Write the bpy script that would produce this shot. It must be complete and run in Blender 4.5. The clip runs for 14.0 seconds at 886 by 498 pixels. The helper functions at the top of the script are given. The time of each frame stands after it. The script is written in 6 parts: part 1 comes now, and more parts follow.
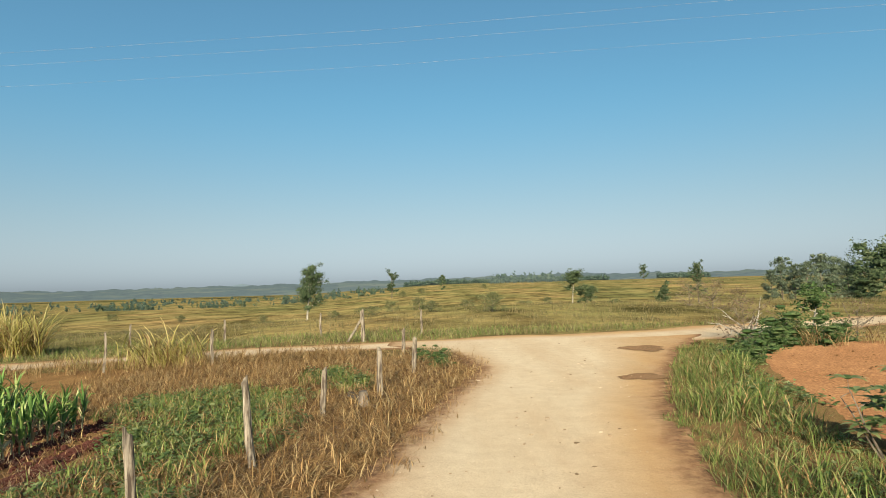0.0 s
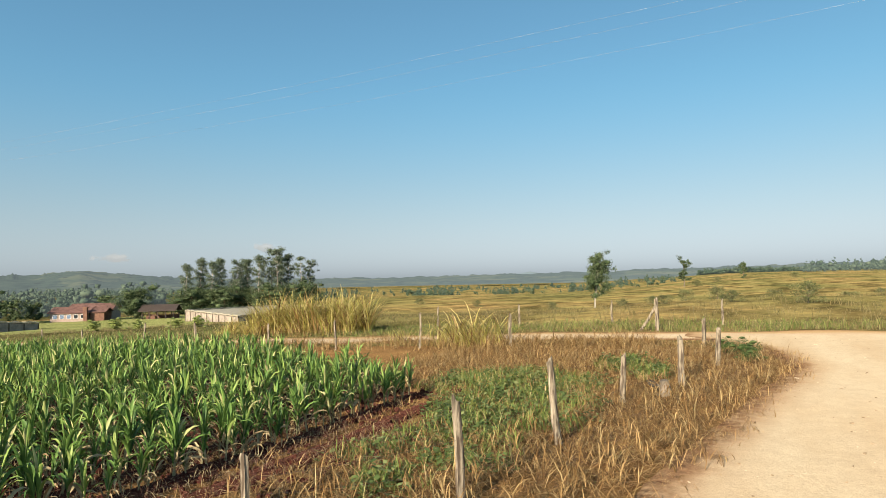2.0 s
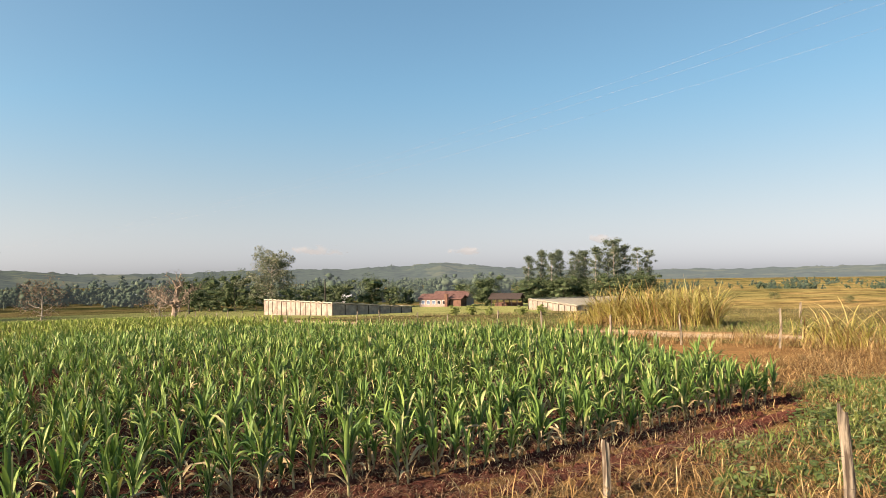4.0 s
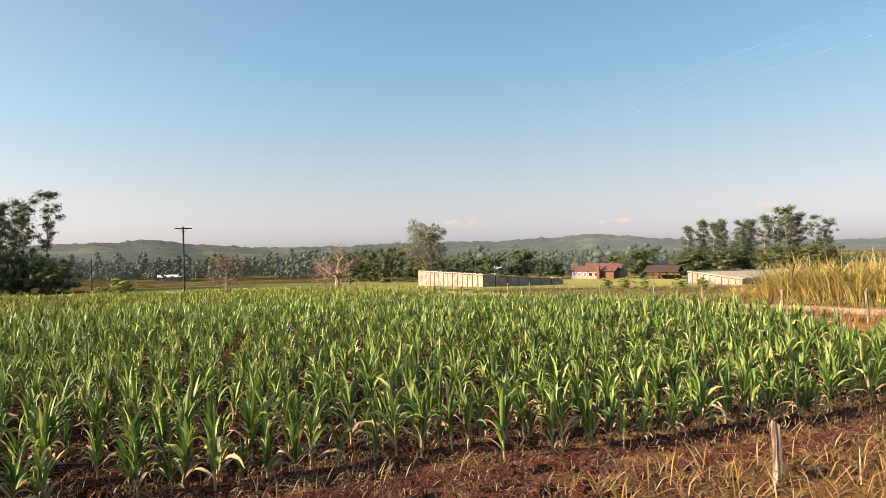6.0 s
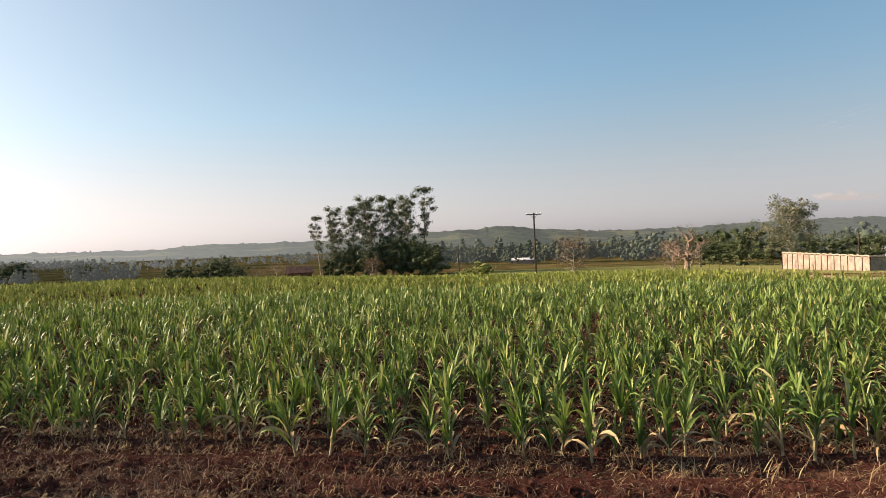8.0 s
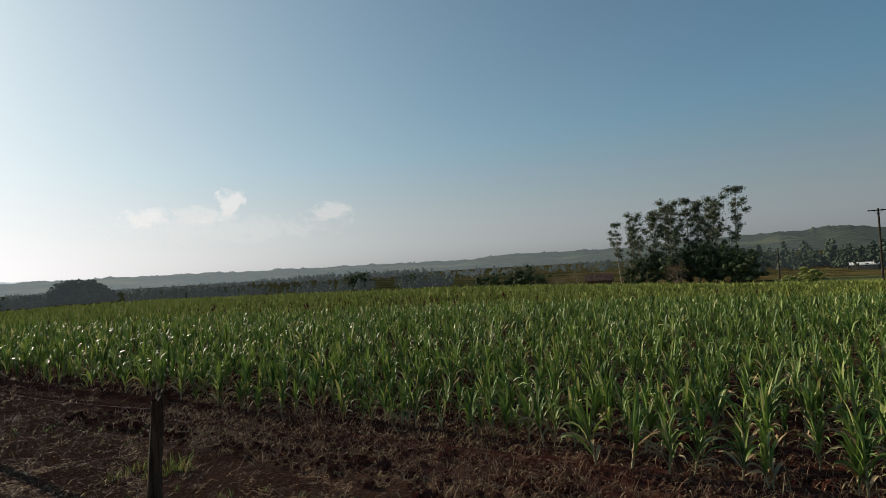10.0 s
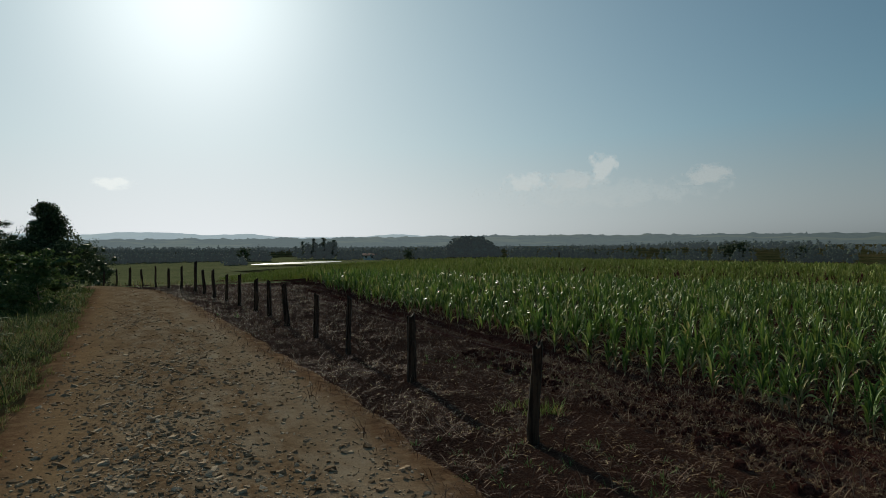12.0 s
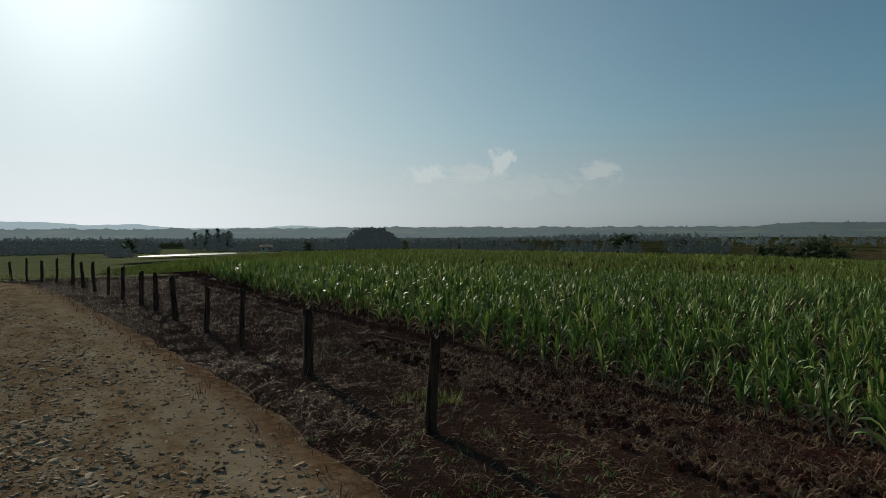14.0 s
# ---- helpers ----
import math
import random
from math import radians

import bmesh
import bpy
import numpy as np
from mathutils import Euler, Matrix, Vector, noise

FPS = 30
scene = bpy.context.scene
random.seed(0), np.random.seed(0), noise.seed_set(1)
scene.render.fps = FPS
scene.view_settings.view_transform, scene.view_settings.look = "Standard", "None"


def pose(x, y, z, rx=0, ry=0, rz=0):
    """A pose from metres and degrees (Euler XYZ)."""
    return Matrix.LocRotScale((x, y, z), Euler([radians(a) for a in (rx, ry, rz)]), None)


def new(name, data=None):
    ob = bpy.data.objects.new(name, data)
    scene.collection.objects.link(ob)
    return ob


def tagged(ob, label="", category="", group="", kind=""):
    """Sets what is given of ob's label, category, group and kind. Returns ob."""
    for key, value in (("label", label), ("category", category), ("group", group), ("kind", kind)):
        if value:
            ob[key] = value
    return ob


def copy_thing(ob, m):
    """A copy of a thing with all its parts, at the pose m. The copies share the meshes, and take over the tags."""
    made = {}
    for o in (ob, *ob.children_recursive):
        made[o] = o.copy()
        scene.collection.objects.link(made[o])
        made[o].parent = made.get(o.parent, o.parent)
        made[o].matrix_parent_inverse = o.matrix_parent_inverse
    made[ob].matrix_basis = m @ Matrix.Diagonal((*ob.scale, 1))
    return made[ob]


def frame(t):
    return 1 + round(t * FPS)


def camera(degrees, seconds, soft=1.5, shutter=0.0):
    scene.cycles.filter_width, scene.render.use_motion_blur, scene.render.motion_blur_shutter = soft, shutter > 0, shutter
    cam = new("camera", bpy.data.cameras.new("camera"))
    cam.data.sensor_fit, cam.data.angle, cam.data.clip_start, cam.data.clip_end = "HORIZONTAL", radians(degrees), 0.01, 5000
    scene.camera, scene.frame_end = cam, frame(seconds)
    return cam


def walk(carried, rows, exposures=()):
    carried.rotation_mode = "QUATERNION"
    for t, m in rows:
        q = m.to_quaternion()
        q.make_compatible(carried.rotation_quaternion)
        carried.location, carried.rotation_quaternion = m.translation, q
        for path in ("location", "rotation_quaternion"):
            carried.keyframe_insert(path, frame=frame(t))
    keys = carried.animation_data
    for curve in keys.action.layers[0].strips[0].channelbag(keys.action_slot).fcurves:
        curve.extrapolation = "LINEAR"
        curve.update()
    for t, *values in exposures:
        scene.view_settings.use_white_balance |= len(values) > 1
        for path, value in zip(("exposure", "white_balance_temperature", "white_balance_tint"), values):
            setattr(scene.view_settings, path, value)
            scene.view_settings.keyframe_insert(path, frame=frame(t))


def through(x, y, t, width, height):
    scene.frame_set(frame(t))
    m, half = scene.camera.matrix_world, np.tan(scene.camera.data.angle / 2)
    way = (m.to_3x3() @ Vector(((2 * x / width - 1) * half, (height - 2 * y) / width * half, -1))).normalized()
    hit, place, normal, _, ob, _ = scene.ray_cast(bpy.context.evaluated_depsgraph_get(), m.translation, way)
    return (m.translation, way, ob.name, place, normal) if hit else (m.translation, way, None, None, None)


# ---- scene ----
# Seconds, stops, kelvin, tint: the phone darkens its picture as it turns towards the sun.
EXPOSURES = [(0.0, 0.74, 6750, 4), (1.5, 0.88, 6850, 6), (3.0, 1.07, 7350, 14), (5.5, 1.27, 8100, 24), (8.0, 1.0, 8100, 25), (10.5, -0.24, 6850, 8), (11.5, -0.43, 6720, 4), (12.5, -0.74, 6550, 2), (14.0, -0.6, 6550, 2)]
# The camera: seconds, place, then heading (turned to the left), pitch and roll in degrees.
PATH = [
    (0.0, 0.000, 0.000, 2.000, -0.00, 3.22, -1.48),
    (0.5, -0.007, -0.008, 2.004, 2.96, 3.42, -1.18),
    (1.0, -0.028, -0.026, 2.006, 8.85, 4.12, -1.28),
    (1.5, -0.085, -0.057, 2.001, 17.50, 3.18, -1.97),
    (2.0, -0.154, -0.126, 1.967, 24.79, 2.73, -1.17),
    (2.5, -0.183, -0.224, 1.972, 34.60, 2.48, -1.61),
    (3.0, -0.215, -0.322, 1.975, 45.01, 2.47, -2.03),
    (3.2, -0.215, -0.344, 1.980, 47.86, 2.78, -1.61),
    (5.3, -0.192, -0.331, 1.999, 60.28, 1.03, -0.81),
    (5.5, -0.187, -0.342, 1.999, 62.33, 1.04, -0.61),
    (6.0, -0.166, -0.405, 1.996, 66.89, 0.20, -1.07),
    (6.5, -0.162, -0.492, 1.999, 73.93, -0.39, -1.61),
    (7.0, -0.160, -0.565, 2.002, 80.03, -0.34, -1.76),
    (7.5, -0.150, -0.612, 2.001, 87.30, -0.82, -2.05),
    (8.0, -0.147, -0.633, 2.000, 96.55, -0.46, -2.20),
    (8.2, -0.148, -0.634, 1.999, 99.93, -0.43, -2.56),
    (10.3, -0.169, -0.601, 1.993, 127.64, 1.74, -2.25),
    (10.5, -0.149, -0.596, 1.992, 131.53, 1.72, -1.49),
    (11.0, -0.107, -0.572, 2.002, 138.74, 0.29, -1.42),
    (11.5, -0.048, -0.539, 2.007, 146.53, -0.16, -1.06),
    (12.0, -0.018, -0.512, 2.011, 154.19, -0.63, -0.51),
    (12.5, -0.001, -0.552, 2.004, 159.92, -1.11, -0.09),
    (13.0, -0.011, -0.557, 1.999, 162.74, -0.96, 0.24),
    (13.5, -0.031, -0.552, 1.996, 157.68, -0.85, 0.47),
    (14.0, -0.090, -0.575, 1.992, 145.51, -1.42, -0.28),
]
cam = camera(68.50, 14.0, soft=0.5)
walk(cam, [(t, pose(x, y, z, 0, 0, h) @ pose(0, 0, 0, 90 + p, 0, 0) @ pose(0, 0, 0, 0, 0, r)) for t, x, y, z, h, p, r in PATH],
     exposures=EXPOSURES)

# ---- light ----
SUN_AZ, SUN_EL = 175.0, 21.0        # heading to the left of north, height, in degrees
CLEAR, HAZE, CREAM = (0.63, 1.05, 1.02), (0.635, 0.75, 0.89), (0.77, 0.79, 0.74)
# brightness of the sky by the cosine of the angle to the sun, in shares of 2.5
LOBE = ((0.0, 0.38), (0.12, 0.375), (0.22, 0.40), (0.32, 0.425), (0.44, 0.465), (0.575, 0.52), (0.70, 0.54), (0.81, 0.56), (0.91, 0.71), (0.975, 0.81))
HAZE_LOW, HAZE_HIGH, LEVEL = 0.97, 0.14, Vector((15.8, 15.5, 17.2))
world = bpy.data.worlds.new("sky")
scene.world = world
world.use_nodes = True
wn = world.node_tree.nodes
sky = wn.new("ShaderNodeTexSky")
sky.sky_type = 'NISHITA'
sky.sun_disc = False
sky.sun_elevation = radians(SUN_EL)
sky.sun_rotation = radians(-SUN_AZ)
sky.altitude = 1200
sky.air_density, sky.dust_density, sky.ozone_density = 1.0, 2.4, 4.0
wn["Background"].inputs["Strength"].default_value = 0.11


def sky_math(op, a, b):
    k = wn.new("ShaderNodeVectorMath")
    k.operation = op
    for sock, v in ((k.inputs[0], a), (k.inputs[1], b)):
        if isinstance(v, bpy.types.NodeSocket):
            world.node_tree.links.new(v, sock)
        else:
            sock.default_value = v
    return k.outputs[0]


# A veil of neutral haze, thick at the horizon and thin overhead, lies over the clear sky.
grey = wn.new("ShaderNodeRGBToBW")
world.node_tree.links.new(sky.outputs[0], grey.inputs[0])
height = wn.new("ShaderNodeSeparateXYZ")
coord = wn.new("ShaderNodeTexCoord")
world.node_tree.links.new(coord.outputs["Generated"], height.inputs[0])
veil = wn.new("ShaderNodeMapRange")
veil.interpolation_type = 'SMOOTHSTEP'
for k, v in ((1, -0.02), (2, 0.30), (3, HAZE_LOW), (4, HAZE_HIGH)):
    veil.inputs[k].default_value = v
world.node_tree.links.new(height.outputs[2], veil.inputs[0])
sun_dir = Vector((-math.sin(radians(SUN_AZ)) * math.cos(radians(SUN_EL)), math.cos(radians(SUN_AZ)) * math.cos(radians(SUN_EL)), math.sin(radians(SUN_EL))))
toward = wn.new("ShaderNodeVectorMath")
toward.operation = 'DOT_PRODUCT'
world.node_tree.links.new(coord.outputs["Generated"], toward.inputs[0])
toward.inputs[1].default_value = sun_dir
pale = wn.new("ShaderNodeMapRange")          # the clear blue also pales on the sun's side
for k, v in ((1, -0.35), (2, 0.9), (3, 0.0), (4, 0.54)):
    pale.inputs[k].default_value = v
world.node_tree.links.new(toward.outputs["Value"], pale.inputs[0])
thick = wn.new("ShaderNodeMath")
thick.operation = 'MAXIMUM'
world.node_tree.links.new(veil.outputs[0], thick.inputs[0])
world.node_tree.links.new(pale.outputs[0], thick.inputs[1])
haze = wn.new("ShaderNodeMix")
haze.data_type = 'RGBA'
world.node_tree.links.new(thick.outputs[0], haze.inputs[0])
world.node_tree.links.new(sky_math('MULTIPLY', sky.outputs[0], CLEAR), haze.inputs[6])
warm = wn.new("ShaderNodeMath")              # dust low on the sun's side is cream rather than blue
warm.operation = 'MULTIPLY'
world.node_tree.links.new(veil.outputs[0], warm.inputs[0])
world.node_tree.links.new(pale.outputs[0], warm.inputs[1])
dust = wn.new("ShaderNodeMix")
dust.data_type = 'RGBA'
dust.inputs[6].default_value, dust.inputs[7].default_value = (*HAZE, 1), (*CREAM, 1)
world.node_tree.links.new(warm.outputs[0], dust.inputs[0])
world.node_tree.links.new(sky_math('MULTIPLY', grey.outputs[0], dust.outputs[2]), haze.inputs[7])
# Haze scatters forward: the sky brightens towards the sun, and levels off close to it.
half = wn.new("ShaderNodeMath")
half.operation = 'MULTIPLY_ADD'
half.inputs[1].default_value = half.inputs[2].default_value = 0.5
world.node_tree.links.new(toward.outputs["Value"], half.inputs[0])
lobe = wn.new("ShaderNodeValToRGB")
lobe.color_ramp.interpolation = 'B_SPLINE'
while len(lobe.color_ramp.elements) < len(LOBE):
    lobe.color_ramp.elements.new(0.5)
for e, (at_, v) in zip(lobe.color_ramp.elements, LOBE):
    e.position, e.color = at_, (v, v, v, 1)
world.node_tree.links.new(half.outputs[0], lobe.inputs[0])
glow = sky_math('MULTIPLY', sky_math('MULTIPLY', haze.outputs[2], lobe.outputs[0]), (2.5, 2.5, 2.5))
soft = sky_math('ADD', (1, 1, 1), sky_math('DIVIDE', glow, LEVEL))
peak = wn.new("ShaderNodeMapRange")          # the dazzling aureole round the sun itself
for k, v in ((1, 0.945), (2, 1.0), (3, 0.0), (4, 1.0)):
    peak.inputs[k].default_value = v
world.node_tree.links.new(toward.outputs["Value"], peak.inputs[0])
steep = wn.new("ShaderNodeMath")
steep.operation = 'POWER'
steep.inputs[1].default_value = 4.5
world.node_tree.links.new(peak.outputs[0], steep.inputs[0])
burst = sky_math('MULTIPLY', steep.outputs[0], (4.6, 4.6, 4.6))
world.node_tree.links.new(sky_math('ADD', sky_math('DIVIDE', glow, soft), burst), wn["Background"].inputs[0])

sun_data = bpy.data.lights.new("sun", 'SUN')
sun_data.energy, sun_data.angle, sun_data.color = 5.0, radians(0.55), (1.0, 0.90, 0.76)
sun = new("sun", sun_data)
sun.rotation_euler = sun_dir.to_track_quat("Z", "Y").to_euler()

# ---- materials ----
class Mat:
    """A small builder of procedural materials."""

    def __init__(self, name, rough=0.9, metal=0.0, spec=0.3):
        self.m = bpy.data.materials.new(name)
        self.m.use_nodes = True
        self.n, self.l = self.m.node_tree.nodes, self.m.node_tree.links
        self.b = self.n["Principled BSDF"]
        self.b.inputs["Roughness"].default_value = rough
        self.b.inputs["Metallic"].default_value = metal
        self.b.inputs["Specular IOR Level"].default_value = spec
        self.geo = self.n.new("ShaderNodeNewGeometry")
        self.tex = self.n.new("ShaderNodeTexCoord")

    def where(self, local=False):
        return self.tex.outputs["Object"] if local else self.geo.outputs["Position"]

    def noise(self, scale, detail=4.0, rough=0.55, stretch=(1, 1, 1), local=False):
        k = self.n.new("ShaderNodeTexNoise")
        k.inputs["Scale"].default_value, k.inputs["Detail"].default_value, k.inputs["Roughness"].default_value = scale, detail, rough
        v = self.n.new("ShaderNodeVectorMath")
        v.operation = 'MULTIPLY'
        v.inputs[1].default_value = stretch
        self.l.new(self.where(local), v.inputs[0])
        self.l.new(v.outputs[0], k.inputs["Vector"])
        return k.outputs["Fac"]

    def cells(self, scale, out="Distance", local=False):
        k = self.n.new("ShaderNodeTexVoronoi")
        k.inputs["Scale"].default_value = scale
        self.l.new(self.where(local), k.inputs["Vector"])
        return k.outputs[out]

    def ramp(self, fac, *stops):
        k = self.n.new("ShaderNodeValToRGB")
        e = k.color_ramp.elements
        while len(e) < len(stops):
            e.new(0.5)
        for i, (p, c) in enumerate(stops):
            e[i].position = p
            e[i].color = (*c, 1) if isinstance(c, tuple) else (c, c, c, 1)
        self.l.new(fac, k.inputs[0])
        return k.outputs[0]

    def mix(self, fac, a, b, how='MIX'):
        k = self.n.new("ShaderNodeMix")
        k.data_type, k.blend_type = 'RGBA', how
        for sock, v in ((k.inputs[0], fac), (k.inputs[6], a), (k.inputs[7], b)):
            if isinstance(v, bpy.types.NodeSocket):
                self.l.new(v, sock)
            else:
                sock.default_value = v if not isinstance(v, tuple) else (*v, 1)
        return k.outputs[2]

    def colour(self, c):
        if isinstance(c, tuple):
            self.b.inputs["Base Color"].default_value = (*c, 1)
        else:
            self.l.new(c, self.b.inputs["Base Color"])
        return self

    def bump(self, fac, strength=0.4, dist=0.02):
        k = self.n.new("ShaderNodeBump")
        k.inputs["Strength"].default_value, k.inputs["Distance"].default_value = strength, dist
        self.l.new(fac, k.inputs["Height"])
        self.l.new(k.outputs[0], self.b.inputs["Normal"])
        return self

    def island(self):
        return self.geo.outputs["Random Per Island"]

    def each(self):
        return self.n.new("ShaderNodeObjectInfo").outputs["Random"]

    def glow_through(self, weight, tint=(1.0, 1.0, 1.0)):
        """Thin leaves let some light through, of a yellower green than they throw back."""
        self.b.inputs["Transmission Weight"].default_value = 0.0
        t = self.n.new("ShaderNodeBsdfTranslucent")
        s = self.n.new("ShaderNodeMixShader")
        s.inputs[0].default_value = weight
        src = self.b.inputs["Base Color"]
        if src.links:
            self.l.new(self.mix(1.0, src.links[0].from_socket, tint, 'MULTIPLY'), t.inputs[0])
        else:
            t.inputs[0].default_value = src.default_value
        out = self.n["Material Output"]
        self.l.new(self.b.outputs[0], s.inputs[1])
        self.l.new(t.outputs[0], s.inputs[2])
        self.l.new(s.outputs[0], out.inputs[0])
        return self


def add_haze_glow(m, south, west, north):
    """Sunlit air put in as far surfaces' own emission, brightest towards the southern sun."""
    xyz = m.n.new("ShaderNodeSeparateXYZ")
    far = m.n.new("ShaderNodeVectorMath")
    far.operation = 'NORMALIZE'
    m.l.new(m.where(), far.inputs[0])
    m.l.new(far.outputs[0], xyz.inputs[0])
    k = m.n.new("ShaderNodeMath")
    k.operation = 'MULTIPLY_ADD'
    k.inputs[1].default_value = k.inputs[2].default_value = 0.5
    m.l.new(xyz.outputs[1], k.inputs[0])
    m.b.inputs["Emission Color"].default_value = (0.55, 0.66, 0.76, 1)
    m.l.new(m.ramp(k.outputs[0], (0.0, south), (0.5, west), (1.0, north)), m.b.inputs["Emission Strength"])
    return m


def leaf_material(name, *stops, rough=0.5, spec=0.4, through=0.25, tint=(1.0, 1.0, 1.0)):
    m = Mat(name, rough, 0, spec)
    return m.colour(m.ramp(m.island(), *stops)).glow_through(through, tint).m


def soil_material(name, dark, light, accent, scale=1.0, grit=40.0, bump=0.5, matt=1.0):
    m = Mat(name, 1.0, 0, 0.0)
    m.b.inputs["Diffuse Roughness"].default_value = matt
    big = m.ramp(m.noise(0.35 * scale, 5), (0.35, dark), (0.65, light))
    fine = m.noise(9 * scale, 6, 0.65)
    c = m.mix(m.ramp(fine, (0.45, 0.0), (0.7, 0.8)), big, accent)
    speck = m.ramp(m.noise(grit * scale, 3, 0.6), (0.42, 0.62), (0.6, 1.12))
    c = m.mix(1.0, c, speck, 'MULTIPLY')
    return m.colour(c).bump(fine, bump, 0.03).m



def road_material():
    """Packed dirt: pale where wheels run, orange between, with fine grit."""
    m = Mat("packed_dirt", 1.0, 0, 0.0)
    m.b.inputs["Diffuse Roughness"].default_value = 0.38
    lanes = m.ramp(m.noise(1.1, 4, 0.5, (1, 0.09, 1)), (0.36, (0.34, 0.22, 0.12)), (0.5, (0.385, 0.275, 0.165)), (0.64, (0.41, 0.31, 0.20)))
    blot = m.ramp(m.noise(0.5, 6, 0.65), (0.34, (0.31, 0.195, 0.105)), (0.58, (0.40, 0.295, 0.185)))
    c = m.mix(0.5, lanes, blot)
    across = m.n.new("ShaderNodeAttribute")         # paler where wheels run, orange towards the eastern side
    across.attribute_name = "across"
    worn = m.ramp(across.outputs["Fac"], (0.0, (0.36, 0.24, 0.13)), (0.22, (0.46, 0.365, 0.25)), (0.6, (0.47, 0.37, 0.25)), (0.8, (0.39, 0.245, 0.12)), (1.0, (0.33, 0.19, 0.09)))
    c = m.mix(m.ramp(m.noise(0.9, 4, 0.6, (1, 0.2, 1)), (0.3, 0.45), (0.6, 0.95)), c, worn)
    c = m.mix(1.0, c, m.ramp(m.noise(3.2, 6, 0.7), (0.35, 0.92), (0.6, 1.03)), 'MULTIPLY')
    side = m.n.new("ShaderNodeAttribute")
    side.attribute_name = "loose_earth"
    broken = m.mix(1.0, m.ramp(side.outputs["Fac"], (0.0, 0.0), (0.9, 1.0)), m.ramp(m.noise(1.8, 6, 0.7), (0.35, 0.25), (0.6, 1.0)), 'MULTIPLY')
    c = m.mix(broken, c, m.ramp(m.noise(6, 5, 0.7), (0.35, (0.20, 0.10, 0.05)), (0.65, (0.32, 0.19, 0.105))))
    rim = m.mix(1.0, m.ramp(side.outputs["Fac"], (0.5, 0.0), (1.0, 1.0)), m.ramp(m.noise(3.5, 6, 0.75), (0.36, 0.0), (0.55, 1.0)), 'MULTIPLY')
    c = m.mix(rim, c, m.ramp(m.noise(9, 5, 0.7), (0.35, (0.085, 0.042, 0.024)), (0.65, (0.20, 0.115, 0.062))))
    stony = m.n.new("ShaderNodeAttribute")          # the worn crown where stones lie bare
    stony.attribute_name = "stony"
    bare = m.mix(1.0, stony.outputs["Fac"], m.ramp(m.noise(2.6, 6, 0.7, (1, 0.35, 1)), (0.34, 0.2), (0.56, 1.0)), 'MULTIPLY')
    c = m.mix(bare, c, m.ramp(m.noise(11, 6, 0.7), (0.35, (0.185, 0.11, 0.058)), (0.65, (0.33, 0.215, 0.12))))
    grit = m.noise(70, 4, 0.65)
    c = m.mix(1.0, c, m.ramp(grit, (0.3, 0.72), (0.55, 1.04)), 'MULTIPLY')
    return m.colour(c).bump(m.noise(16, 7, 0.66), 0.7, 0.02).m


M_ROAD = road_material()
M_FIELD = soil_material("red_field_soil", (0.056, 0.019, 0.014), (0.10, 0.036, 0.026), (0.18, 0.085, 0.06), 1.6, 30, 0.9)
M_BARE = soil_material("orange_bare_soil", (0.24, 0.118, 0.055), (0.30, 0.155, 0.075), (0.18, 0.09, 0.042), 1.2, 18, 0.8)
M_GREENFIELD = soil_material("green_sward", (0.125, 0.145, 0.068), (0.175, 0.185, 0.09), (0.22, 0.205, 0.11), 0.2, 8, 0.2, 0.1)
M_SWARD = soil_material("weedy_earth", (0.125, 0.075, 0.034), (0.18, 0.105, 0.05), (0.12, 0.11, 0.04), 2.0, 40, 0.9)
M_STRAWBED = soil_material("straw_bed", (0.125, 0.064, 0.028), (0.20, 0.115, 0.048), (0.29, 0.18, 0.08), 3.0, 25, 1.0)
M_LITTER = soil_material("dry_litter", (0.075, 0.033, 0.022), (0.13, 0.062, 0.04), (0.21, 0.12, 0.075), 3.0, 25, 1.0)


def ground_material():
    m = Mat("pasture_ground", 1.0, 0, 0.0)
    m.b.inputs["Diffuse Roughness"].default_value = 1.0
    a = m.ramp(m.noise(0.016, 7, 0.65, (1.5, 0.8, 1)), (0.36, (0.235, 0.16, 0.068)), (0.5, (0.155, 0.13, 0.05)), (0.64, (0.07, 0.076, 0.03)))
    b = m.ramp(m.noise(0.11, 7, 0.7, (1.5, 0.7, 1)), (0.38, 0.32), (0.58, 1.12))
    c = m.mix(1.0, a, b, 'MULTIPLY')
    f = m.ramp(m.noise(2.2, 5, 0.7), (0.35, 0.6), (0.65, 1.2))
    c = m.mix(1.0, c, f, 'MULTIPLY')
    return m.colour(c).bump(m.noise(3.0, 6, 0.7), 0.7, 0.15).m


M_GROUND = ground_material()


def wood_material(name, dark, light, grain=14.0):
    m = Mat(name, 0.85, 0, 0.2)
    g = m.noise(grain, 5, 0.6, (1, 1, 0.12), True)
    c = m.ramp(g, (0.40, dark), (0.58, light))
    s = m.ramp(m.noise(3.0, 4, 0.6, (1, 1, 0.5), True), (0.4, 0.65), (0.6, 1.1))
    return m.colour(m.mix(1.0, c, s, 'MULTIPLY')).bump(g, 0.7, 0.01).m


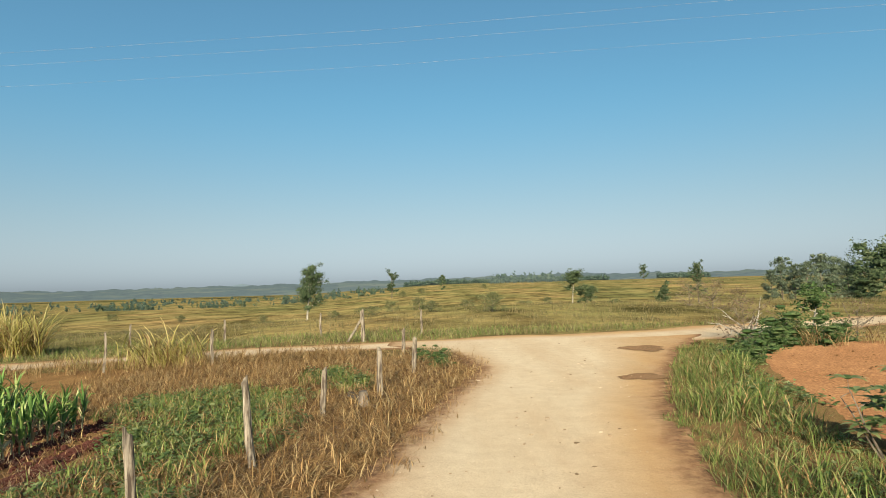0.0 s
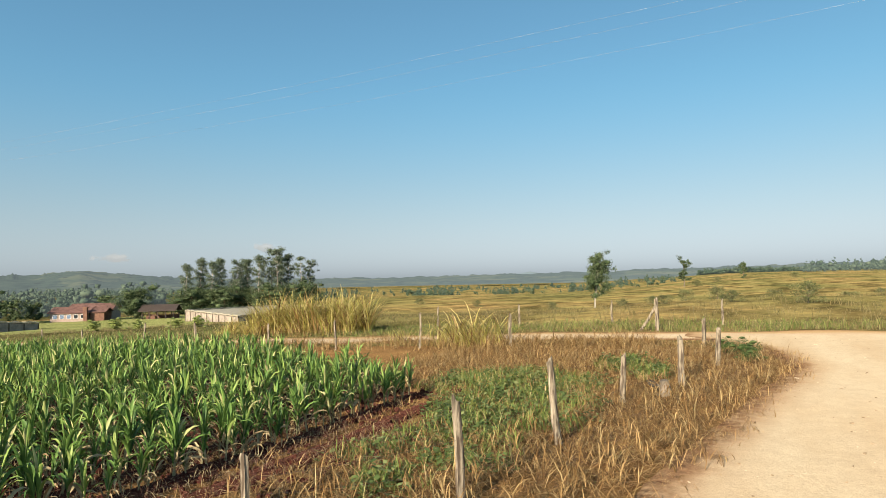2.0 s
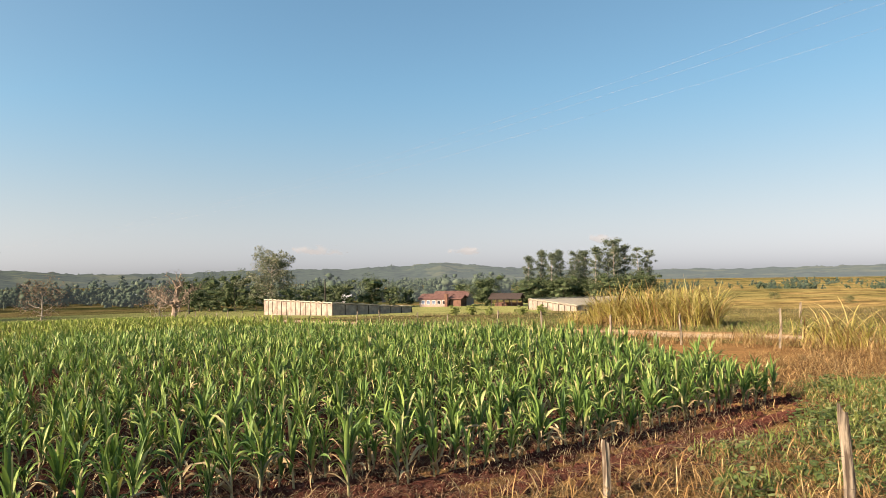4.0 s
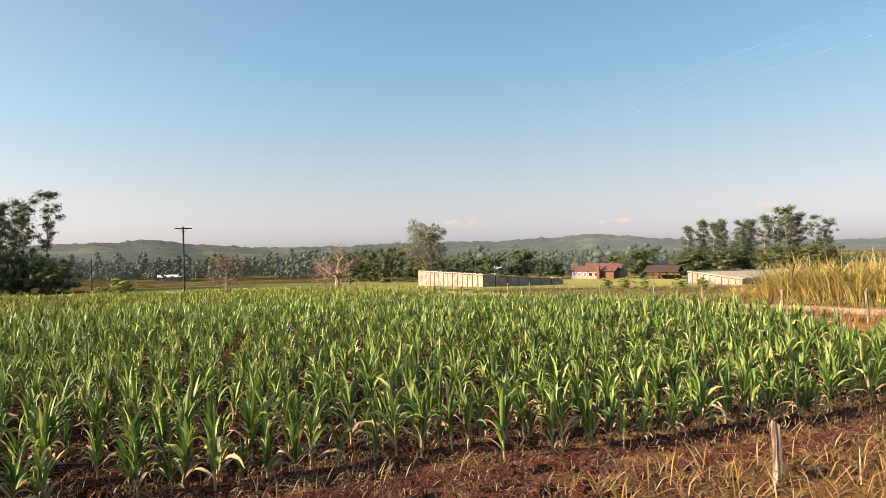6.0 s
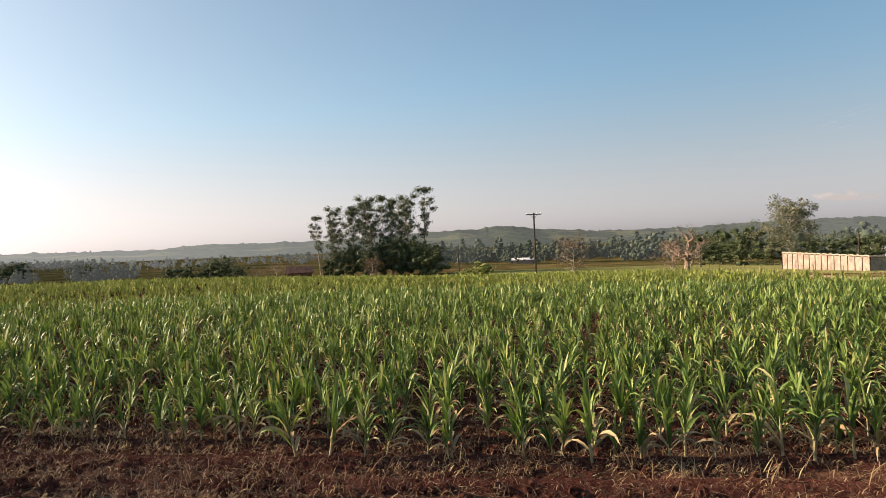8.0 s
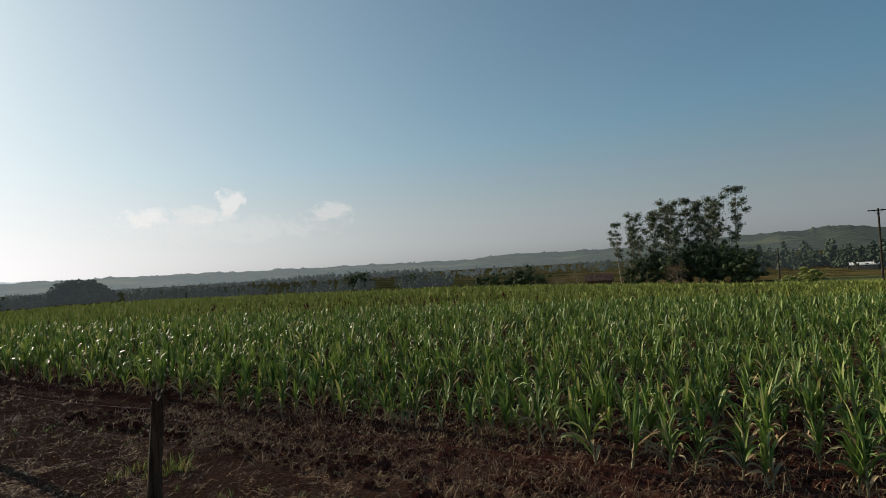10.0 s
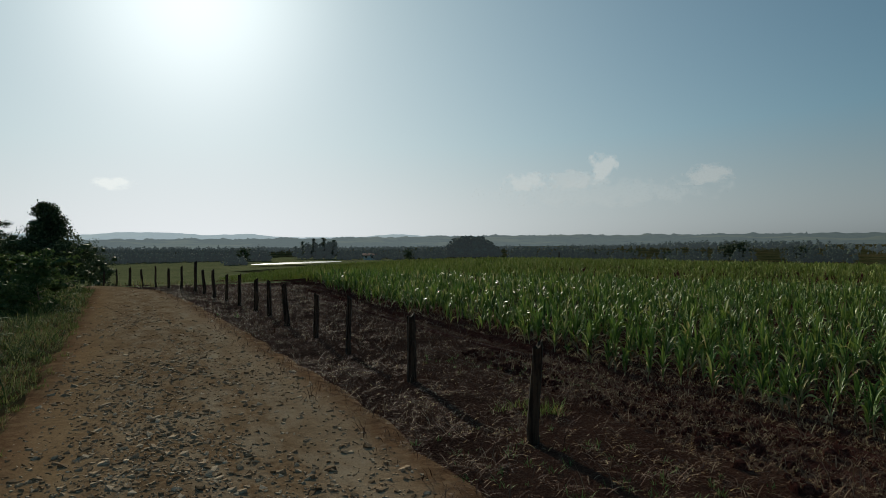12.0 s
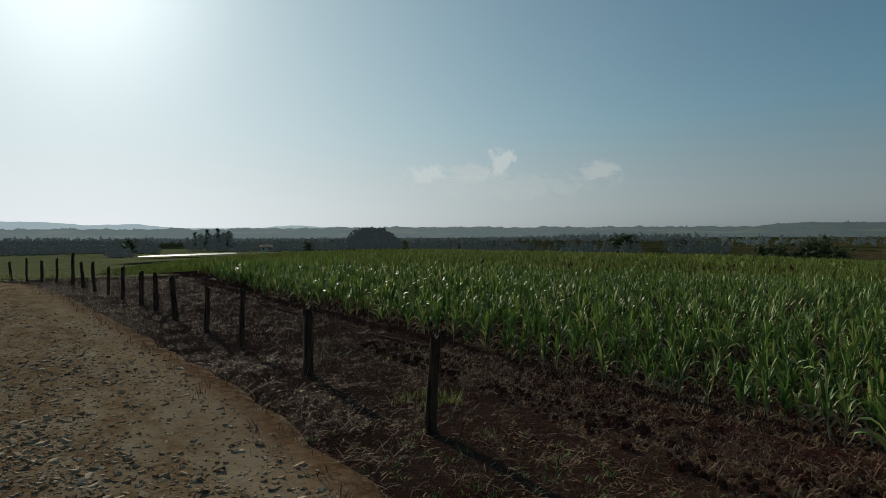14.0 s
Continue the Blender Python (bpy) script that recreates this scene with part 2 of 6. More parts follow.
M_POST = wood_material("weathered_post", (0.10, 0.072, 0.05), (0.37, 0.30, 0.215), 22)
# Darker wood: the southern fence posts carry their backlit shade in this colour.
M_POST_DARK_BACKLIT = wood_material("dark_and_backlit_post", (0.03, 0.019, 0.012), (0.09, 0.06, 0.038), 22)
M_BARK = wood_material("bark", (0.10, 0.075, 0.05), (0.24, 0.19, 0.14), 8)
M_PALE_BARK = wood_material("pale_bark", (0.30, 0.25, 0.19), (0.50, 0.44, 0.36), 6)
M_TAN_BARK = wood_material("tan_bark", (0.19, 0.135, 0.095), (0.36, 0.275, 0.205), 6)
M_DARK_POLE = wood_material("dark_pole", (0.035, 0.028, 0.022), (0.08, 0.065, 0.05), 8)

M_MAIZE = leaf_material("maize_leaf", (0.0, (0.052, 0.106, 0.027)), (0.45, (0.135, 0.226, 0.054)), (0.85, (0.255, 0.335, 0.09)), (1.0, (0.49, 0.44, 0.22)), rough=0.48, spec=0.17, through=0.15, tint=(1.4, 1.35, 1.0))
M_MAIZE_FAR = leaf_material("maize_canopy", (0.0, (0.14, 0.205, 0.045)), (0.5, (0.24, 0.295, 0.065)), (1.0, (0.38, 0.395, 0.14)), rough=0.7, spec=0.05, through=0.13)
M_MAIZE_DRY = leaf_material("maize_dry_leaf", (0.0, (0.20, 0.13, 0.065)), (1.0, (0.42, 0.33, 0.19)), rough=0.8, spec=0.08, through=0.05)
M_GRASS = leaf_material("green_grass", (0.0, (0.08, 0.115, 0.03)), (0.5, (0.17, 0.212, 0.056)), (0.8, (0.26, 0.285, 0.085)), (1.0, (0.40, 0.345, 0.16)), rough=0.75, spec=0.06, through=0.2)
M_STRAW = leaf_material("dry_grass", (0.0, (0.09, 0.048, 0.02)), (0.6, (0.30, 0.172, 0.068)), (1.0, (0.52, 0.355, 0.165)), rough=0.75, spec=0.1, through=0.1)
M_STRAW_RED = leaf_material("withered_weed", (0.0, (0.06, 0.028, 0.018)), (0.6, (0.14, 0.074, 0.043)), (1.0, (0.30, 0.20, 0.12)), rough=0.7, spec=0.15, through=0.05)
M_REED = leaf_material("yellow_reed", (0.0, (0.25, 0.23, 0.055)), (0.5, (0.46, 0.385, 0.11)), (1.0, (0.68, 0.55, 0.25)), rough=0.7, spec=0.1, through=0.35)
M_CANE = leaf_material("withered_cane", (0.0, (0.16, 0.09, 0.035)), (0.6, (0.30, 0.19, 0.08)), (1.0, (0.46, 0.34, 0.17)), rough=0.75, spec=0.1, through=0.1)
M_WEED = leaf_material("weed_leaf", (0.0, (0.065, 0.10, 0.03)), (0.6, (0.13, 0.175, 0.055)), (1.0, (0.24, 0.265, 0.11)), rough=0.65, spec=0.1, through=0.2)
M_PASTURE = leaf_material("pasture_grass", (0.0, (0.09, 0.082, 0.03)), (0.5, (0.17, 0.138, 0.055)), (1.0, (0.30, 0.22, 0.10)), rough=0.6)
M_PALE_LEAF = leaf_material("pale_grey_leaf", (0.0, (0.08, 0.095, 0.05)), (0.6, (0.16, 0.175, 0.10)), (1.0, (0.30, 0.30, 0.20)), rough=0.5, spec=0.3, through=0.2)
M_EUC = leaf_material("eucalyptus_leaf", (0.0, (0.048, 0.068, 0.038)), (0.6, (0.098, 0.125, 0.07)), (1.0, (0.185, 0.21, 0.13)), rough=0.5, spec=0.3, through=0.18)
M_LEAF = leaf_material("broad_leaf", (0.0, (0.034, 0.054, 0.024)), (0.6, (0.072, 0.10, 0.044)), (1.0, (0.14, 0.165, 0.08)), rough=0.6, spec=0.1, through=0.15)
M_SHRUB = leaf_material("shrub_leaf", (0.0, (0.04, 0.072, 0.022)), (0.6, (0.08, 0.125, 0.038)), (1.0, (0.17, 0.20, 0.08)), rough=0.65, spec=0.1)
M_OLIVE = leaf_material("olive_scrub", (0.0, (0.06, 0.075, 0.03)), (0.6, (0.12, 0.13, 0.05)), (1.0, (0.20, 0.18, 0.08)), rough=0.7, spec=0.2, through=0.1)
M_GLOSSY = leaf_material("glossy_weed_leaf", (0.0, (0.03, 0.055, 0.018)), (0.6, (0.06, 0.095, 0.03)), (1.0, (0.13, 0.16, 0.06)), rough=0.75, spec=0.03, through=0.2)
M_LIME = leaf_material("yellow_green_leaf", (0.0, (0.11, 0.14, 0.035)), (0.6, (0.20, 0.24, 0.06)), (1.0, (0.32, 0.34, 0.11)), rough=0.6, spec=0.2, through=0.25)
M_BROWN_LEAF = leaf_material("brown_leaf", (0.0, (0.11, 0.065, 0.038)), (1.0, (0.25, 0.17, 0.10)), rough=0.7)

# ---- shape helpers ----
rng = np.random.default_rng(7)


class Build:
    """Collects vertices and faces of one mesh, with a material slot per face."""

    def __init__(self):
        self.v, self.f, self.s, self.count = [], [], [], 0

    def add(self, verts, faces, slot=0):
        verts = np.asarray(verts, float)
        self.v.append(verts)
        self.f += [tuple(int(i) + self.count for i in f) for f in faces]
        self.s += [slot] * len(faces)
        self.count += len(verts)
        return self

    def tube(self, path, radii, sides=7, slot=0, cap=True):
        """A tapered tube along a path of points."""
        path = [Vector(p) for p in path]
        vs, fs = [], []
        for i, p in enumerate(path):
            d = (path[min(i + 1, len(path) - 1)] - path[max(i - 1, 0)]).normalized()
            a = d.orthogonal().normalized() if abs(d.z) < 0.99 else Vector((1, 0, 0))
            b = d.cross(a).normalized()
            a = b.cross(d)
            for k in range(sides):
                w = 2 * math.pi * k / sides
                vs.append(p + (a * math.cos(w) + b * math.sin(w)) * radii[i])
        for i in range(len(path) - 1):
            for k in range(sides):
                k2 = (k + 1) % sides
                fs.append((i * sides + k, i * sides + k2, (i + 1) * sides + k2, (i + 1) * sides + k))
        if cap:
            fs.append(tuple(range(sides - 1, -1, -1)))
            fs.append(tuple((len(path) - 1) * sides + k for k in range(sides)))
        return self.add(vs, fs, slot)

    def box(self, lo, hi, slot=0):
        (x0, y0, z0), (x1, y1, z1) = lo, hi
        v = [(x0, y0, z0), (x1, y0, z0), (x1, y1, z0), (x0, y1, z0), (x0, y0, z1), (x1, y0, z1), (x1, y1, z1), (x0, y1, z1)]
        return self.add(v, [(3, 2, 1, 0), (4, 5, 6, 7), (0, 1, 5, 4), (1, 2, 6, 5), (2, 3, 7, 6), (3, 0, 4, 7)], slot)

    def mesh(self, name, mats, smooth=False):
        me = bpy.data.meshes.new(name)
        me.from_pydata(np.concatenate(self.v), [], self.f)
        for m in mats:
            me.materials.append(m)
        me.polygons.foreach_set("material_index", self.s)
        if smooth:
            me.polygons.foreach_set("use_smooth", [True] * len(self.f))
        me.update()
        return me


def part(name, build, mats, parent=None, label="", smooth=False):
    ob = new(name, build if isinstance(build, bpy.types.Mesh) else build.mesh(name, mats if isinstance(mats, (list, tuple)) else [mats], smooth))
    if parent:
        ob.parent = parent
    return tagged(ob, label) if label else ob


def empty(name, m=None):
    ob = new(name)
    if m is not None:
        ob.matrix_basis = m
    return ob


def big_mesh(name, verts, loops, sizes, mats, slots=None, smooth=False):
    """One large mesh straight from arrays: quads or triangles of one size each."""
    me = bpy.data.meshes.new(name)
    me.vertices.add(len(verts))
    me.vertices.foreach_set("co", np.asarray(verts, np.float32).ravel())
    me.loops.add(len(loops))
    me.loops.foreach_set("vertex_index", np.asarray(loops, np.int32))
    me.polygons.add(len(sizes))
    me.polygons.foreach_set("loop_start", np.concatenate([[0], np.cumsum(sizes)[:-1]]).astype(np.int32))
    for m in mats:
        me.materials.append(m)
    if slots is not None:
        me.polygons.foreach_set("material_index", np.asarray(slots, np.int32))
    if smooth:
        me.polygons.foreach_set("use_smooth", np.ones(len(sizes), bool))
    me.update(calc_edges=True)
    return me


class Sprig:
    """A template of quads with shared corners, to be strewn many times into one mesh."""

    def __init__(self, quads, slots):
        v, back = np.unique(np.round(np.array(quads, float).reshape(-1, 3), 6), axis=0, return_inverse=True)
        self.v, self.f = v, np.asarray(back).reshape(-1, 4)
        self.n = len(quads)
        self.slots = np.array(slots, int)

    def only(self, slot):
        pick = self.slots == slot
        return Sprig(self.v[self.f[pick]], [0] * int(pick.sum()))

    def mesh(self, name, mats, smooth=False):
        return big_mesh(name, self.v, self.f.ravel(), np.full(self.n, 4), mats, self.slots, smooth)


def blade(base, heading, length, width, lean, droop, steps=3):
    """A grass or maize blade: quads that rise, lean outwards and droop."""
    out, p, up = [], np.array(base, float), math.radians(90 - lean)
    side = np.array([-math.sin(heading), math.cos(heading), 0])
    ahead = np.array([math.cos(heading), math.sin(heading), 0])
    edges = []
    for i in range(steps + 1):
        f = i / steps
        w = width * (0.55 + 1.1 * f if f < 0.4 else 1.0 * (1 - ((f - 0.4) / 0.6) ** 1.6)) / 2 + 0.0008
        edges.append((p - side * w, p + side * w))
        a = up - math.radians(droop) * (f ** 1.3)
        p = p + (ahead * math.cos(a) + np.array([0, 0, 1.0]) * math.sin(a)) * length / steps
    for (a, b), (c, d) in zip(edges, edges[1:]):
        out.append((a, b, d, c))
    return out


def strew(name, sprigs, places, mats, smooth=False):
    """One mesh of many sprigs. places: rows of x, y, z, turn, size (and tall, a factor on the height)."""
    vs, fs, ss, count, pick = [], [], [], 0, rng.integers(0, len(sprigs), len(places))
    for k, s in enumerate(sprigs):
        p = places[pick == k]
        if not len(p):
            continue
        c, n = np.cos(p[:, 3]), np.sin(p[:, 3])
        x, y, z = s.v[:, 0], s.v[:, 1], s.v[:, 2]
        sc = p[:, 4][:, None]
        tall = p[:, 5][:, None] if p.shape[1] > 5 else 1.0
        out = np.stack([(c[:, None] * x - n[:, None] * y) * sc + p[:, 0][:, None], (n[:, None] * x + c[:, None] * y) * sc + p[:, 1][:, None],
                        z[None, :] * sc * tall + p[:, 2][:, None]], 2)
        vs.append(out.reshape(-1, 3))
        fs.append((s.f[None] + (np.arange(len(p)) * len(s.v))[:, None, None]).reshape(-1, 4) + count)
        ss.append(np.tile(s.slots, len(p)))
        count += len(p) * len(s.v)
    f = np.concatenate(fs)
    return big_mesh(name, np.concatenate(vs), f.ravel(), np.full(len(f), 4), mats, np.concatenate(ss), smooth)


def ball(c, r, squash, k=2, wild=0.16):
    """A lumpy closed ball of quads: a cube of k by k faces a side, blown round and dented."""
    quads, g = [], np.linspace(-1, 1, k + 1)
    seed = rng.uniform(0, 6, 3)
    for axis in range(3):
        for sign in (-1, 1):
            for i in range(k):
                for j in range(k):
                    q = []
                    for u, v in ((g[i], g[j]), (g[i + 1], g[j]), (g[i + 1], g[j + 1]), (g[i], g[j + 1])):
                        p = np.roll(np.array([sign * 1.0, u, v]), axis)
                        p = p / np.linalg.norm(p)
                        p = p * (1 + wild * math.sin(5 * p[0] + seed[0]) * math.sin(5 * p[1] + seed[1]) + wild * math.sin(7 * p[2] + seed[2]))
                        q.append(np.array(c) + p * r * np.array([1, 1, squash]))
                    quads.append(tuple(q) if sign > 0 else tuple(q[::-1]))
    return quads


ROW, GAP = 0.64, 0.15        # spacing of the maize rows and of the plants in a row


# ---- the lie of the land ----
def step(a, b, x):
    k = np.clip((x - a) / (b - a), 0, 1)
    return k * k * (3 - 2 * k)


# skyline height in degrees by heading (to the left of north)
SKY_AZ = [-180, -150, -120, -60, -30, -20, -10, 0, 15, 30, 40, 47, 54, 58, 64, 70, 77, 84, 91, 98, 109, 116, 121, 130, 150, 165, 180]
SKY_EL = [0.4, 0.4, 0.5, 0.6, 0.55, 0.6, 0.75, 0.62, 0.42, 0.30, 0.35, 0.6, 1.25, 0.95, 0.76, 0.78, 0.55, 0.6, 1.32, 1.0, 0.6, 0.66, 0.4, 0.42, 0.5, 0.4, 0.4]


def land(x, y):
    """The height of the ground, without the road's and the field's own cut."""
    x, y = np.asarray(x, float), np.asarray(y, float)
    r = np.hypot(x, y) + 1e-6
    az = np.degrees(np.arctan2(-x, y))
    fall = 0.36 + 0.64 * step(-45, 0, y)
    dip = 2.0 * step(30, 85, -y) * step(-30, -5, x) + 1.0 * step(45, 95, -y) * step(-46, -22, x)
    near = -0.032 * np.clip(-x - 4, 0, None) * fall - 0.010 * np.clip(-y - 30, 0, 200) - 0.02 * np.clip(y - 26, 0, 80) * step(-2, -25, x - 8) - dip
    north = step(47, 28, np.abs(az - 0))             # the rising pasture
    south = step(125, 150, np.abs(az))
    lr = np.log(r)
    knots = [math.log(v) for v in (90, 130, 180, 260, 500, 900)]
    west_z = np.interp(lr, knots, [-3.7, -5.1, -6.2, -7.5, -9.5, -8.0])
    north_z = np.interp(lr, knots, [-2.9, -3.0, -2.2, -0.9, 1.0, 4.0])
    valley_z = np.interp(lr, knots, [-2.9, -3.2, -3.2, -4.2, -9.0, -8.5])     # north-west of the pasture the land falls
    north_z = north_z + (valley_z - north_z) * step(-2, 17, az)
    south_z = np.interp(lr, knots, [-1.2, -3.0, -4.5, -6.5, -8.0, -7.0]) - dip * step(400, 90, r)
    mid = west_z * (1 - north) * (1 - south) + north_z * north + south_z * south
    far = mid - 12 * step(1000, 1500, r)
    k = step(60, 120, r - 25 * south)
    z = near * (1 - k) + far * k
    z = z + 0.03 * np.sin(x * 0.9 + 1.3 * np.sin(y * 0.5)) * np.sin(y * 0.8 + x * 0.21) * step(3, 9, r) * step(60, 35, r)
    return z + (0.5 * np.sin(x * 0.021 + 2) * np.sin(y * 0.017 + 1)) * step(80, 250, r)


def road_left(y):
    return np.interp(y, [-60, -36, -31, -23, -12, -7.5, -4.5, 0, 6, 8.8, 15.4, 19, 22], [4.5, 0.0, -1.2, -1.9, -2.42, -2.45, -2.38, -2.0, -1.0, -0.55, 0.8, 0.2, -2.0])


def road_right(y):
    return np.interp(y, [-60, -35, -25, -14, -6, 0, 6, 9.2, 13.4, 18.6, 22, 26], [7.5, 1.3, 1.2, 1.1, 1.2, 1.7, 2.5, 3.1, 4.5, 6.6, 8.4, 10.7])


def cross_mid(x):
    return np.interp(x, [-80, -20, -10, -3, 4, 8, 14, 40], [21.8, 21.6, 21.9, 22.2, 22.9, 23.8, 26.5, 40])


def field_edge(y):
    """Where the maize begins, west of the fence."""
    return np.interp(y, [-90, -45, -22, -10, -4, 0, 3, 5, 7, 8.6, 10, 12, 15, 17.5], [-13, -9.5, -7.0, -6.9, -6.25, -5.65, -5.4, -5.15, -4.95, -4.95, -5.3, -8.0, -13, -20])


def in_road(x, y, cut=0.0):
    main = (y > -60) & (y < 24) & (x > road_left(y) + cut) & (x < road_right(y) - cut)
    return main | ((x > -80) & (x < 40) & (np.abs(y - cross_mid(x)) < 1.5 - cut))


def field_north(x):
    return 17.6 + 0.02 * x


def in_field(x, y, cut=0.0):
    return (x < field_edge(y) - cut) & (x > -140) & (y < field_north(x) - cut) & (y > -115)


def bare_edge(y):
    return np.interp(y, [-60, -6, 2, 6, 8.7, 10.8, 12.2, 17, 19], [4.2, 3.9, 4.2, 4.75, 5.3, 5.9, 6.3, 7.9, 8.7])


def in_verge(x, y):
    return (x > field_edge(y) - 1.0) & (x < road_left(y) + 0.6) & (y > -51) & (y < 18.9)


def in_bare(x, y, cut=0.0):
    return (x > bare_edge(y) + cut) & (x < 55) & (y > -6 + cut) & (y < 19.5 + 0.10 * x - cut)


def at(az, r):
    """The place r metres off at a heading (to the left of north)."""
    return -r * math.sin(radians(az)), r * math.cos(radians(az))


def rise(az, r, el):
    """The height over the ground of what is seen at el degrees, r metres off."""
    x, y = at(az, r)
    return 2.0 + r * math.tan(radians(el)) - float(land(x, y))

# ---- ground, roads, fields ----
def make_ground():
    rings = np.concatenate([np.linspace(0.8, 30, 70), np.geomspace(30.6, 4600, 90)])
    n = 340
    a = np.linspace(0, 2 * np.pi, n, endpoint=False)
    R, A = np.meshgrid(rings, a, indexing="ij")
    X, Y = -R * np.sin(A), R * np.cos(A)
    Z = land(X, Y) + 0.02 * np.sin(X * 3.1) * np.sin(Y * 2.7)
    under = in_road(X, Y, 0.5) | in_field(X, Y, 0.7) | in_bare(X, Y, 0.9) | in_verge(X, Y) | ((X > road_right(Y) - 0.5) & (X < bare_edge(Y) + 0.6) & (Y > -51) & (Y < 18.6)) | ((X > -27) & (X < 56) & (Y > -190) & (Y < -39)) | ((X > -140) & (X < 120) & (Y > -455) & (Y < -195))
    Z = Z - np.where(under & (R < 480), 0.12 + 0.002 * R, 0)
    v = np.concatenate([[(0, 0, -0.15)], np.stack([X, Y, Z], 2).reshape(-1, 3)])
    i, k = np.meshgrid(np.arange(len(rings) - 1), np.arange(n), indexing="ij")
    q = np.stack([1 + i * n + k, 1 + (i + 1) * n + k, 1 + (i + 1) * n + (k + 1) % n, 1 + i * n + (k + 1) % n], 2).reshape(-1, 4)
    t = np.stack([np.zeros(n, int), 1 + np.arange(n), 1 + (np.arange(n) + 1) % n], 1)
    me = big_mesh("ground", v, np.concatenate([q.ravel(), t.ravel()]), np.concatenate([np.full(len(q), 4), np.full(n, 3)]), [M_GROUND], smooth=True)
    return tagged(new("ground", me), "olive and straw coloured pasture rolling to wooded hills", "ground", kind="structure")


def sheet(name, us, vs, place, lift, mat, label, category, rough=0.0, fade=0.6, dip=0.075):
    """A sheet over the land: place(u, v) gives x, y."""
    U, V = np.meshgrid(us, vs, indexing="ij")
    X, Y = place(U, V)
    edge = np.minimum(np.minimum(np.abs(X - X[0]), np.abs(X - X[-1])) + np.minimum(np.abs(Y - Y[0]), np.abs(Y - Y[-1])), np.hypot(X - X[:, :1], Y - Y[:, :1]))
    edge = np.minimum(edge, np.hypot(X - X[:, -1:], Y - Y[:, -1:]))
    Z = land(X, Y) + lift - (dip + lift) * step(fade, 0, edge + 0.03 * np.sin(Y * 3.7 - X * 1.1))
    if name == "field_soil":      # low ridges along the rows
        Z = Z + 0.06 * np.cos(2 * np.pi * (X - 0.012 * Y + 4.9) / ROW) * step(16, 6, U)
    if rough:
        Z = Z + rough * step(0.35, 1.1, edge) * (0.3 * np.sin(X * 5.3 + 2 * np.sin(Y * 3.1)) * np.sin(Y * 6.1 + X) + 0.7 * rng.standard_normal(X.shape))
    v = np.stack([X, Y, Z], 2).reshape(-1, 3)
    m = len(vs)
    i, k = np.meshgrid(np.arange(len(us) - 1), np.arange(m - 1), indexing="ij")
    q = np.stack([i * m + k, (i + 1) * m + k, (i + 1) * m + k + 1, i * m + k + 1], 2).reshape(-1, 4)
    me = big_mesh(name, v, q.ravel(), np.full(len(q), 4), [mat], smooth=True)
    if mat == M_ROAD:             # loose red earth gathers along the road's sides
        side = np.minimum(np.hypot(X - X[:, :1], Y - Y[:, :1]), np.hypot(X - X[:, -1:], Y - Y[:, -1:]))
        me.attributes.new("loose_earth", 'FLOAT', 'POINT').data.foreach_set("value", np.exp(-((side - 0.25).clip(0) / 0.42) ** 2).ravel())
        me.attributes.new("across", 'FLOAT', 'POINT').data.foreach_set("value", V.ravel())
        crown = np.exp(-((V - 0.52) / 0.38) ** 4) * step(3.0, -2.5, Y) if name == "road" else 0 * X
        me.attributes.new("stony", 'FLOAT', 'POINT').data.foreach_set("value", crown.ravel())
    return tagged(new(name, me), label, category, kind="structure")


make_ground()
sheet("valley_field", np.linspace(-150, 130, 60), np.linspace(-470, -186, 60), lambda u, v: (u, v), 0.0, M_GREENFIELD,
      "olive green meadow in the far southern valley", "field", 0.0, 12.0, 0.8)
sheet("green_field", np.linspace(-30, 60, 90), np.linspace(-195, -34, 80), lambda u, v: (u, v), 0.012, M_GREENFIELD,
      "olive green low field in the southern valley", "field", 0.02, 4.0, 0.3)


M_MEADOW = soil_material("olive_meadow", (0.15, 0.165, 0.055), (0.22, 0.225, 0.082), (0.27, 0.245, 0.11), 0.4, 6, 0.9)
sheet("west_meadow", np.linspace(80, 205, 60), np.linspace(43, 97, 80), lambda u, v: (-u * np.sin(np.radians(v)), u * np.cos(np.radians(v))), 0.10, M_MEADOW,
      "olive green grazed meadow round the net house", "meadow", 0.0, 4.0, 0.5)


def along_main(u, v):
    l, r = road_left(u), road_right(u)
    wob = 0.02 * np.sin(u * 0.9) + 0.012 * np.sin(u * 2.9 + 1) + 0.012 * np.sin(u * 7.7)
    side = 0.05 * np.sin(u * 1.7 + 2) + 0.04 * np.sin(u * 4.1)
    return (l + wob - 0.3) * (1 - v) + (r - side + 0.3) * v, u


sheet("road", np.arange(-58, 23.6, 0.25), np.linspace(0, 1, 34), along_main, 0.03, M_ROAD,
      "pale packed dirt farm road with loose stones", "dirt road", 0.0025, 0.3, 0.035)


def along_cross(u, v):
    return u, cross_mid(u) + (v - 0.5) * (3.2 + 0.3 * np.sin(u * 0.8) + 2.6 * step(-4, 6, u) * step(26, 12, u))


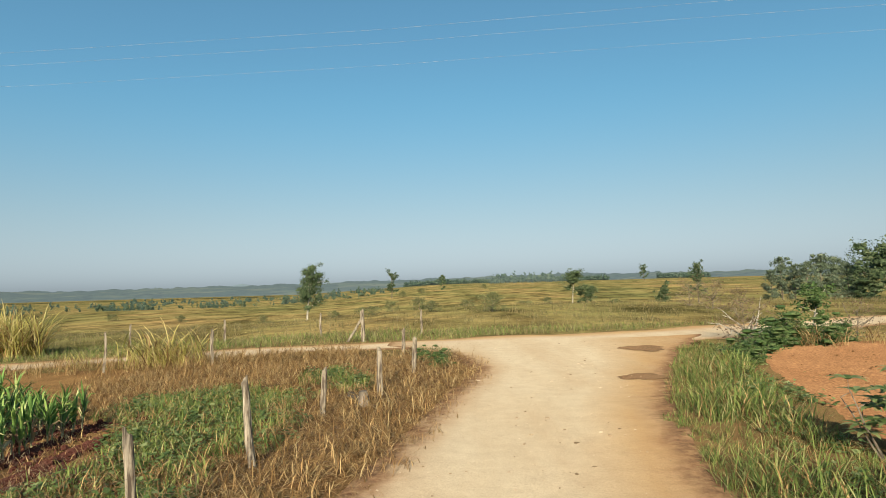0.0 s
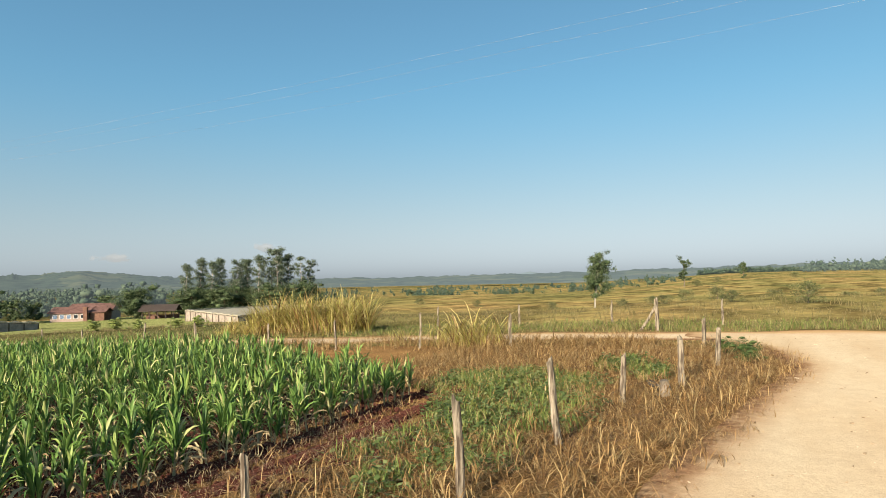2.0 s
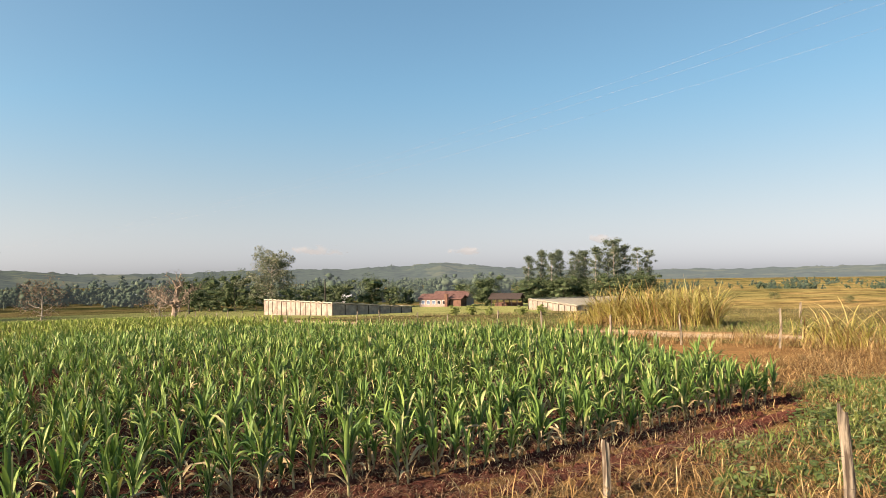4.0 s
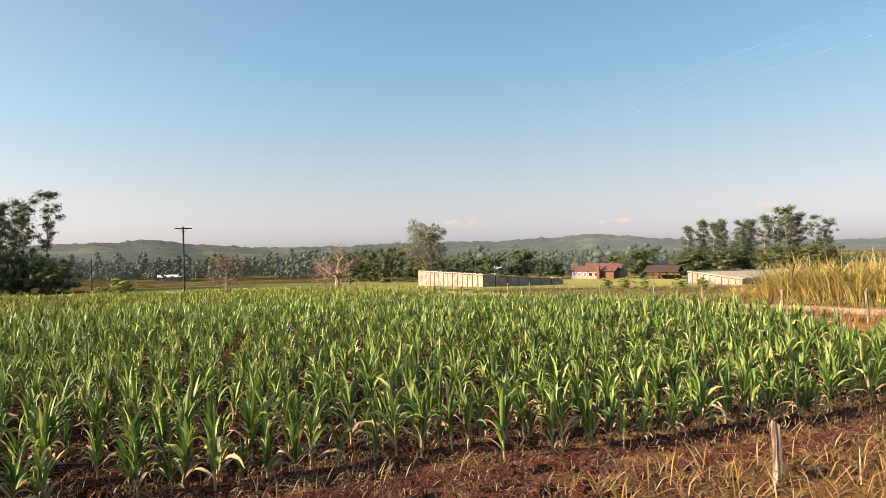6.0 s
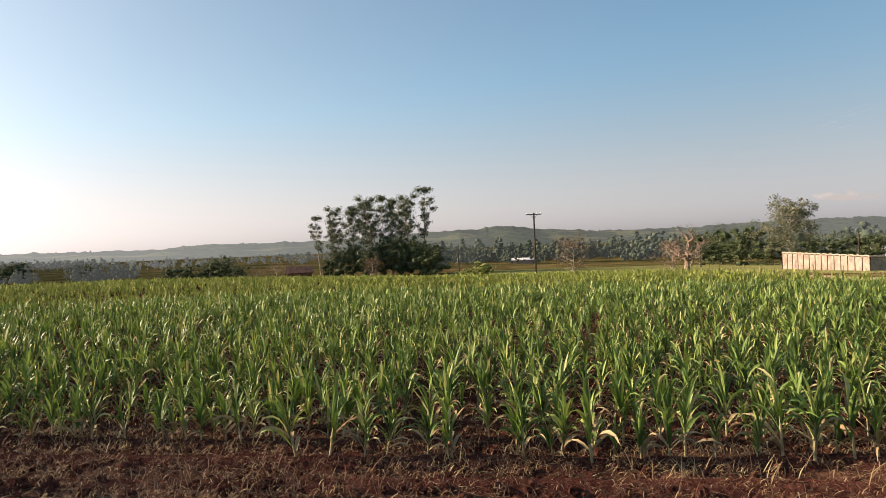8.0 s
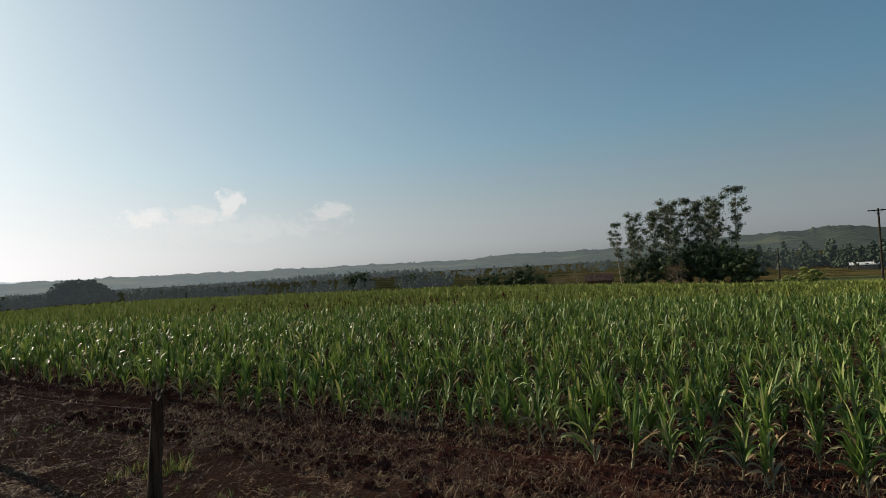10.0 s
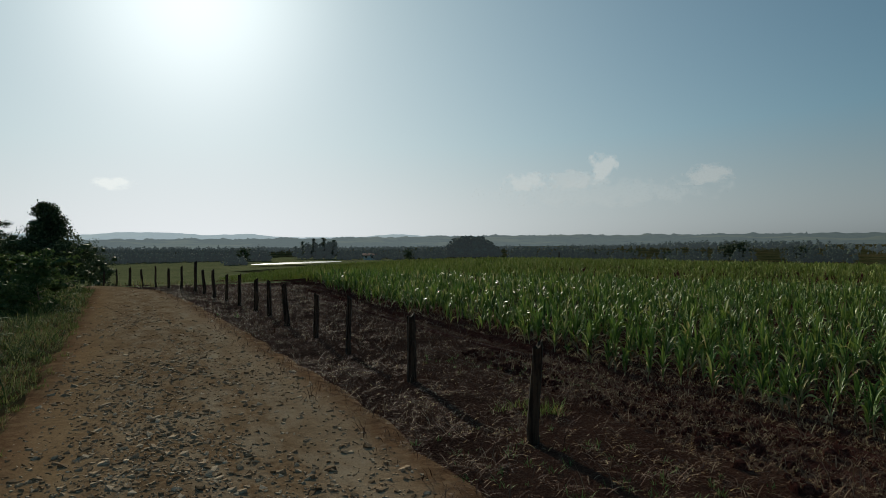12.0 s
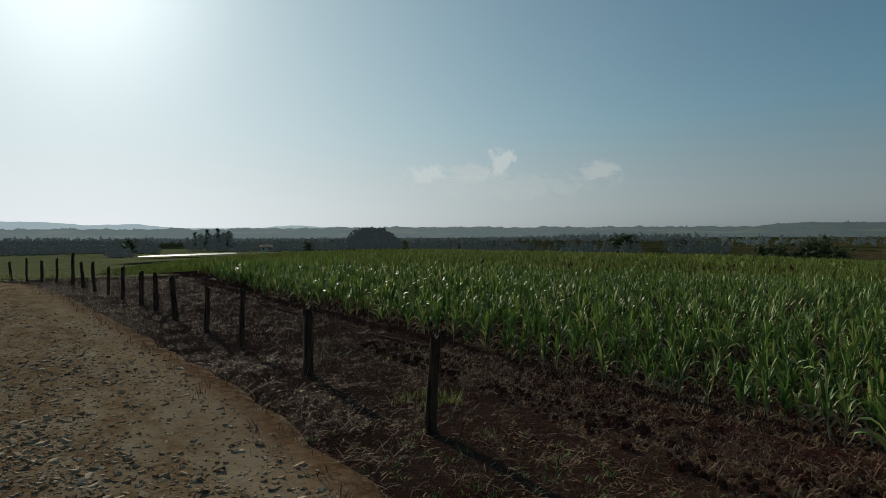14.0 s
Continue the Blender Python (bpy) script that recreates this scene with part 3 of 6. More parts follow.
sheet("cross_road", np.arange(-78, 40, 0.4), np.linspace(0, 1, 12), along_cross, 0.024, M_ROAD,
      "narrow pale dirt track crossing behind the maize", "dirt road", 0.0025, 0.3)
sheet("field_soil", np.concatenate([np.linspace(0, 9, 92), np.linspace(9.4, 132, 110)]), np.concatenate([np.linspace(-115, -22, 60), np.linspace(-21.7, 17.4, 180)]),
      lambda u, v: (field_edge(v) + 0.55 + 0.35 * step(10.5, 8.5, v) - u, v - 0.02 * u), 0.02, M_FIELD, "dark red tilled soil under the maize", "soil", 0.02, 0.9, 0.035)
sheet("bare_soil", np.concatenate([np.linspace(0, 10, 60), np.linspace(10.5, 50, 60)]), np.linspace(-6, 19.5, 125), lambda u, v: (bare_edge(v) - 0.25 + u, v + 0.10 * u * (v > 0)), 0.03, M_BARE,
      "orange bare ploughed soil beside the road", "soil", 0.03)


def verge_place(u, v):
    left, right = field_edge(u) - 1.6, road_left(np.minimum(u, 20)) + 0.4
    return left * (1 - v) + right * v, u


sheet("verge", np.arange(-52, 4.4, 0.3), np.linspace(0, 1, 30), verge_place, 0.0, M_LITTER,
      "dark brown verge of withered weeds and red earth", "verge", 0.015, 0.4)
sheet("verge_north", np.arange(3.2, 19.6, 0.3), np.linspace(0, 1, 30), verge_place, 0.006, M_STRAWBED,
      "ochre verge matted with dry grass", "verge", 0.015, 0.4)
sheet("verge_east", np.arange(-52, 19.2, 0.35), np.linspace(0, 1, 18), lambda u, v: ((road_right(u) - 0.4) * (1 - v) + (bare_edge(u) + 0.9) * v, u), 0.004, M_SWARD,
      "weedy earth verge under tall grass", "verge", 0.015, 0.4)


# ---- the far hills, a plain backdrop of distance ----
FAR_AZ = [-180, -176, -173, -168, -150, -60, -25, -15, 5, 14, 16.4, 17.2, 18.0, 20, 40, 70, 120, 140, 156, 158.5, 161, 168, 171, 174, 177, 180]
FAR_EL = [1.0, 0.75, 0.9, 0.5, 0.3, 0.4, 0.5, 0.5, 0.45, 0.36, 0.42, 0.62, 0.45, 0.34, 0.2, 0.2, 0.4, 0.45, 0.55, 0.74, 0.5, 0.5, 0.85, 0.7, 0.95, 1.0]


def hill_haze_material(name, south, west, north):
    """Woods and paler pastures on far slopes; the haze over them is added emission."""
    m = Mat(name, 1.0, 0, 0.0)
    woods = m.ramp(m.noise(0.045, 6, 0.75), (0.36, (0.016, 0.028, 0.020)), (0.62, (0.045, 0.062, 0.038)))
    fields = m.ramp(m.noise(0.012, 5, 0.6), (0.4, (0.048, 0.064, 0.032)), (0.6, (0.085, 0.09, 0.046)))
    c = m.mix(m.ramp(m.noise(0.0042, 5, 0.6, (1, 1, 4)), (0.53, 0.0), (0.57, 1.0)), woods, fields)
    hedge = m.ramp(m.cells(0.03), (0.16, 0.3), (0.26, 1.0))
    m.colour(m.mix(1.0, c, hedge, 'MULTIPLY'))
    return add_haze_glow(m, south, west, north).m


def backdrop_hills(name, label, crest_az, crest_el, rs, mat, wild, trees):
    n = 3600
    az = np.linspace(-180, 180, n, endpoint=False)
    el = np.interp(az, crest_az, crest_el)
    rough = wild * (0.06 * np.sin(np.radians(az) * 97) * np.sin(np.radians(az) * 41 + 1) + 0.025 * np.sin(np.radians(az) * 311)) + trees * np.abs(rng.standard_normal(n)) * (np.sin(np.radians(az) * 61 + 2 * np.sin(np.radians(az) * 19)) > -0.3)
    rows = []
    for k, r in enumerate(rs):
        f = (0.0, 0.3, 0.62, 0.86, 1.0, 0.4)[k]
        x, y = -r * np.sin(np.radians(az)), r * np.cos(np.radians(az))
        lo = -8 + 0 * az
        hi = 2 + r * np.tan(np.radians(el + rough * (k == 4)))
        wave = 1 + (0.25 * np.sin(np.radians(az) * 23 + 2 * k) + 0.15 * np.sin(np.radians(az) * 71 + 5 * k)) * (0 < k < 4)
        rows.append(np.stack([x, y, lo + (hi - lo) * np.clip(f * wave, 0, 1)], 1))
    v = np.concatenate(rows)
    i, k = np.meshgrid(np.arange(len(rs) - 1), np.arange(n), indexing="ij")
    q = np.stack([i * n + k, (i + 1) * n + k, (i + 1) * n + (k + 1) % n, i * n + (k + 1) % n], 2).reshape(-1, 4)
    me = big_mesh(name, v, q.ravel(), np.full(len(q), 4), [mat], smooth=True)
    tagged(new(name, me), label, "distant hills", kind="structure")


backdrop_hills("backdrop", "hazy blue-green hills with woods and pastures", SKY_AZ, SKY_EL, [1260, 1400, 1600, 1800, 2000, 2300], hill_haze_material("distant_hills_haze", 0.30, 0.06, 0.15), 1.0, 0.05)
backdrop_hills("backdrop_far", "mountains far behind the hills, pale blue from added haze glow", FAR_AZ, FAR_EL, [3300, 3400, 3500, 3600, 3700, 3900], hill_haze_material("far_mountains_haze", 0.85, 0.2, 0.3), 0.5, 0.0)

# ---- maize ----
def maize_leaf(base, heading, length, width, lean, droop, steps, fold, twist=0.0):
    """A strap leaf: it rises, arches over and twists; with a fold it is a shallow gutter of two strips."""
    rows, p, up = [], np.array(base, float), math.radians(90 - lean)
    for i in range(steps + 1):
        f = i / steps
        a = up - math.radians(droop) * f ** 2.0
        ahead = np.array([math.cos(heading), math.sin(heading), 0])
        run = ahead * math.cos(a) + np.array([0, 0, 1.0]) * math.sin(a)
        side = np.array([-math.sin(heading), math.cos(heading), 0])
        top = np.cross(run, side)
        w = twist * f
        side, top = side * math.cos(w) + top * math.sin(w), top * math.cos(w) - side * math.sin(w)
        half = width * 0.5 * (0.5 + 1.3 * f if f < 0.38 else max(0.0, 1 - ((f - 0.38) / 0.62) ** 2.2)) + 0.0012
        rows.append((p - side * half, p - top * half * fold, p + side * half))
        p = p + run * length / steps
    out = []
    for (a, b, c), (d, e, g) in zip(rows, rows[1:]):
        out += [(a, b, e, d), (b, c, g, e)] if fold else [(a, c, g, d)]
    return out


def maize_quads(leaves, steps, height, wide=1.0, dry=2, fold=0.5, sides=4):
    """One young maize plant: a bare stalk, a fan of upright strap leaves and withered lower ones."""
    quads, slots = [], []
    a0 = rng.uniform(0, math.pi)
    top = height * 0.48
    bend = rng.uniform(-0.04, 0.04, 2)
    if sides:
        for k in range(2):
            rings = [[np.array([bend[0] * f + r * math.cos(2 * math.pi * i / sides), bend[1] * f + r * math.sin(2 * math.pi * i / sides), top * f - 0.03]) for i in range(sides)]
                     for f, r in ((k / 2, 0.0115 - 0.0015 * k), ((k + 1) / 2, 0.010 - 0.0015 * k))]
            for i in range(sides):
                j = (i + 1) % sides
                quads.append((rings[0][i], rings[0][j], rings[1][j], rings[1][i]))
                slots.append(2)
    for i in range(leaves):
        f = i / max(leaves - 1, 1)
        z = top * (0.42 + 0.62 * f)
        h = a0 + math.pi * i + rng.uniform(-0.55, 0.55)
        ln = height * rng.uniform(0.38, 0.60) * (1.0 - 0.08 * f)
        upright = f > 0.45 and rng.random() < 0.55
        b = maize_leaf((bend[0] * 0.9, bend[1] * 0.9, z), h, ln, 0.033 * wide * rng.uniform(0.65, 1.25), rng.uniform(5, 22) * (1.35 - 0.9 * f),
                       rng.uniform(10, 50) if upright else rng.uniform(80, 190) * (1.1 - 0.4 * f), steps, fold, rng.uniform(-1.2, 1.2))
        quads += b
        slots += [0] * len(b)
    for i in range(dry):
        b = maize_leaf((0, 0, top * rng.uniform(0.2, 0.6)), rng.uniform(0, 6.28), height * rng.uniform(0.3, 0.55), 0.034 * wide, rng.uniform(25, 60), rng.uniform(80, 170), max(2, steps - 1), fold, rng.uniform(-1.5, 1.5))
        quads += b
        slots += [1] * len(b)
    return Sprig(quads, slots)


def maize_places():
    out = []
    x = -4.9
    while x > -136:
        ys = np.arange(-112, 18, GAP)
        ys = ys + rng.uniform(-0.12, 0.12, len(ys))
        xs = x + rng.normal(0, 0.055, len(ys)) + 0.012 * ys
        out.append(np.stack([xs, ys], 1))
        x -= ROW
    p = np.concatenate(out)
    p = p[in_field(p[:, 0], p[:, 1], 0.05)]
    thin = np.sin(p[:, 0] * 0.31 + 2 * np.sin(p[:, 1] * 0.11)) * np.sin(p[:, 1] * 0.23 + 1)
    p = p[rng.random(len(p)) < np.where(thin > 0.75, 0.55, 0.82) + 0.22 * step(1, 5, p[:, 1]) - 0.12 * step(-9, -6.5, p[:, 0]) * step(4, 1, p[:, 1])]
    vigour = 1.0 + 0.10 * np.sin(p[:, 0] * 0.17) * np.sin(p[:, 1] * 0.13 + 2) - 0.06 * step(2, 7, p[:, 1]) * step(-17, -7, p[:, 0])
    z = land(p[:, 0], p[:, 1]) + 0.03
    return np.column_stack([p, z, rng.uniform(0, 6.28, len(p)), vigour * np.clip(rng.normal(1.0, 0.17, len(p)), 0.5, 1.35)])


def make_maize():
    places = maize_places()
    d = np.hypot(places[:, 0], places[:, 1] + 0.3)
    order = np.argsort(np.where(np.abs(places[:, 1]) < 11, d, d + 100))
    single = order[:300]
    rest = np.setdiff1d(np.arange(len(places)), single)
    mats = [M_MAIZE, M_MAIZE_DRY, M_STALK]
    kinds = []
    for k in range(14):
        whole = maize_quads(int(rng.integers(9, 14)), 6, 0.72, 1.0, 3, 0.5, 6)
        stalk = whole.only(2)
        plant = new("maize_plant", stalk.mesh("stalk", [M_STALK]))
        tagged(plant, "knee-high green maize plant with withered lower leaves in red soil", "maize plant", "maize plants of the front rows")
        for what, slot, mat in (("leaves", 0, M_MAIZE), ("withered_leaves", 1, M_MAIZE_DRY)):
            ob = new(what, whole.only(slot).mesh(what, [mat], True))
            ob.parent = plant
        kinds.append(plant)
    for n, i in enumerate(single):
        x, y, z, a, s = places[i]
        m = pose(x, y, z, rng.uniform(-6, 6), rng.uniform(-6, 6), math.degrees(a)) @ Matrix.Diagonal((s, s, s, 1))
        if n < len(kinds):
            kinds[n].matrix_basis = m
        else:
            c = copy_thing(kinds[n % len(kinds)], m)
            c.matrix_basis = m
    dr = d[rest]
    for lo, hi, share, set_, leaf in ((0, 14, 1.0, [maize_quads(11, 4, 0.72, 1.0, 3, 0.5, 5) for _ in range(20)], M_MAIZE),
                                      (14, 34, 1.0, [maize_quads(10, 3, 0.70, 1.15, 1, 0.0, 0) for _ in range(20)], M_MAIZE),
                                      (34, 400, 0.42, [maize_quads(7, 2, 0.70, 1.8, 0, 0.0, 0) for _ in range(12)], M_MAIZE_FAR)):
        sel = rest[(dr >= lo) & (dr < hi)]
        sel = sel[rng.random(len(sel)) < share]
        tagged(new("maize_field", strew("maize_field", set_, places[sel], [leaf, M_MAIZE_DRY, M_STALK], True)), "field of green young maize in rows on red soil", "maize crop", kind="stuff")


M_STALK = leaf_material("maize_stalk", (0.0, (0.13, 0.14, 0.05)), (1.0, (0.36, 0.30, 0.16)), rough=0.6, through=0.0)
make_maize()


# ---- grasses ----
def tuft(n, length, width, spread, lean, droop, steps=2, slot=0, mix=None, least=0.2):
    out, slots = [], []
    for _ in range(n):
        a, q = rng.uniform(0, 6.28), rng.uniform(0, spread)
        b = blade((q * math.cos(a), q * math.sin(a), -0.02), rng.uniform(0, 6.28), length * rng.uniform(0.5, 1.15), width * rng.uniform(0.7, 1.3),
                  rng.uniform(least, 1) * lean, rng.uniform(0.3, 1) * droop, steps)
        out += b
        slots += [slot if mix is None or rng.random() > mix[0] else mix[1]] * len(b)
    return Sprig(out, slots)


def scatter(n, box, keep, size=(0.7, 1.3), tall=None):
    x0, x1, y0, y1 = box
    p = np.column_stack([rng.uniform(x0, x1, n), rng.uniform(y0, y1, n)])
    p = p[keep(p[:, 0], p[:, 1])]
    return np.column_stack([p, land(p[:, 0], p[:, 1]), rng.uniform(0, 6.28, len(p)), rng.uniform(*size, len(p))])


def patch(x, y, s=1.0, seed=0.0):
    """A soft patchiness from 0 to 1."""
    return 0.5 + 0.25 * (np.sin(x * 0.9 * s + 1.7 * np.sin(y * 0.6 * s + seed)) + np.sin(y * 1.1 * s + 1.3 * np.sin(x * 0.7 * s + 2 + seed)))


def grass(name, sprigs, places, mats, label, category="grass"):
    return tagged(new(name, strew(name, sprigs, places, mats)), label, category, kind="stuff")


def west_verge(x, y):
    return (x > field_edge(y) + 0.3 + 0.3 * step(10.0, 8.0, y)) & (x < road_left(y) - 0.05) & (y < 19.5)


def green_patch(x, y):
    spots = ((-3.6, 9.0, 1.6, 2.6), (-4.4, 6.7, 0.9, 1.0), (-4.2, 11.6, 2.0, 1.9), (-2.9, 6.4, 0.6, 0.7), (-2.6, 14.6, 0.7, 1.4), (-1.9, 13.4, 0.5, 1.1), (-3.4, 5.4, 0.5, 0.5), (-4.3, -7.0, 0.4, 0.5))
    g = np.zeros(np.shape(x))
    for cx, cy, rx, ry in spots:
        g = np.maximum(g, 1 - ((x - cx) / rx) ** 2 - ((y - cy) / ry) ** 2)
    return g


STRAWS = [tuft(14, 0.21, 0.013, 0.24, 112, 170, 3, 0, (0.28, 1), 0.5) for _ in range(8)]
FLATS = [tuft(9, 0.26, 0.009, 0.25, 100, 60, 2) for _ in range(6)]
CURLS = [tuft(5, 0.17, 0.014, 0.28, 115, 140, 3, 0, (0.4, 1)) for _ in range(8)]
WEEDS = [tuft(16, 0.30, 0.016, 0.14, 50, 80, 3, 0, (0.12, 1)) for _ in range(8)]
TALLS = [tuft(13, 0.55, 0.0135, 0.2, 50, 120, 3, 0, (0.30, 1)) for _ in range(8)]
MEADOW = [tuft(8, 0.34, 0.015, 0.28, 45, 70, 2, 0, (0.55, 1)) for _ in range(8)]
CANES = [tuft(24, 2.0, 0.030, 0.3, 32, 130, 5, 0, (0.3, 1)) for _ in range(8)]
SKIRT = [tuft(16, 1.0, 0.024, 0.4, 50, 150, 4) for _ in range(6)]
DRYCANES = [tuft(11, 1.15, 0.015, 0.25, 34, 150, 5, 0, (0.35, 1)) for _ in range(6)]

dry = lambda x, y: west_verge(x, y) & (rng.random(len(x)) < np.where(y > 2, 0.30 + 0.7 * patch(x, y), 0.65 + 0.35 * patch(x, y))) & (green_patch(x, y) < 0.2 + 0.6 * rng.random(len(x)))
p = np.concatenate([scatter(9000, (-8, 1.5, 1.5, 19.5), dry, (0.45, 1.15)), scatter(9500, (-9, 2, -54, 1.5), dry, (0.5, 1.3))])
brown_spot = (p[:, 1] < 1) | ((p[:, 0] < field_edge(p[:, 1]) + 1.6) & (p[:, 1] < 5)) | (patch(p[:, 0] * 1.4, p[:, 1] * 1.1, 1.0, 2.0) > 0.60 + 0.25 * rng.random(len(p)))
p[:, 4] *= np.where(p[:, 1] > 2, 0.5, 0.72)
grass("dry_grass", STRAWS, p[~brown_spot], [M_STRAW, M_GRASS], "brown dry grass lying along the fence verge")
grass("withered_weeds", STRAWS, p[brown_spot], [M_STRAW_RED, M_STRAW], "dark reddish withered weeds below the fence", "weeds")
p = scatter(11000, (-9, 2.2, -32, 20), lambda x, y: (x > field_edge(y) - 1.2) & (x < road_left(y) + 0.35) & (y < 19.8), (0.4, 1.0))
p[:, 2] += 0.03
north = (p[:, 1] > 2) & ((p[:, 0] > field_edge(p[:, 1]) + 1.6) | (p[:, 1] > 5))
thin = (p[:, 1] <= 2) & (rng.random(len(p)) < 0.55)
grass("reddish_litter", FLATS, p[thin], [M_STRAW_RED], "reddish brown litter of withered weeds", "straw litter")
grass("straw_litter", FLATS, p[north], [M_STRAW], "pale straw litter strewn on the verge", "straw litter")
p = scatter(9000, (-8, 2, 2.5, 19.6), lambda x, y: west_verge(x, y) & (green_patch(x, y) < 0.5), (0.6, 1.3))
p[:, 2] += rng.uniform(0.02, 0.13, len(p))
grass("matted_straw", [tuft(7, 0.30, 0.008, 0.22, 105, 120, 2, 0, (0.4, 1)) for _ in range(8)], p[:3600], [M_STRAW, M_CANE], "tangled mat of brown straw on the verge", "straw litter")
p = scatter(9500, (-8.5, -3.2, -10, 8), lambda x, y: (x < np.minimum(road_left(y) - 0.8, field_edge(y) + 1.1 + 0.5 * rng.random(len(x)))) & ((x > field_edge(y) - 1.2) | (rng.random(len(x)) < 0.5)), (0.22, 0.62))
p[:, 2] += 0.03 + 0.05 * step(1.2, 0.6, p[:, 0] - field_edge(p[:, 1]))
grass("reddish_litter", FLATS, p[::2], [M_STRAW_RED], "reddish brown litter on the field edge", "straw litter")
grass("pale_litter", CURLS, p[1::2], [M_MAIZE_DRY, M_STRAW_RED], "pale curled scraps of withered leaves on red soil", "straw litter")
p = scatter(4200, (-16, -5, -22, 15), lambda x, y: in_field(x, y, 0.0), (0.35, 0.9))
p[:, 2] += 0.075
grass("field_litter", FLATS, p, [M_MAIZE_DRY], "withered maize leaves fallen on red soil", "straw litter")
p = scatter(17000, (-8, 1, -25, 17), lambda x, y: west_verge(x, y) & (green_patch(x, y) > 0.02 + 0.8 * rng.random(len(x))), (0.35, 0.95))
grass("green_weeds", WEEDS, p, [M_GRASS, M_STRAW], "low green weeds among the dry verge grass", "weeds")


def east_verge(x, y):
    return (x > road_right(y) + 0.05) & (x < bare_edge(y) - 0.2 + 0.35 * np.sin(y * 1.3)) & (y < 19.0)


p = scatter(16500, (1, 9.5, -34, 19), lambda x, y: east_verge(x, y) & (rng.random(len(x)) < step(-0.3, 0.15, x - road_right(y))), (0.5, 1.1))
p[:, 4] *= (0.45 + 0.75 * patch(p[:, 0] * 1.6, p[:, 1] * 1.3)) * (0.55 + 0.45 * step(0, 0.8, p[:, 0] - road_right(p[:, 1]))) * (0.5 + 0.5 * step(0, 0.9, bare_edge(p[:, 1]) - p[:, 0]))
p[:, 4] *= 0.72 + 0.28 * step(-4, 2, p[:, 1])
grass("tall_grass", TALLS, p, [M_GRASS, M_STRAW], "tall green grass with dry stems beside the road", "grass")
p = scatter(1500, (-14, 40, -90, -30), lambda x, y: ~in_field(x, y, -0.3) & ~in_road(x, y, -0.4) & ((x > road_right(y)) | (y < -36)), (0.8, 1.6))
grass("valley_grass", MEADOW, p, [M_GRASS, M_PASTURE], "olive green grass beyond the road's crest", "grass")
p = scatter(900, (5, 22, -40, -6), lambda x, y: (x > bare_edge(y)) & (y < -6.5), (0.5, 1.0))
grass("rough_grass", WEEDS, p, [M_GRASS, M_STRAW], "rough green grass behind the road verge", "grass")
p = scatter(16000, (-3, 9, -25, 19), lambda x, y: (x > road_right(y) - 0.02 - 0.12 * rng.random(len(x)) ** 3) & (x < road_right(y) + 0.8), (0.25, 0.7))
grass("edge_weeds", WEEDS, p[::2], [M_GRASS, M_STRAW], "short weeds creeping onto the road's edge", "weeds")
p = scatter(9000, (-5, 2.5, -50, 21), lambda x, y: np.abs(x - road_left(y) - 0.05) < 0.5 * rng.random(len(x)) ** 1.5, (0.22, 0.6))
p[:, 2] += 0.035
grass("edge_litter", FLATS, p[p[:, 1] > 2], [M_STRAW], "straw litter along the road's edge", "straw litter")
grass("edge_litter", FLATS, p[p[:, 1] <= 2], [M_STRAW_RED], "dark litter along the road's edge", "straw litter")
p = scatter(5200, (-6, 0, -30, 2), lambda x, y: (x < road_left(y) + 0.12) & (x > road_left(y) - 1.3 * rng.random(len(x)) ** 1.4) & (patch(x * 1.2, y * 1.5, 1.0, 3.0) > 0.35 + 0.3 * rng.random(len(x))), (0.35, 0.9))
grass("verge_weeds", STRAWS, p, [M_STRAW_RED, M_STRAW], "withered weeds with pale curled stems along the road's edge", "weeds")
p = scatter(7000, (-6.6, -1.4, -11, 2.6), lambda x, y: west_verge(x, y) & (patch(x * 1.5, y * 1.3, 1.0, 5.0) > 0.25 + 0.45 * rng.random(len(x))), (0.3, 0.85))
grass("verge_weeds", STRAWS, p, [M_STRAW_RED, M_STRAW], "short brown withered weeds covering the red verge", "weeds")
p = scatter(900, (-6.2, -1.8, -11, 2), lambda x, y: west_verge(x, y) & (patch(x * 1.1, y * 0.9, 1.0, 7.0) > 0.55 + 0.3 * rng.random(len(x))), (0.25, 0.6))
grass("leafy_weeds", [tuft(9, 0.17, 0.018, 0.12, 70, 60, 2) for _ in range(6)], p, [M_WEED], "small green weeds among withered ones", "weeds")
p = scatter(150, (-6, 0, -24, 0), lambda x, y: (x < road_left(y) - 0.1) & (x > road_left(y) - 0.8) & (patch(x, y * 0.8, 1.0, 1.0) > 0.5), (0.4, 0.8))
grass("green_weeds", WEEDS, p, [M_WEED, M_STRAW], "sparse green weeds among withered ones at the road's edge", "weeds")
p = scatter(1500, (0.5, 8, -34, 1), lambda x, y: (x > road_right(y) + 0.25) & (x < bare_edge(y) + 2.5), (0.5, 1.15))
grass("rank_grass", TALLS, p, [M_GLOSSY, M_GRASS], "rank dark green grass along the shaded verge", "grass")
fx = lambda y: np.interp(y, [4.3, 5.75, 7.6, 10.4, 12.2, 15.2, 19.2], [-3.86, -2.7, -2.18, -1.95, -1.22, -0.74, -1.25])
p = scatter(15000, (-6, 1, 3.6, 19.4), lambda x, y: (np.abs(x - fx(y) - 0.25) < 0.75 * rng.random(len(x)) ** 0.8), (0.3, 0.75))
grass("fence_straw", [tuft(17, 0.34, 0.011, 0.26, 105, 160, 3, 0, (0.5, 1), 0.45) for _ in range(8)], p[:1300], [M_STRAW_RED, M_STRAW], "tall matted brown straw along the fence line", "dry grass")
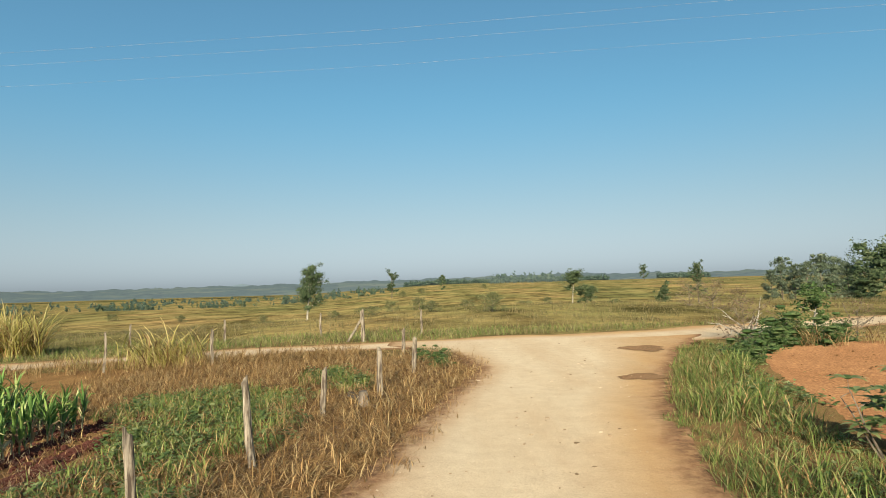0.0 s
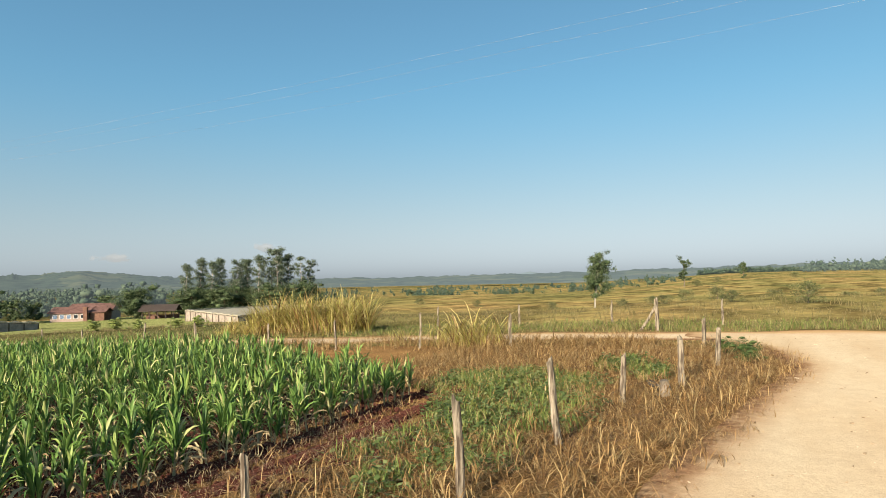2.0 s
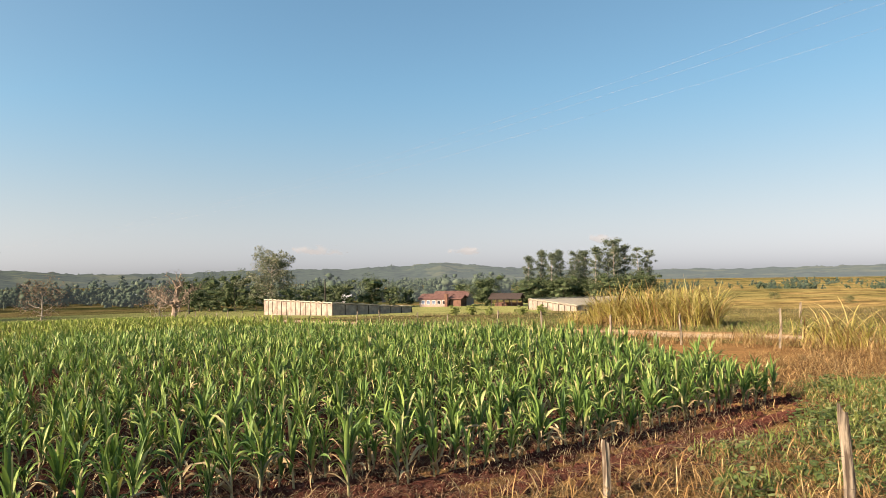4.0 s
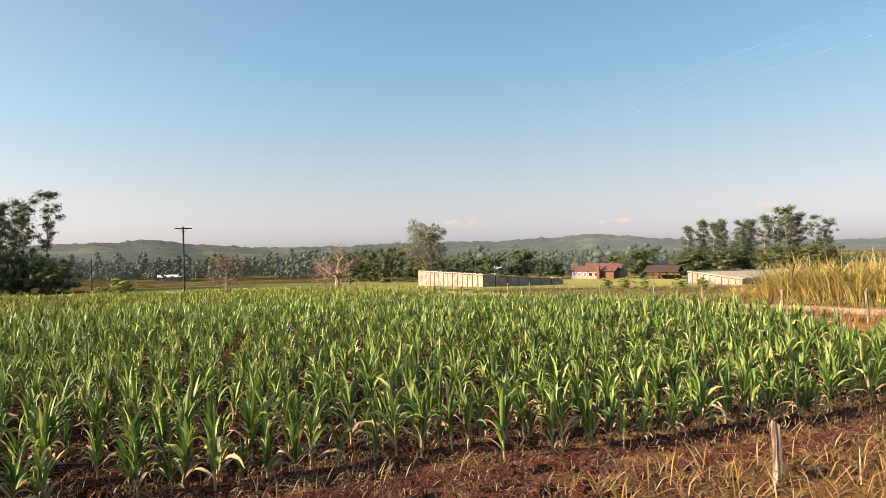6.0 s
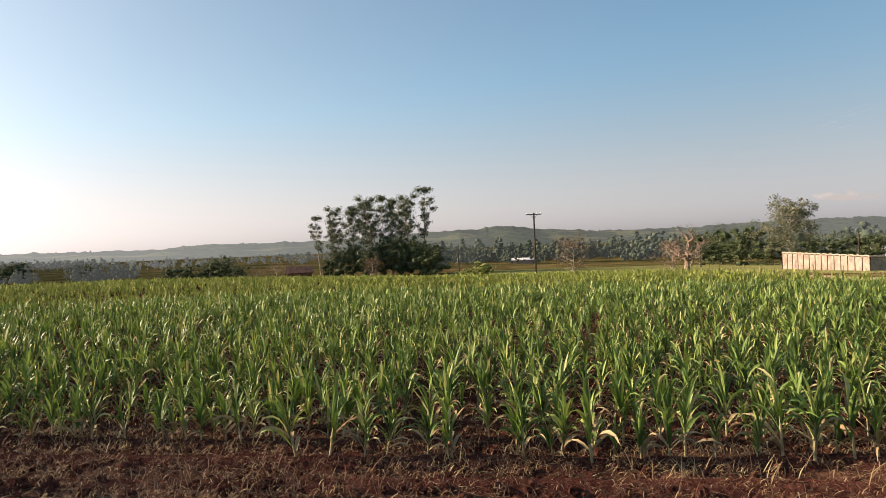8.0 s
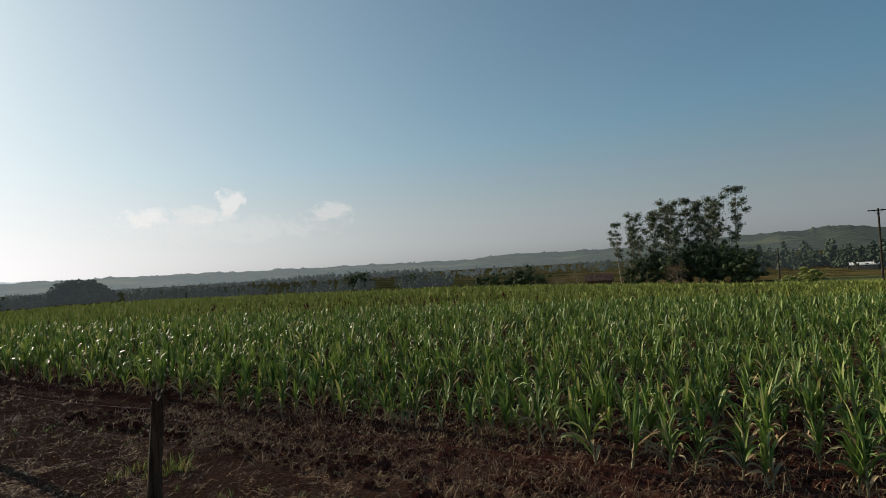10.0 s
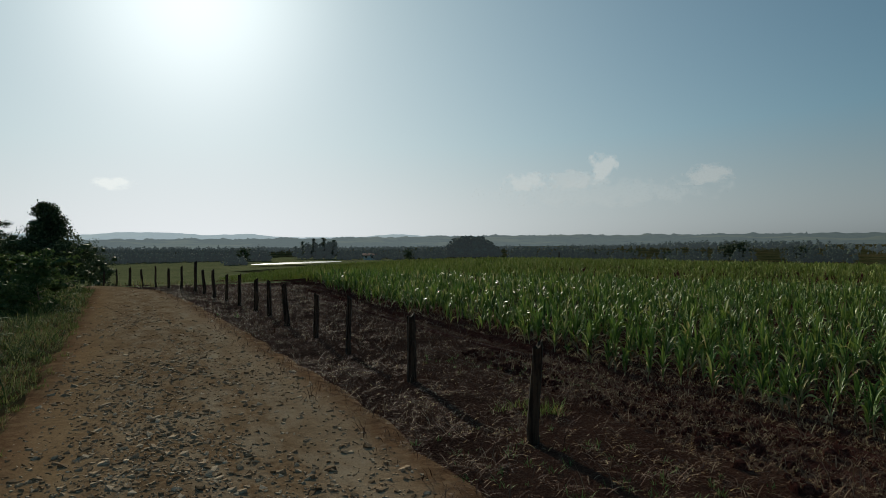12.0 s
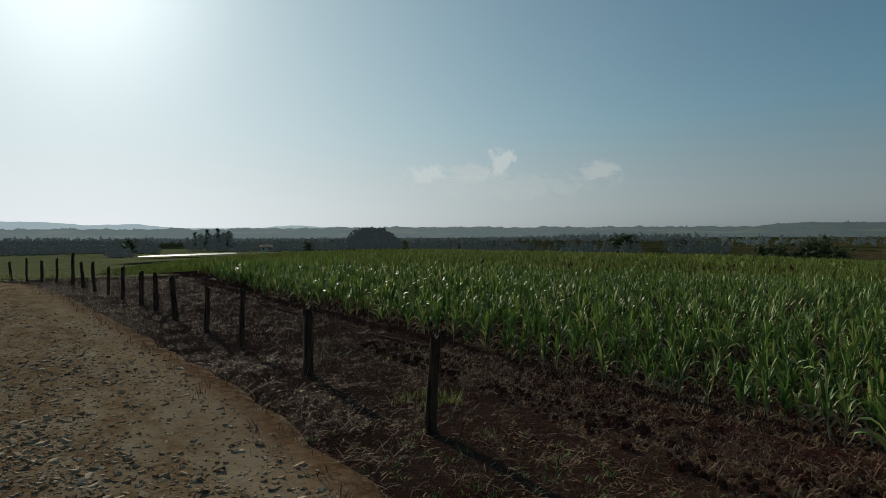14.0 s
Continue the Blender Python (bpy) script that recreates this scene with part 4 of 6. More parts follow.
# north of the cross track
p = scatter(5000, (-40, 16, 23.2, 29), lambda x, y: y > cross_mid(x) + 1.7 + 1.4 * step(0, 4, x) * step(24, 12, x), (0.6, 1.15))
grass("meadow_grass", MEADOW, p, [M_GRASS, M_PASTURE], "yellow-green grass along the cross track", "grass")
p = scatter(6500, (-60, 45, 24, 70), lambda x, y: (y > cross_mid(x) + 2.5) & (rng.random(len(x)) < 0.2 + 0.8 * patch(x, y, 0.15)), (0.8, 2.0))
p[:, 4] *= 0.7
grass("pasture_grass", MEADOW, p, [M_PASTURE, M_PASTURE], "tufted yellow pasture grass", "grass")
p = scatter(1500, (-24, 2, 16.0, 20.2), lambda x, y: (x < -2.5) & (y > field_north(x) + 0.3) & (y < cross_mid(x) - 1.6), (0.3, 0.65))
grass("dry_cane", DRYCANES, p, [M_STRAW, M_CANE], "bent withered canes beside the cross track", "cane litter")


def clump(cx, cy, rx, ry, n, sprigs, mat, name, label, size=(0.8, 1.15)):
    a, q = rng.uniform(0, 6.28, n), np.sqrt(rng.random(n))
    x, y = cx + rx * q * np.cos(a), cy + ry * q * np.sin(a)
    pl = np.column_stack([x, y, land(x, y), rng.uniform(0, 6.28, n), rng.uniform(*size, n)])
    ob = new(name, strew(name, sprigs, pl, [mat, M_STRAW]))
    return tagged(ob, label, "elephant grass", "tall grass clumps by the track")


def leafy(n, r, size):
    """A low broad-leaved weed: a mound of small leaves."""
    quads = []
    for _ in range(n):
        a, q, z = rng.uniform(0, 6.28), r * math.sqrt(rng.random()), rng.random()
        c = np.array([q * math.cos(a), q * math.sin(a), (0.03 + 0.9 * r * z * (1.1 - q / r))])
        h, s = rng.uniform(0, 6.28), size * rng.uniform(0.6, 1.3)
        u = np.array([math.cos(h), math.sin(h), rng.uniform(-0.4, 0.5)]) * s
        w = np.cross(u, [rng.uniform(-0.5, 0.5), rng.uniform(-0.5, 0.5), 1]) * 0.36
        quads.append((c - u * 0.5, c + w, c + u * 0.6, c - w))
    return Sprig(quads, [0] * n)


LEAFY = [leafy(42, 0.24, 0.06) for _ in range(8)]
BROAD = [leafy(46, 0.2, 0.04) for _ in range(8)]
p = scatter(9000, (-8, 1, -25, 17), lambda x, y: west_verge(x, y) & (green_patch(x, y) > np.where(y > 0, 0.08, 0.9) + 0.7 * rng.random(len(x))), (0.4, 1.25))
grass("leafy_weeds", LEAFY, p[:1000], [M_WEED], "low broad-leaved green weeds on the verge", "weeds")
p = scatter(900, (1, 10, 1, 18.5), lambda x, y: east_verge(x, y) & (x > bare_edge(y) - 1.2), (0.6, 1.6))
grass("leafy_weeds", LEAFY, p, [M_WEED], "broad-leaved green weeds behind the roadside grass", "weeds")
p = scatter(2600, (0.8, 7, -32, 2), lambda x, y: (x > road_right(y) + 0.35) & (x < bare_edge(y) + 1.5) & (patch(x * 1.3, y * 0.8, 1.0, 4.0) > 0.45), (0.6, 1.5))
grass("leafy_weeds", BROAD, p[:260], [M_GLOSSY], "shiny dark broad-leaved weeds along the shaded road verge", "weeds")
clump(-19.4, 25.6, 3.5, 1.6, 110, SKIRT, M_CANE, "elephant_grass", "brown withered lower leaves of elephant grass", (0.7, 1.1))
clump(-19.3, 25.8, 3.1, 1.7, 140, CANES, M_REED, "elephant_grass", "tall yellow elephant grass behind the cross track", (0.9, 1.25))
clump(-22.8, 25.2, 1.5, 1.0, 30, CANES, M_REED, "elephant_grass", "lower yellow-green elephant grass by the track", (0.35, 0.65))
clump(-16.8, 25.2, 1.2, 1.2, 45, CANES, M_REED, "elephant_grass", "bright yellow elephant grass by the track", (0.8, 1.1))
clump(-8.2, 18.9, 1.4, 0.5, 44, DRYCANES, M_REED, "elephant_grass", "thin dry canes standing before the track", (0.9, 1.65))
clump(-10.9, 19.3, 0.5, 0.4, 6, DRYCANES, M_REED, "elephant_grass", "small dry cane tuft before the track", (0.6, 0.9))


clump(10.6, 18.2, 0.7, 0.4, 9, DRYCANES, M_CANE, "withered_stalks", "brown withered weed stalks at the bare field's edge", (0.6, 1.0))
clump(12.6, 18.6, 0.9, 0.4, 10, DRYCANES, M_CANE, "withered_stalks", "brown withered weed stalks at the bare field's edge", (0.6, 1.0))


# ---- fences ----
def post_mesh(h, r, lean, mat=None):
    """A rough split post: uneven girth, a slight bend, grooves down its sides and a slanting, broken top."""
    b, sides = Build(), 11
    wob = [rng.uniform(0.7, 1.15) for _ in range(sides)]
    bend, swing, slant = rng.uniform(0.006, 0.018), rng.uniform(0, 6.28), rng.uniform(0, 6.28)
    zs = [-0.25, 0.02, h * 0.12, h * 0.26, h * 0.4, h * 0.54, h * 0.68, h * 0.8, h * 0.9, h * 0.97, h]
    vs, fs = [], []
    for k, z in enumerate(zs):
        f = 1.06 - 0.16 * z / h - (0.12 if k == len(zs) - 1 else 0)
        ox, oy = bend * math.sin(z * 5 + swing) + lean[0] * z, bend * math.cos(z * 4 + swing) + lean[1] * z
        for i in range(sides):
            a = 2 * math.pi * i / sides
            rr = r * wob[i] * f * rng.uniform(0.9, 1.08)
            top = (0.05 * math.cos(a - slant) + rng.uniform(-0.035, 0.01)) if k >= len(zs) - 1 else 0.0
            vs.append((rr * math.cos(a) + ox, rr * math.sin(a) * 0.85 + oy, z + top))
    for k in range(len(zs) - 1):
        for i in range(sides):
            j = (i + 1) % sides
            fs.append((k * sides + i, k * sides + j, (k + 1) * sides + j, (k + 1) * sides + i))
    n = len(vs)
    vs.append((lean[0] * h, lean[1] * h, h - 0.02))
    fs += [((len(zs) - 1) * sides + i, (len(zs) - 1) * sides + (i + 1) % sides, n) for i in range(sides)]
    return b.add(vs, fs).mesh("post", [mat or M_POST])


m = Mat("rusty_wire", 0.8, 0.0, 0.2)
M_WIRE = m.colour(m.ramp(m.noise(60, 3), (0.4, (0.05, 0.035, 0.028)), (0.6, (0.10, 0.08, 0.07)))).m


def fence(posts, label, wires=3, r=0.05, mat=None):
    """posts: rows of x, y, height, lean to x, lean to y."""
    x0, y0 = posts[0][:2]
    root = empty("fence", pose(x0, y0, float(land(x0, y0))))
    tagged(root, label, "fence")
    base = Vector((x0, y0, float(land(x0, y0))))
    tops = []
    for x, y, h, lx, ly in posts:
        p = part("post", post_mesh(h, r * rng.uniform(0.85, 1.15), (lx, ly), mat), None, root)
        p.location = Vector((x, y, float(land(x, y)))) - base
        p.rotation_euler.z = rng.uniform(0, 0.3)
        tops.append((p.location.copy(), h, lx, ly))
    for k in range(wires):
        f = 0.9 - 0.27 * k
        b, path = Build(), []
        for (pa, ha, lxa, lya), (pb, hb, lxb, lyb) in zip(tops, tops[1:]):
            for s in range(6):
                q = s / 6
                za, zb = ha * f, hb * f
                a = pa + Vector((lxa * za + 0.05, lya * za, za))
                c = pb + Vector((lxb * zb + 0.05, lyb * zb, zb))
                path.append(a.lerp(c, q) - Vector((0, 0, 0.12 * q * (1 - q))))
        path.append(c)
        b.tube(path, [0.0013] * len(path), 3, cap=False)
        part("wire", b, M_WIRE, root, "thin rusty barbed wire")
    return root


fence([(-4.08, 4.25, 0.52, -0.03, 0.02), (-2.45, 5.10, 0.93, -0.03, 0.03), (-2.20, 7.45, 0.98, -0.12, 0.06), (-1.95, 10.4, 0.74, 0.02, 0.0),
       (-1.22, 12.2, 0.84, -0.02, 0.03), (-0.74, 15.2, 0.80, 0.02, -0.03), (-1.25, 19.2, 0.78, 0.05, 0.0)], "leaning weathered grey fence posts in the dry grass verge")
south_y = (5.95, 9.03, 11.85, 14.0, 16.7, 18.8, 20.6, 22.5, 24.3, 26.2, 28.1, 30.0, 32.0, 34.0, 36.2, 38.6, 41.0, 44.0, 47.0)
# posts against the sun, their shade put into the dark wood colour
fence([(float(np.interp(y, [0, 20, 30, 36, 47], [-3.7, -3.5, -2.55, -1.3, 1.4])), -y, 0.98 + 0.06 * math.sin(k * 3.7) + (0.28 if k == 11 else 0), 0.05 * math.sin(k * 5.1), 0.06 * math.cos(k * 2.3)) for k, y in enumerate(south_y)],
      "weathered wooden fence posts between road and maize, coloured dark as backlit", 2, 0.064, M_POST_DARK_BACKLIT)
fence([(-6.5 - 3.0 * k + 0.3 * math.sin(k * 3), field_north(-6.5 - 3.0 * k) + 0.75, 1.0 + 0.12 * math.sin(k * 1.7), 0.05 * math.sin(k * 2.9), 0.03) for k in range(26)],
      "pale wooden fence posts along the far maize edge", 2, 0.045)
fence([(-22.0 + 4.2 * k, 27.8 + 0.5 * math.sin(k), 1.0, 0.03 * math.sin(k * 2.9), 0.02) for k in range(6)], "thin grey fence posts before the pasture", 2, 0.045)


def braced_post():
    x, y = -3.05, 24.3
    root = tagged(empty("gate_post", pose(x, y, float(land(x, y)))), "grey braced wooden gate post beside the dirt track", "gate post")
    part("post", post_mesh(1.15, 0.075, (0.0, 0.0)), None, root)
    b = Build()
    b.tube([(-0.62, 0.05, -0.05), (-0.3, 0.03, 0.42), (-0.02, 0.0, 0.92)], [0.05, 0.048, 0.045], 8)
    part("brace", b, M_POST, root)


braced_post()


# ---- loose stones ----
def stones():
    def stone():
        k = 5
        a = np.sort(rng.uniform(0, 6.28, k))
        q = rng.uniform(0.6, 1.1, k)
        h = rng.uniform(0.1, 0.26)
        lo = np.stack([np.cos(a) * q, np.sin(a) * q, np.full(k, -0.2)], 1)
        tilt = rng.uniform(-0.25, 0.25, 2)
        hi = np.stack([np.cos(a) * q * 0.82, np.sin(a) * q * 0.82, h * rng.uniform(0.8, 1.1, k) + tilt[0] * np.cos(a) * q + tilt[1] * np.sin(a) * q], 1)
        return np.concatenate([lo, hi, [[0, 0, h * 1.1]]])
    n = 17000
    x = rng.uniform(-3, 8, n * 8)
    y = np.where(rng.random(n * 8) < 0.85, 1.5 - rng.gamma(2.0, 4.2, n * 8), rng.uniform(-30, 22, n * 8))
    dens = (0.42 + 0.58 * step(5, -2, y)) * (0.25 + patch(x * 2.2, y * 0.9, 1.0))
    f = (x - road_left(y)) / (road_right(y) - road_left(y))
    keep = (f > 0.04) & (f < 0.97) & (rng.random(n * 8) < dens * (0.35 + 0.65 * np.exp(-((f - 0.55) / 0.28) ** 2)))
    x, y = x[keep][:n], y[keep][:n]
    b = Build()
    fs = [(i, (i + 1) % 5, 5 + (i + 1) % 5, 5 + i) for i in range(5)] + [(5 + i, 5 + (i + 1) % 5, 10) for i in range(5)]
    kinds = [stone() for _ in range(12)]
    s = np.clip(rng.lognormal(-4.05, 0.6, len(x)) * np.where(y < 1, 1.0, 0.75), 0.008, 0.07)
    z = land(x, y) + 0.032
    for i in range(len(x)):
        c, d = math.cos(i * 1.7), math.sin(i * 1.7)
        v = kinds[i % 12]
        b.add(np.stack([(v[:, 0] * c - v[:, 1] * d) * s[i] + x[i], (v[:, 0] * d + v[:, 1] * c) * s[i] + y[i], v[:, 2] * s[i] + z[i]], 1), fs)
    tagged(new("gravel", b.mesh("gravel", [M_STONE])), "loose flat stones strewn over the dirt road", "gravel", kind="stuff")


m = Mat("road_stone", 0.95, 0, 0.02)
M_STONE = m.colour(m.mix(1.0, m.ramp(m.island(), (0.0, (0.16, 0.105, 0.06)), (0.55, (0.36, 0.255, 0.16)), (1.0, (0.62, 0.48, 0.33))), m.ramp(m.noise(90, 4), (0.35, 0.7), (0.65, 1.15)), 'MULTIPLY')).bump(m.noise(120, 4), 0.4, 0.004).m
stones()


def soil_lumps():
    """Crumbly clods between and before the front maize rows."""
    n = 5200
    x, y = rng.uniform(-9.5, -3.9, n), rng.uniform(-11, 10.5, n)
    keep = (x < road_left(y) - 1.6) & (x > field_edge(y) - 2.5) & (x < field_edge(y) + 1.5)
    x, y = x[keep], y[keep]
    b = Build()
    fs = [(i, (i + 1) % 6, 6 + (i + 1) % 6, 6 + i) for i in range(6)] + [(6 + i, 6 + (i + 1) % 6, 12) for i in range(6)]
    z = land(x, y)
    for i in range(len(x)):
        s = float(np.clip(rng.lognormal(-3.6, 0.5), 0.012, 0.085))
        a = np.linspace(0, 6.28, 6, endpoint=False) + rng.uniform(0, 1)
        q, h = rng.uniform(0.7, 1.15, 6), rng.uniform(0.3, 0.7)
        lo = np.stack([np.cos(a) * q, np.sin(a) * q, np.full(6, -0.5)], 1)
        hi = np.stack([np.cos(a) * q * 0.7, np.sin(a) * q * 0.7, h * rng.uniform(0.6, 1.1, 6)], 1)
        b.add(np.concatenate([lo, hi, [[0, 0, h * 1.2]]]) * s + np.array([x[i], y[i], z[i] + 0.045]), fs)
    tagged(new("soil_clods", b.mesh("soil_clods", [M_FIELD])), "crumbly dark red clods before the maize rows", "clods", kind="stuff")


soil_lumps()

# ---- trees ----
def leaf_cloud(centres, radii, n, size, squash=0.8, droop=0.0, far=1.35):
    """Quads of leaves strewn round clump centres, denser towards the outside of each clump."""
    k = rng.choice(len(centres), n, p=np.asarray(radii) ** 2 / np.sum(np.asarray(radii) ** 2))
    d = rng.standard_normal((n, 3))
    d /= np.linalg.norm(d, axis=1)[:, None]
    q = np.clip(rng.normal(0.72, 0.27, n), 0.1, far)
    c = np.asarray(centres)[k] + d * (np.asarray(radii)[k] * q)[:, None] * np.array([1, 1, squash])
    a = rng.standard_normal((n, 3))
    a[:, 2] -= droop
    a /= np.linalg.norm(a, axis=1)[:, None]
    b = np.cross(a, rng.standard_normal((n, 3)))
    b /= np.linalg.norm(b, axis=1)[:, None]
    s = size * rng.uniform(0.6, 1.3, n)[:, None]
    a, b = a * s, b * s * 0.55
    return np.stack([c - a * 0.9 - b * 0.4, c - a * 0.2 + b * 0.9, c + a, c - a * 0.1 - b * 0.9], 1).reshape(-1, 3)


def cloud_mesh(name, v, mats, slots=None):
    q = len(v) // 4
    return big_mesh(name, v, np.arange(4 * q), np.full(q, 4), mats, slots)


def crooked(p, d, length, steps, wild, lift=0.0):
    """A limb's path: it starts at p in direction d and wanders."""
    path, p, d = [Vector(p)], Vector(p), Vector(d).normalized()
    for _ in range(steps):
        d = (d + Vector(rng.normal(0, wild, 3)) + Vector((0, 0, lift))).normalized()
        p = p + d * length / steps
        path.append(p.copy())
    return path


def tree(name, label, category, h, crown_lo, width, leaves, leaf_size, leaf_mat, bark=None, limbs=9, trunk_r=None, clump_r=0.32, profile=None, group="", droop=0.0, trunk_wild=0.05, fill=1.6, core=0.6):
    """A tapered trunk with limbs, and a crown of leaf clumps at the limbs' ends."""
    bark = bark or M_BARK
    root = tagged(empty(name), label, category, group)
    r0 = trunk_r or h * 0.016
    wood = Build()
    spine = crooked((0, 0, -0.2), (0, 0, 1), h * 0.92, 8, trunk_wild, 0.15)
    wood.tube(spine, [r0 * (1.15 - 0.95 * i / 8) for i in range(9)], 7)
    centres, radii = [], []
    profile = profile or (lambda f: math.sin(math.pi * min(0.97, 0.18 + 0.78 * f)) ** 0.7)
    for i in range(limbs):
        f = (i + rng.uniform(0.1, 0.9)) / limbs
        z = crown_lo + (0.95 - crown_lo) * f
        k = min(int(z * 8), 7)
        p = spine[k].lerp(spine[k + 1], z * 8 - k)
        a = i * 2.4 + rng.uniform(-0.4, 0.4)
        reach = width * 0.5 * profile(f) * rng.uniform(0.65, 1.05)
        up = 0.25 + 0.7 * f
        path = crooked(p, (math.cos(a), math.sin(a), up), reach * 1.1, 4, 0.16, 0.05)
        wood.tube(path, [r0 * (0.5 - 0.35 * f) * (1 - 0.2 * s) + 0.008 for s in range(5)], 4)
        for s in (2, 4):
            centres.append(tuple(path[s]))
            radii.append(width * clump_r * (0.55 + 0.45 * profile(f)) * rng.uniform(0.45, 0.9) * (0.8 if s == 2 else 1))
            for _ in range(2):
                e = path[s] + Vector(rng.normal(0, width * 0.075 * fill, 3))
                centres.append(tuple(e))
                radii.append(width * clump_r * rng.uniform(0.25, 0.6))
            wood.tube([path[s], path[s].lerp(e, 0.6) + Vector((0, 0, 0.03 * width)), e], [r0 * 0.16 + 0.005, r0 * 0.1 + 0.004, 0.004], 3, cap=False)
    centres.append(tuple(spine[-1]))
    radii.append(width * clump_r * 0.6)
    v = leaf_cloud(centres, radii, max(int(leaves * 1.3), 50), leaf_size * 0.72, 0.75, droop, 1.2)
    if core:          # the dense leafy heart of each clump
        v = np.concatenate([v] + [np.array(ball(c, r * core, 0.72, 2, 0.2)).reshape(-1, 3) for c, r in list(zip(centres, radii))[::2]])
    fit = h / np.percentile(v[:, 2], 99.7)          # bring the crown's top to the wanted height
    v[:, 2] *= fit
    wood.v = [w * np.array([1, 1, fit]) for w in wood.v]
    part("trunk", wood, bark, root)
    if leaves:
        part("crown", cloud_mesh("crown", v, [leaf_mat]), None, root)
    return root


def gum_tree(label, h, crown_lo, width, branches, clump, per, leaf_size, profile, group="eucalyptus grove"):
    """A eucalyptus: a slim pale trunk, rising boughs and separate hanging leaf clumps with sky between."""
    root = tagged(empty("eucalyptus_tree"), label, "eucalyptus", group)
    wood = Build()
    spine = crooked((0, 0, -0.2), (0, 0, 1), h * 0.95, 10, 0.035, 0.2)
    wood.tube(spine, [0.24 - 0.021 * i for i in range(11)], 7)
    centres, radii = [], []
    for i in range(branches):
        f = (i + rng.uniform(0.1, 0.9)) / branches
        z = crown_lo + (0.97 - crown_lo) * f
        k = min(int(z * 10), 9)
        p = spine[k].lerp(spine[k + 1], z * 10 - k)
        a = i * 2.4 + rng.uniform(-0.5, 0.5)
        path = crooked(p, (math.cos(a), math.sin(a), 0.7 + 0.5 * f), width * 0.5 * profile(f) * rng.uniform(0.55, 1.1) + 0.3, 4, 0.15, 0.1)
        wood.tube(path, [0.085 - 0.04 * f - 0.012 * s for s in range(5)], 4)
        for s in (2, 4) if rng.random() < 0.75 else (4,):
            centres.append(tuple(path[s] + Vector(rng.normal(0, clump * 0.25, 3))))
            radii.append(clump * rng.uniform(0.55, 1.2) * (0.8 if s == 2 else 1.0))
    centres.append(tuple(spine[-1]))
    radii.append(clump * 0.9)
    v = leaf_cloud(centres, radii, per * len(centres), leaf_size, 0.82, 0.5, 1.1)
    v = np.concatenate([v] + [np.array(ball(c, r * 0.42, 0.65, 2, 0.3)).reshape(-1, 3) for c, r in zip(centres, radii)])
    part("trunk", wood, M_PALE_BARK, root)
    part("crown", cloud_mesh("crown", v, [M_EUC]), None, root)
    return root


def plant(ob, az, r, turn=0.0, size=1.0, wide=1.0):
    x, y = at(az, r)
    ob.matrix_basis = pose(x, y, float(land(x, y)) - 0.05, 0, 0, turn) @ Matrix.Diagonal((size * wide, size * wide, size, 1))
    return ob


def replant(ob, az, r, turn, size, wide=1.0):
    c = copy_thing(ob, Matrix())
    return plant(c, az, r, turn, size, wide)


# lone trees of the north pasture
cone = lambda f: 0.25 + 0.9 * (1 - f) ** 0.8
tall = lambda f: 0.55 + 0.45 * math.sin(math.pi * f)
plant(tree("pasture_tree", "lone dark green tree with pale trunk in the pasture", "tree", rise(11.9, 100, 2.14), 0.26, 4.6, 5200, 0.17, M_LEAF, M_PALE_BARK, 11, profile=lambda f: 0.95 - 0.45 * f, clump_r=0.3), 11.9, 100)
plant(tree("pasture_tree", "lone tree with a gap between two crowns", "tree", rise(4.6, 250, 1.6), 0.22, 5.8, 2600, 0.26, M_LEAF, None, 8, profile=lambda f: 1.1 if f > 0.62 else (0.15 if f > 0.38 else 0.55), clump_r=0.26), 4.6, 250)
plant(tree("pasture_tree", "small round tree far out in the pasture", "tree", rise(0.1, 340, 0.95), 0.15, 4.6, 900, 0.4, M_LEAF, None, 7, profile=tall), 0.1, 340)
plant(tree("pasture_tree", "thin open-crowned tree in the yellow pasture", "tree", rise(-11.1, 130, 1.22), 0.5, 4.6, 2000, 0.19, M_LEAF, M_PALE_BARK, 8, clump_r=0.28), -11.1, 130)
plant(tree("pasture_tree", "low dark spreading tree in the pasture", "tree", rise(-12.3, 132, -0.16), 0.3, 4.0, 900, 0.26, M_LEAF, None, 7, profile=tall), -12.3, 132)
plant(tree("pasture_tree", "small dark tree on the far rise", "tree", rise(-17.1, 560, 1.4), 0.2, 7.0, 800, 0.6, M_LEAF, None, 7, profile=tall), -17.1, 560)
plant(tree("pasture_tree", "narrow dark young tree in the pasture", "tree", rise(-18.5, 110, -0.06), 0.08, 2.4, 1100, 0.2, M_LEAF, None, 9, profile=cone), -18.5, 110)
plant(tree("pasture_tree", "tall wispy half-dry tree in brown grass", "tree", rise(-21.3, 60, 1.6), 0.3, 1.7, 1300, 0.11, M_LEAF, None, 9, profile=tall, clump_r=0.28, core=0), -21.3, 60)
bushy = tree("small_bush", "low scrubby bush in the pasture", "bush", 1.6, 0.1, 2.2, 900, 0.10, M_OLIVE, None, 8, profile=tall, group="pasture bushes", core=0)
plant(bushy, -4.2, 48, 0, 1.0)
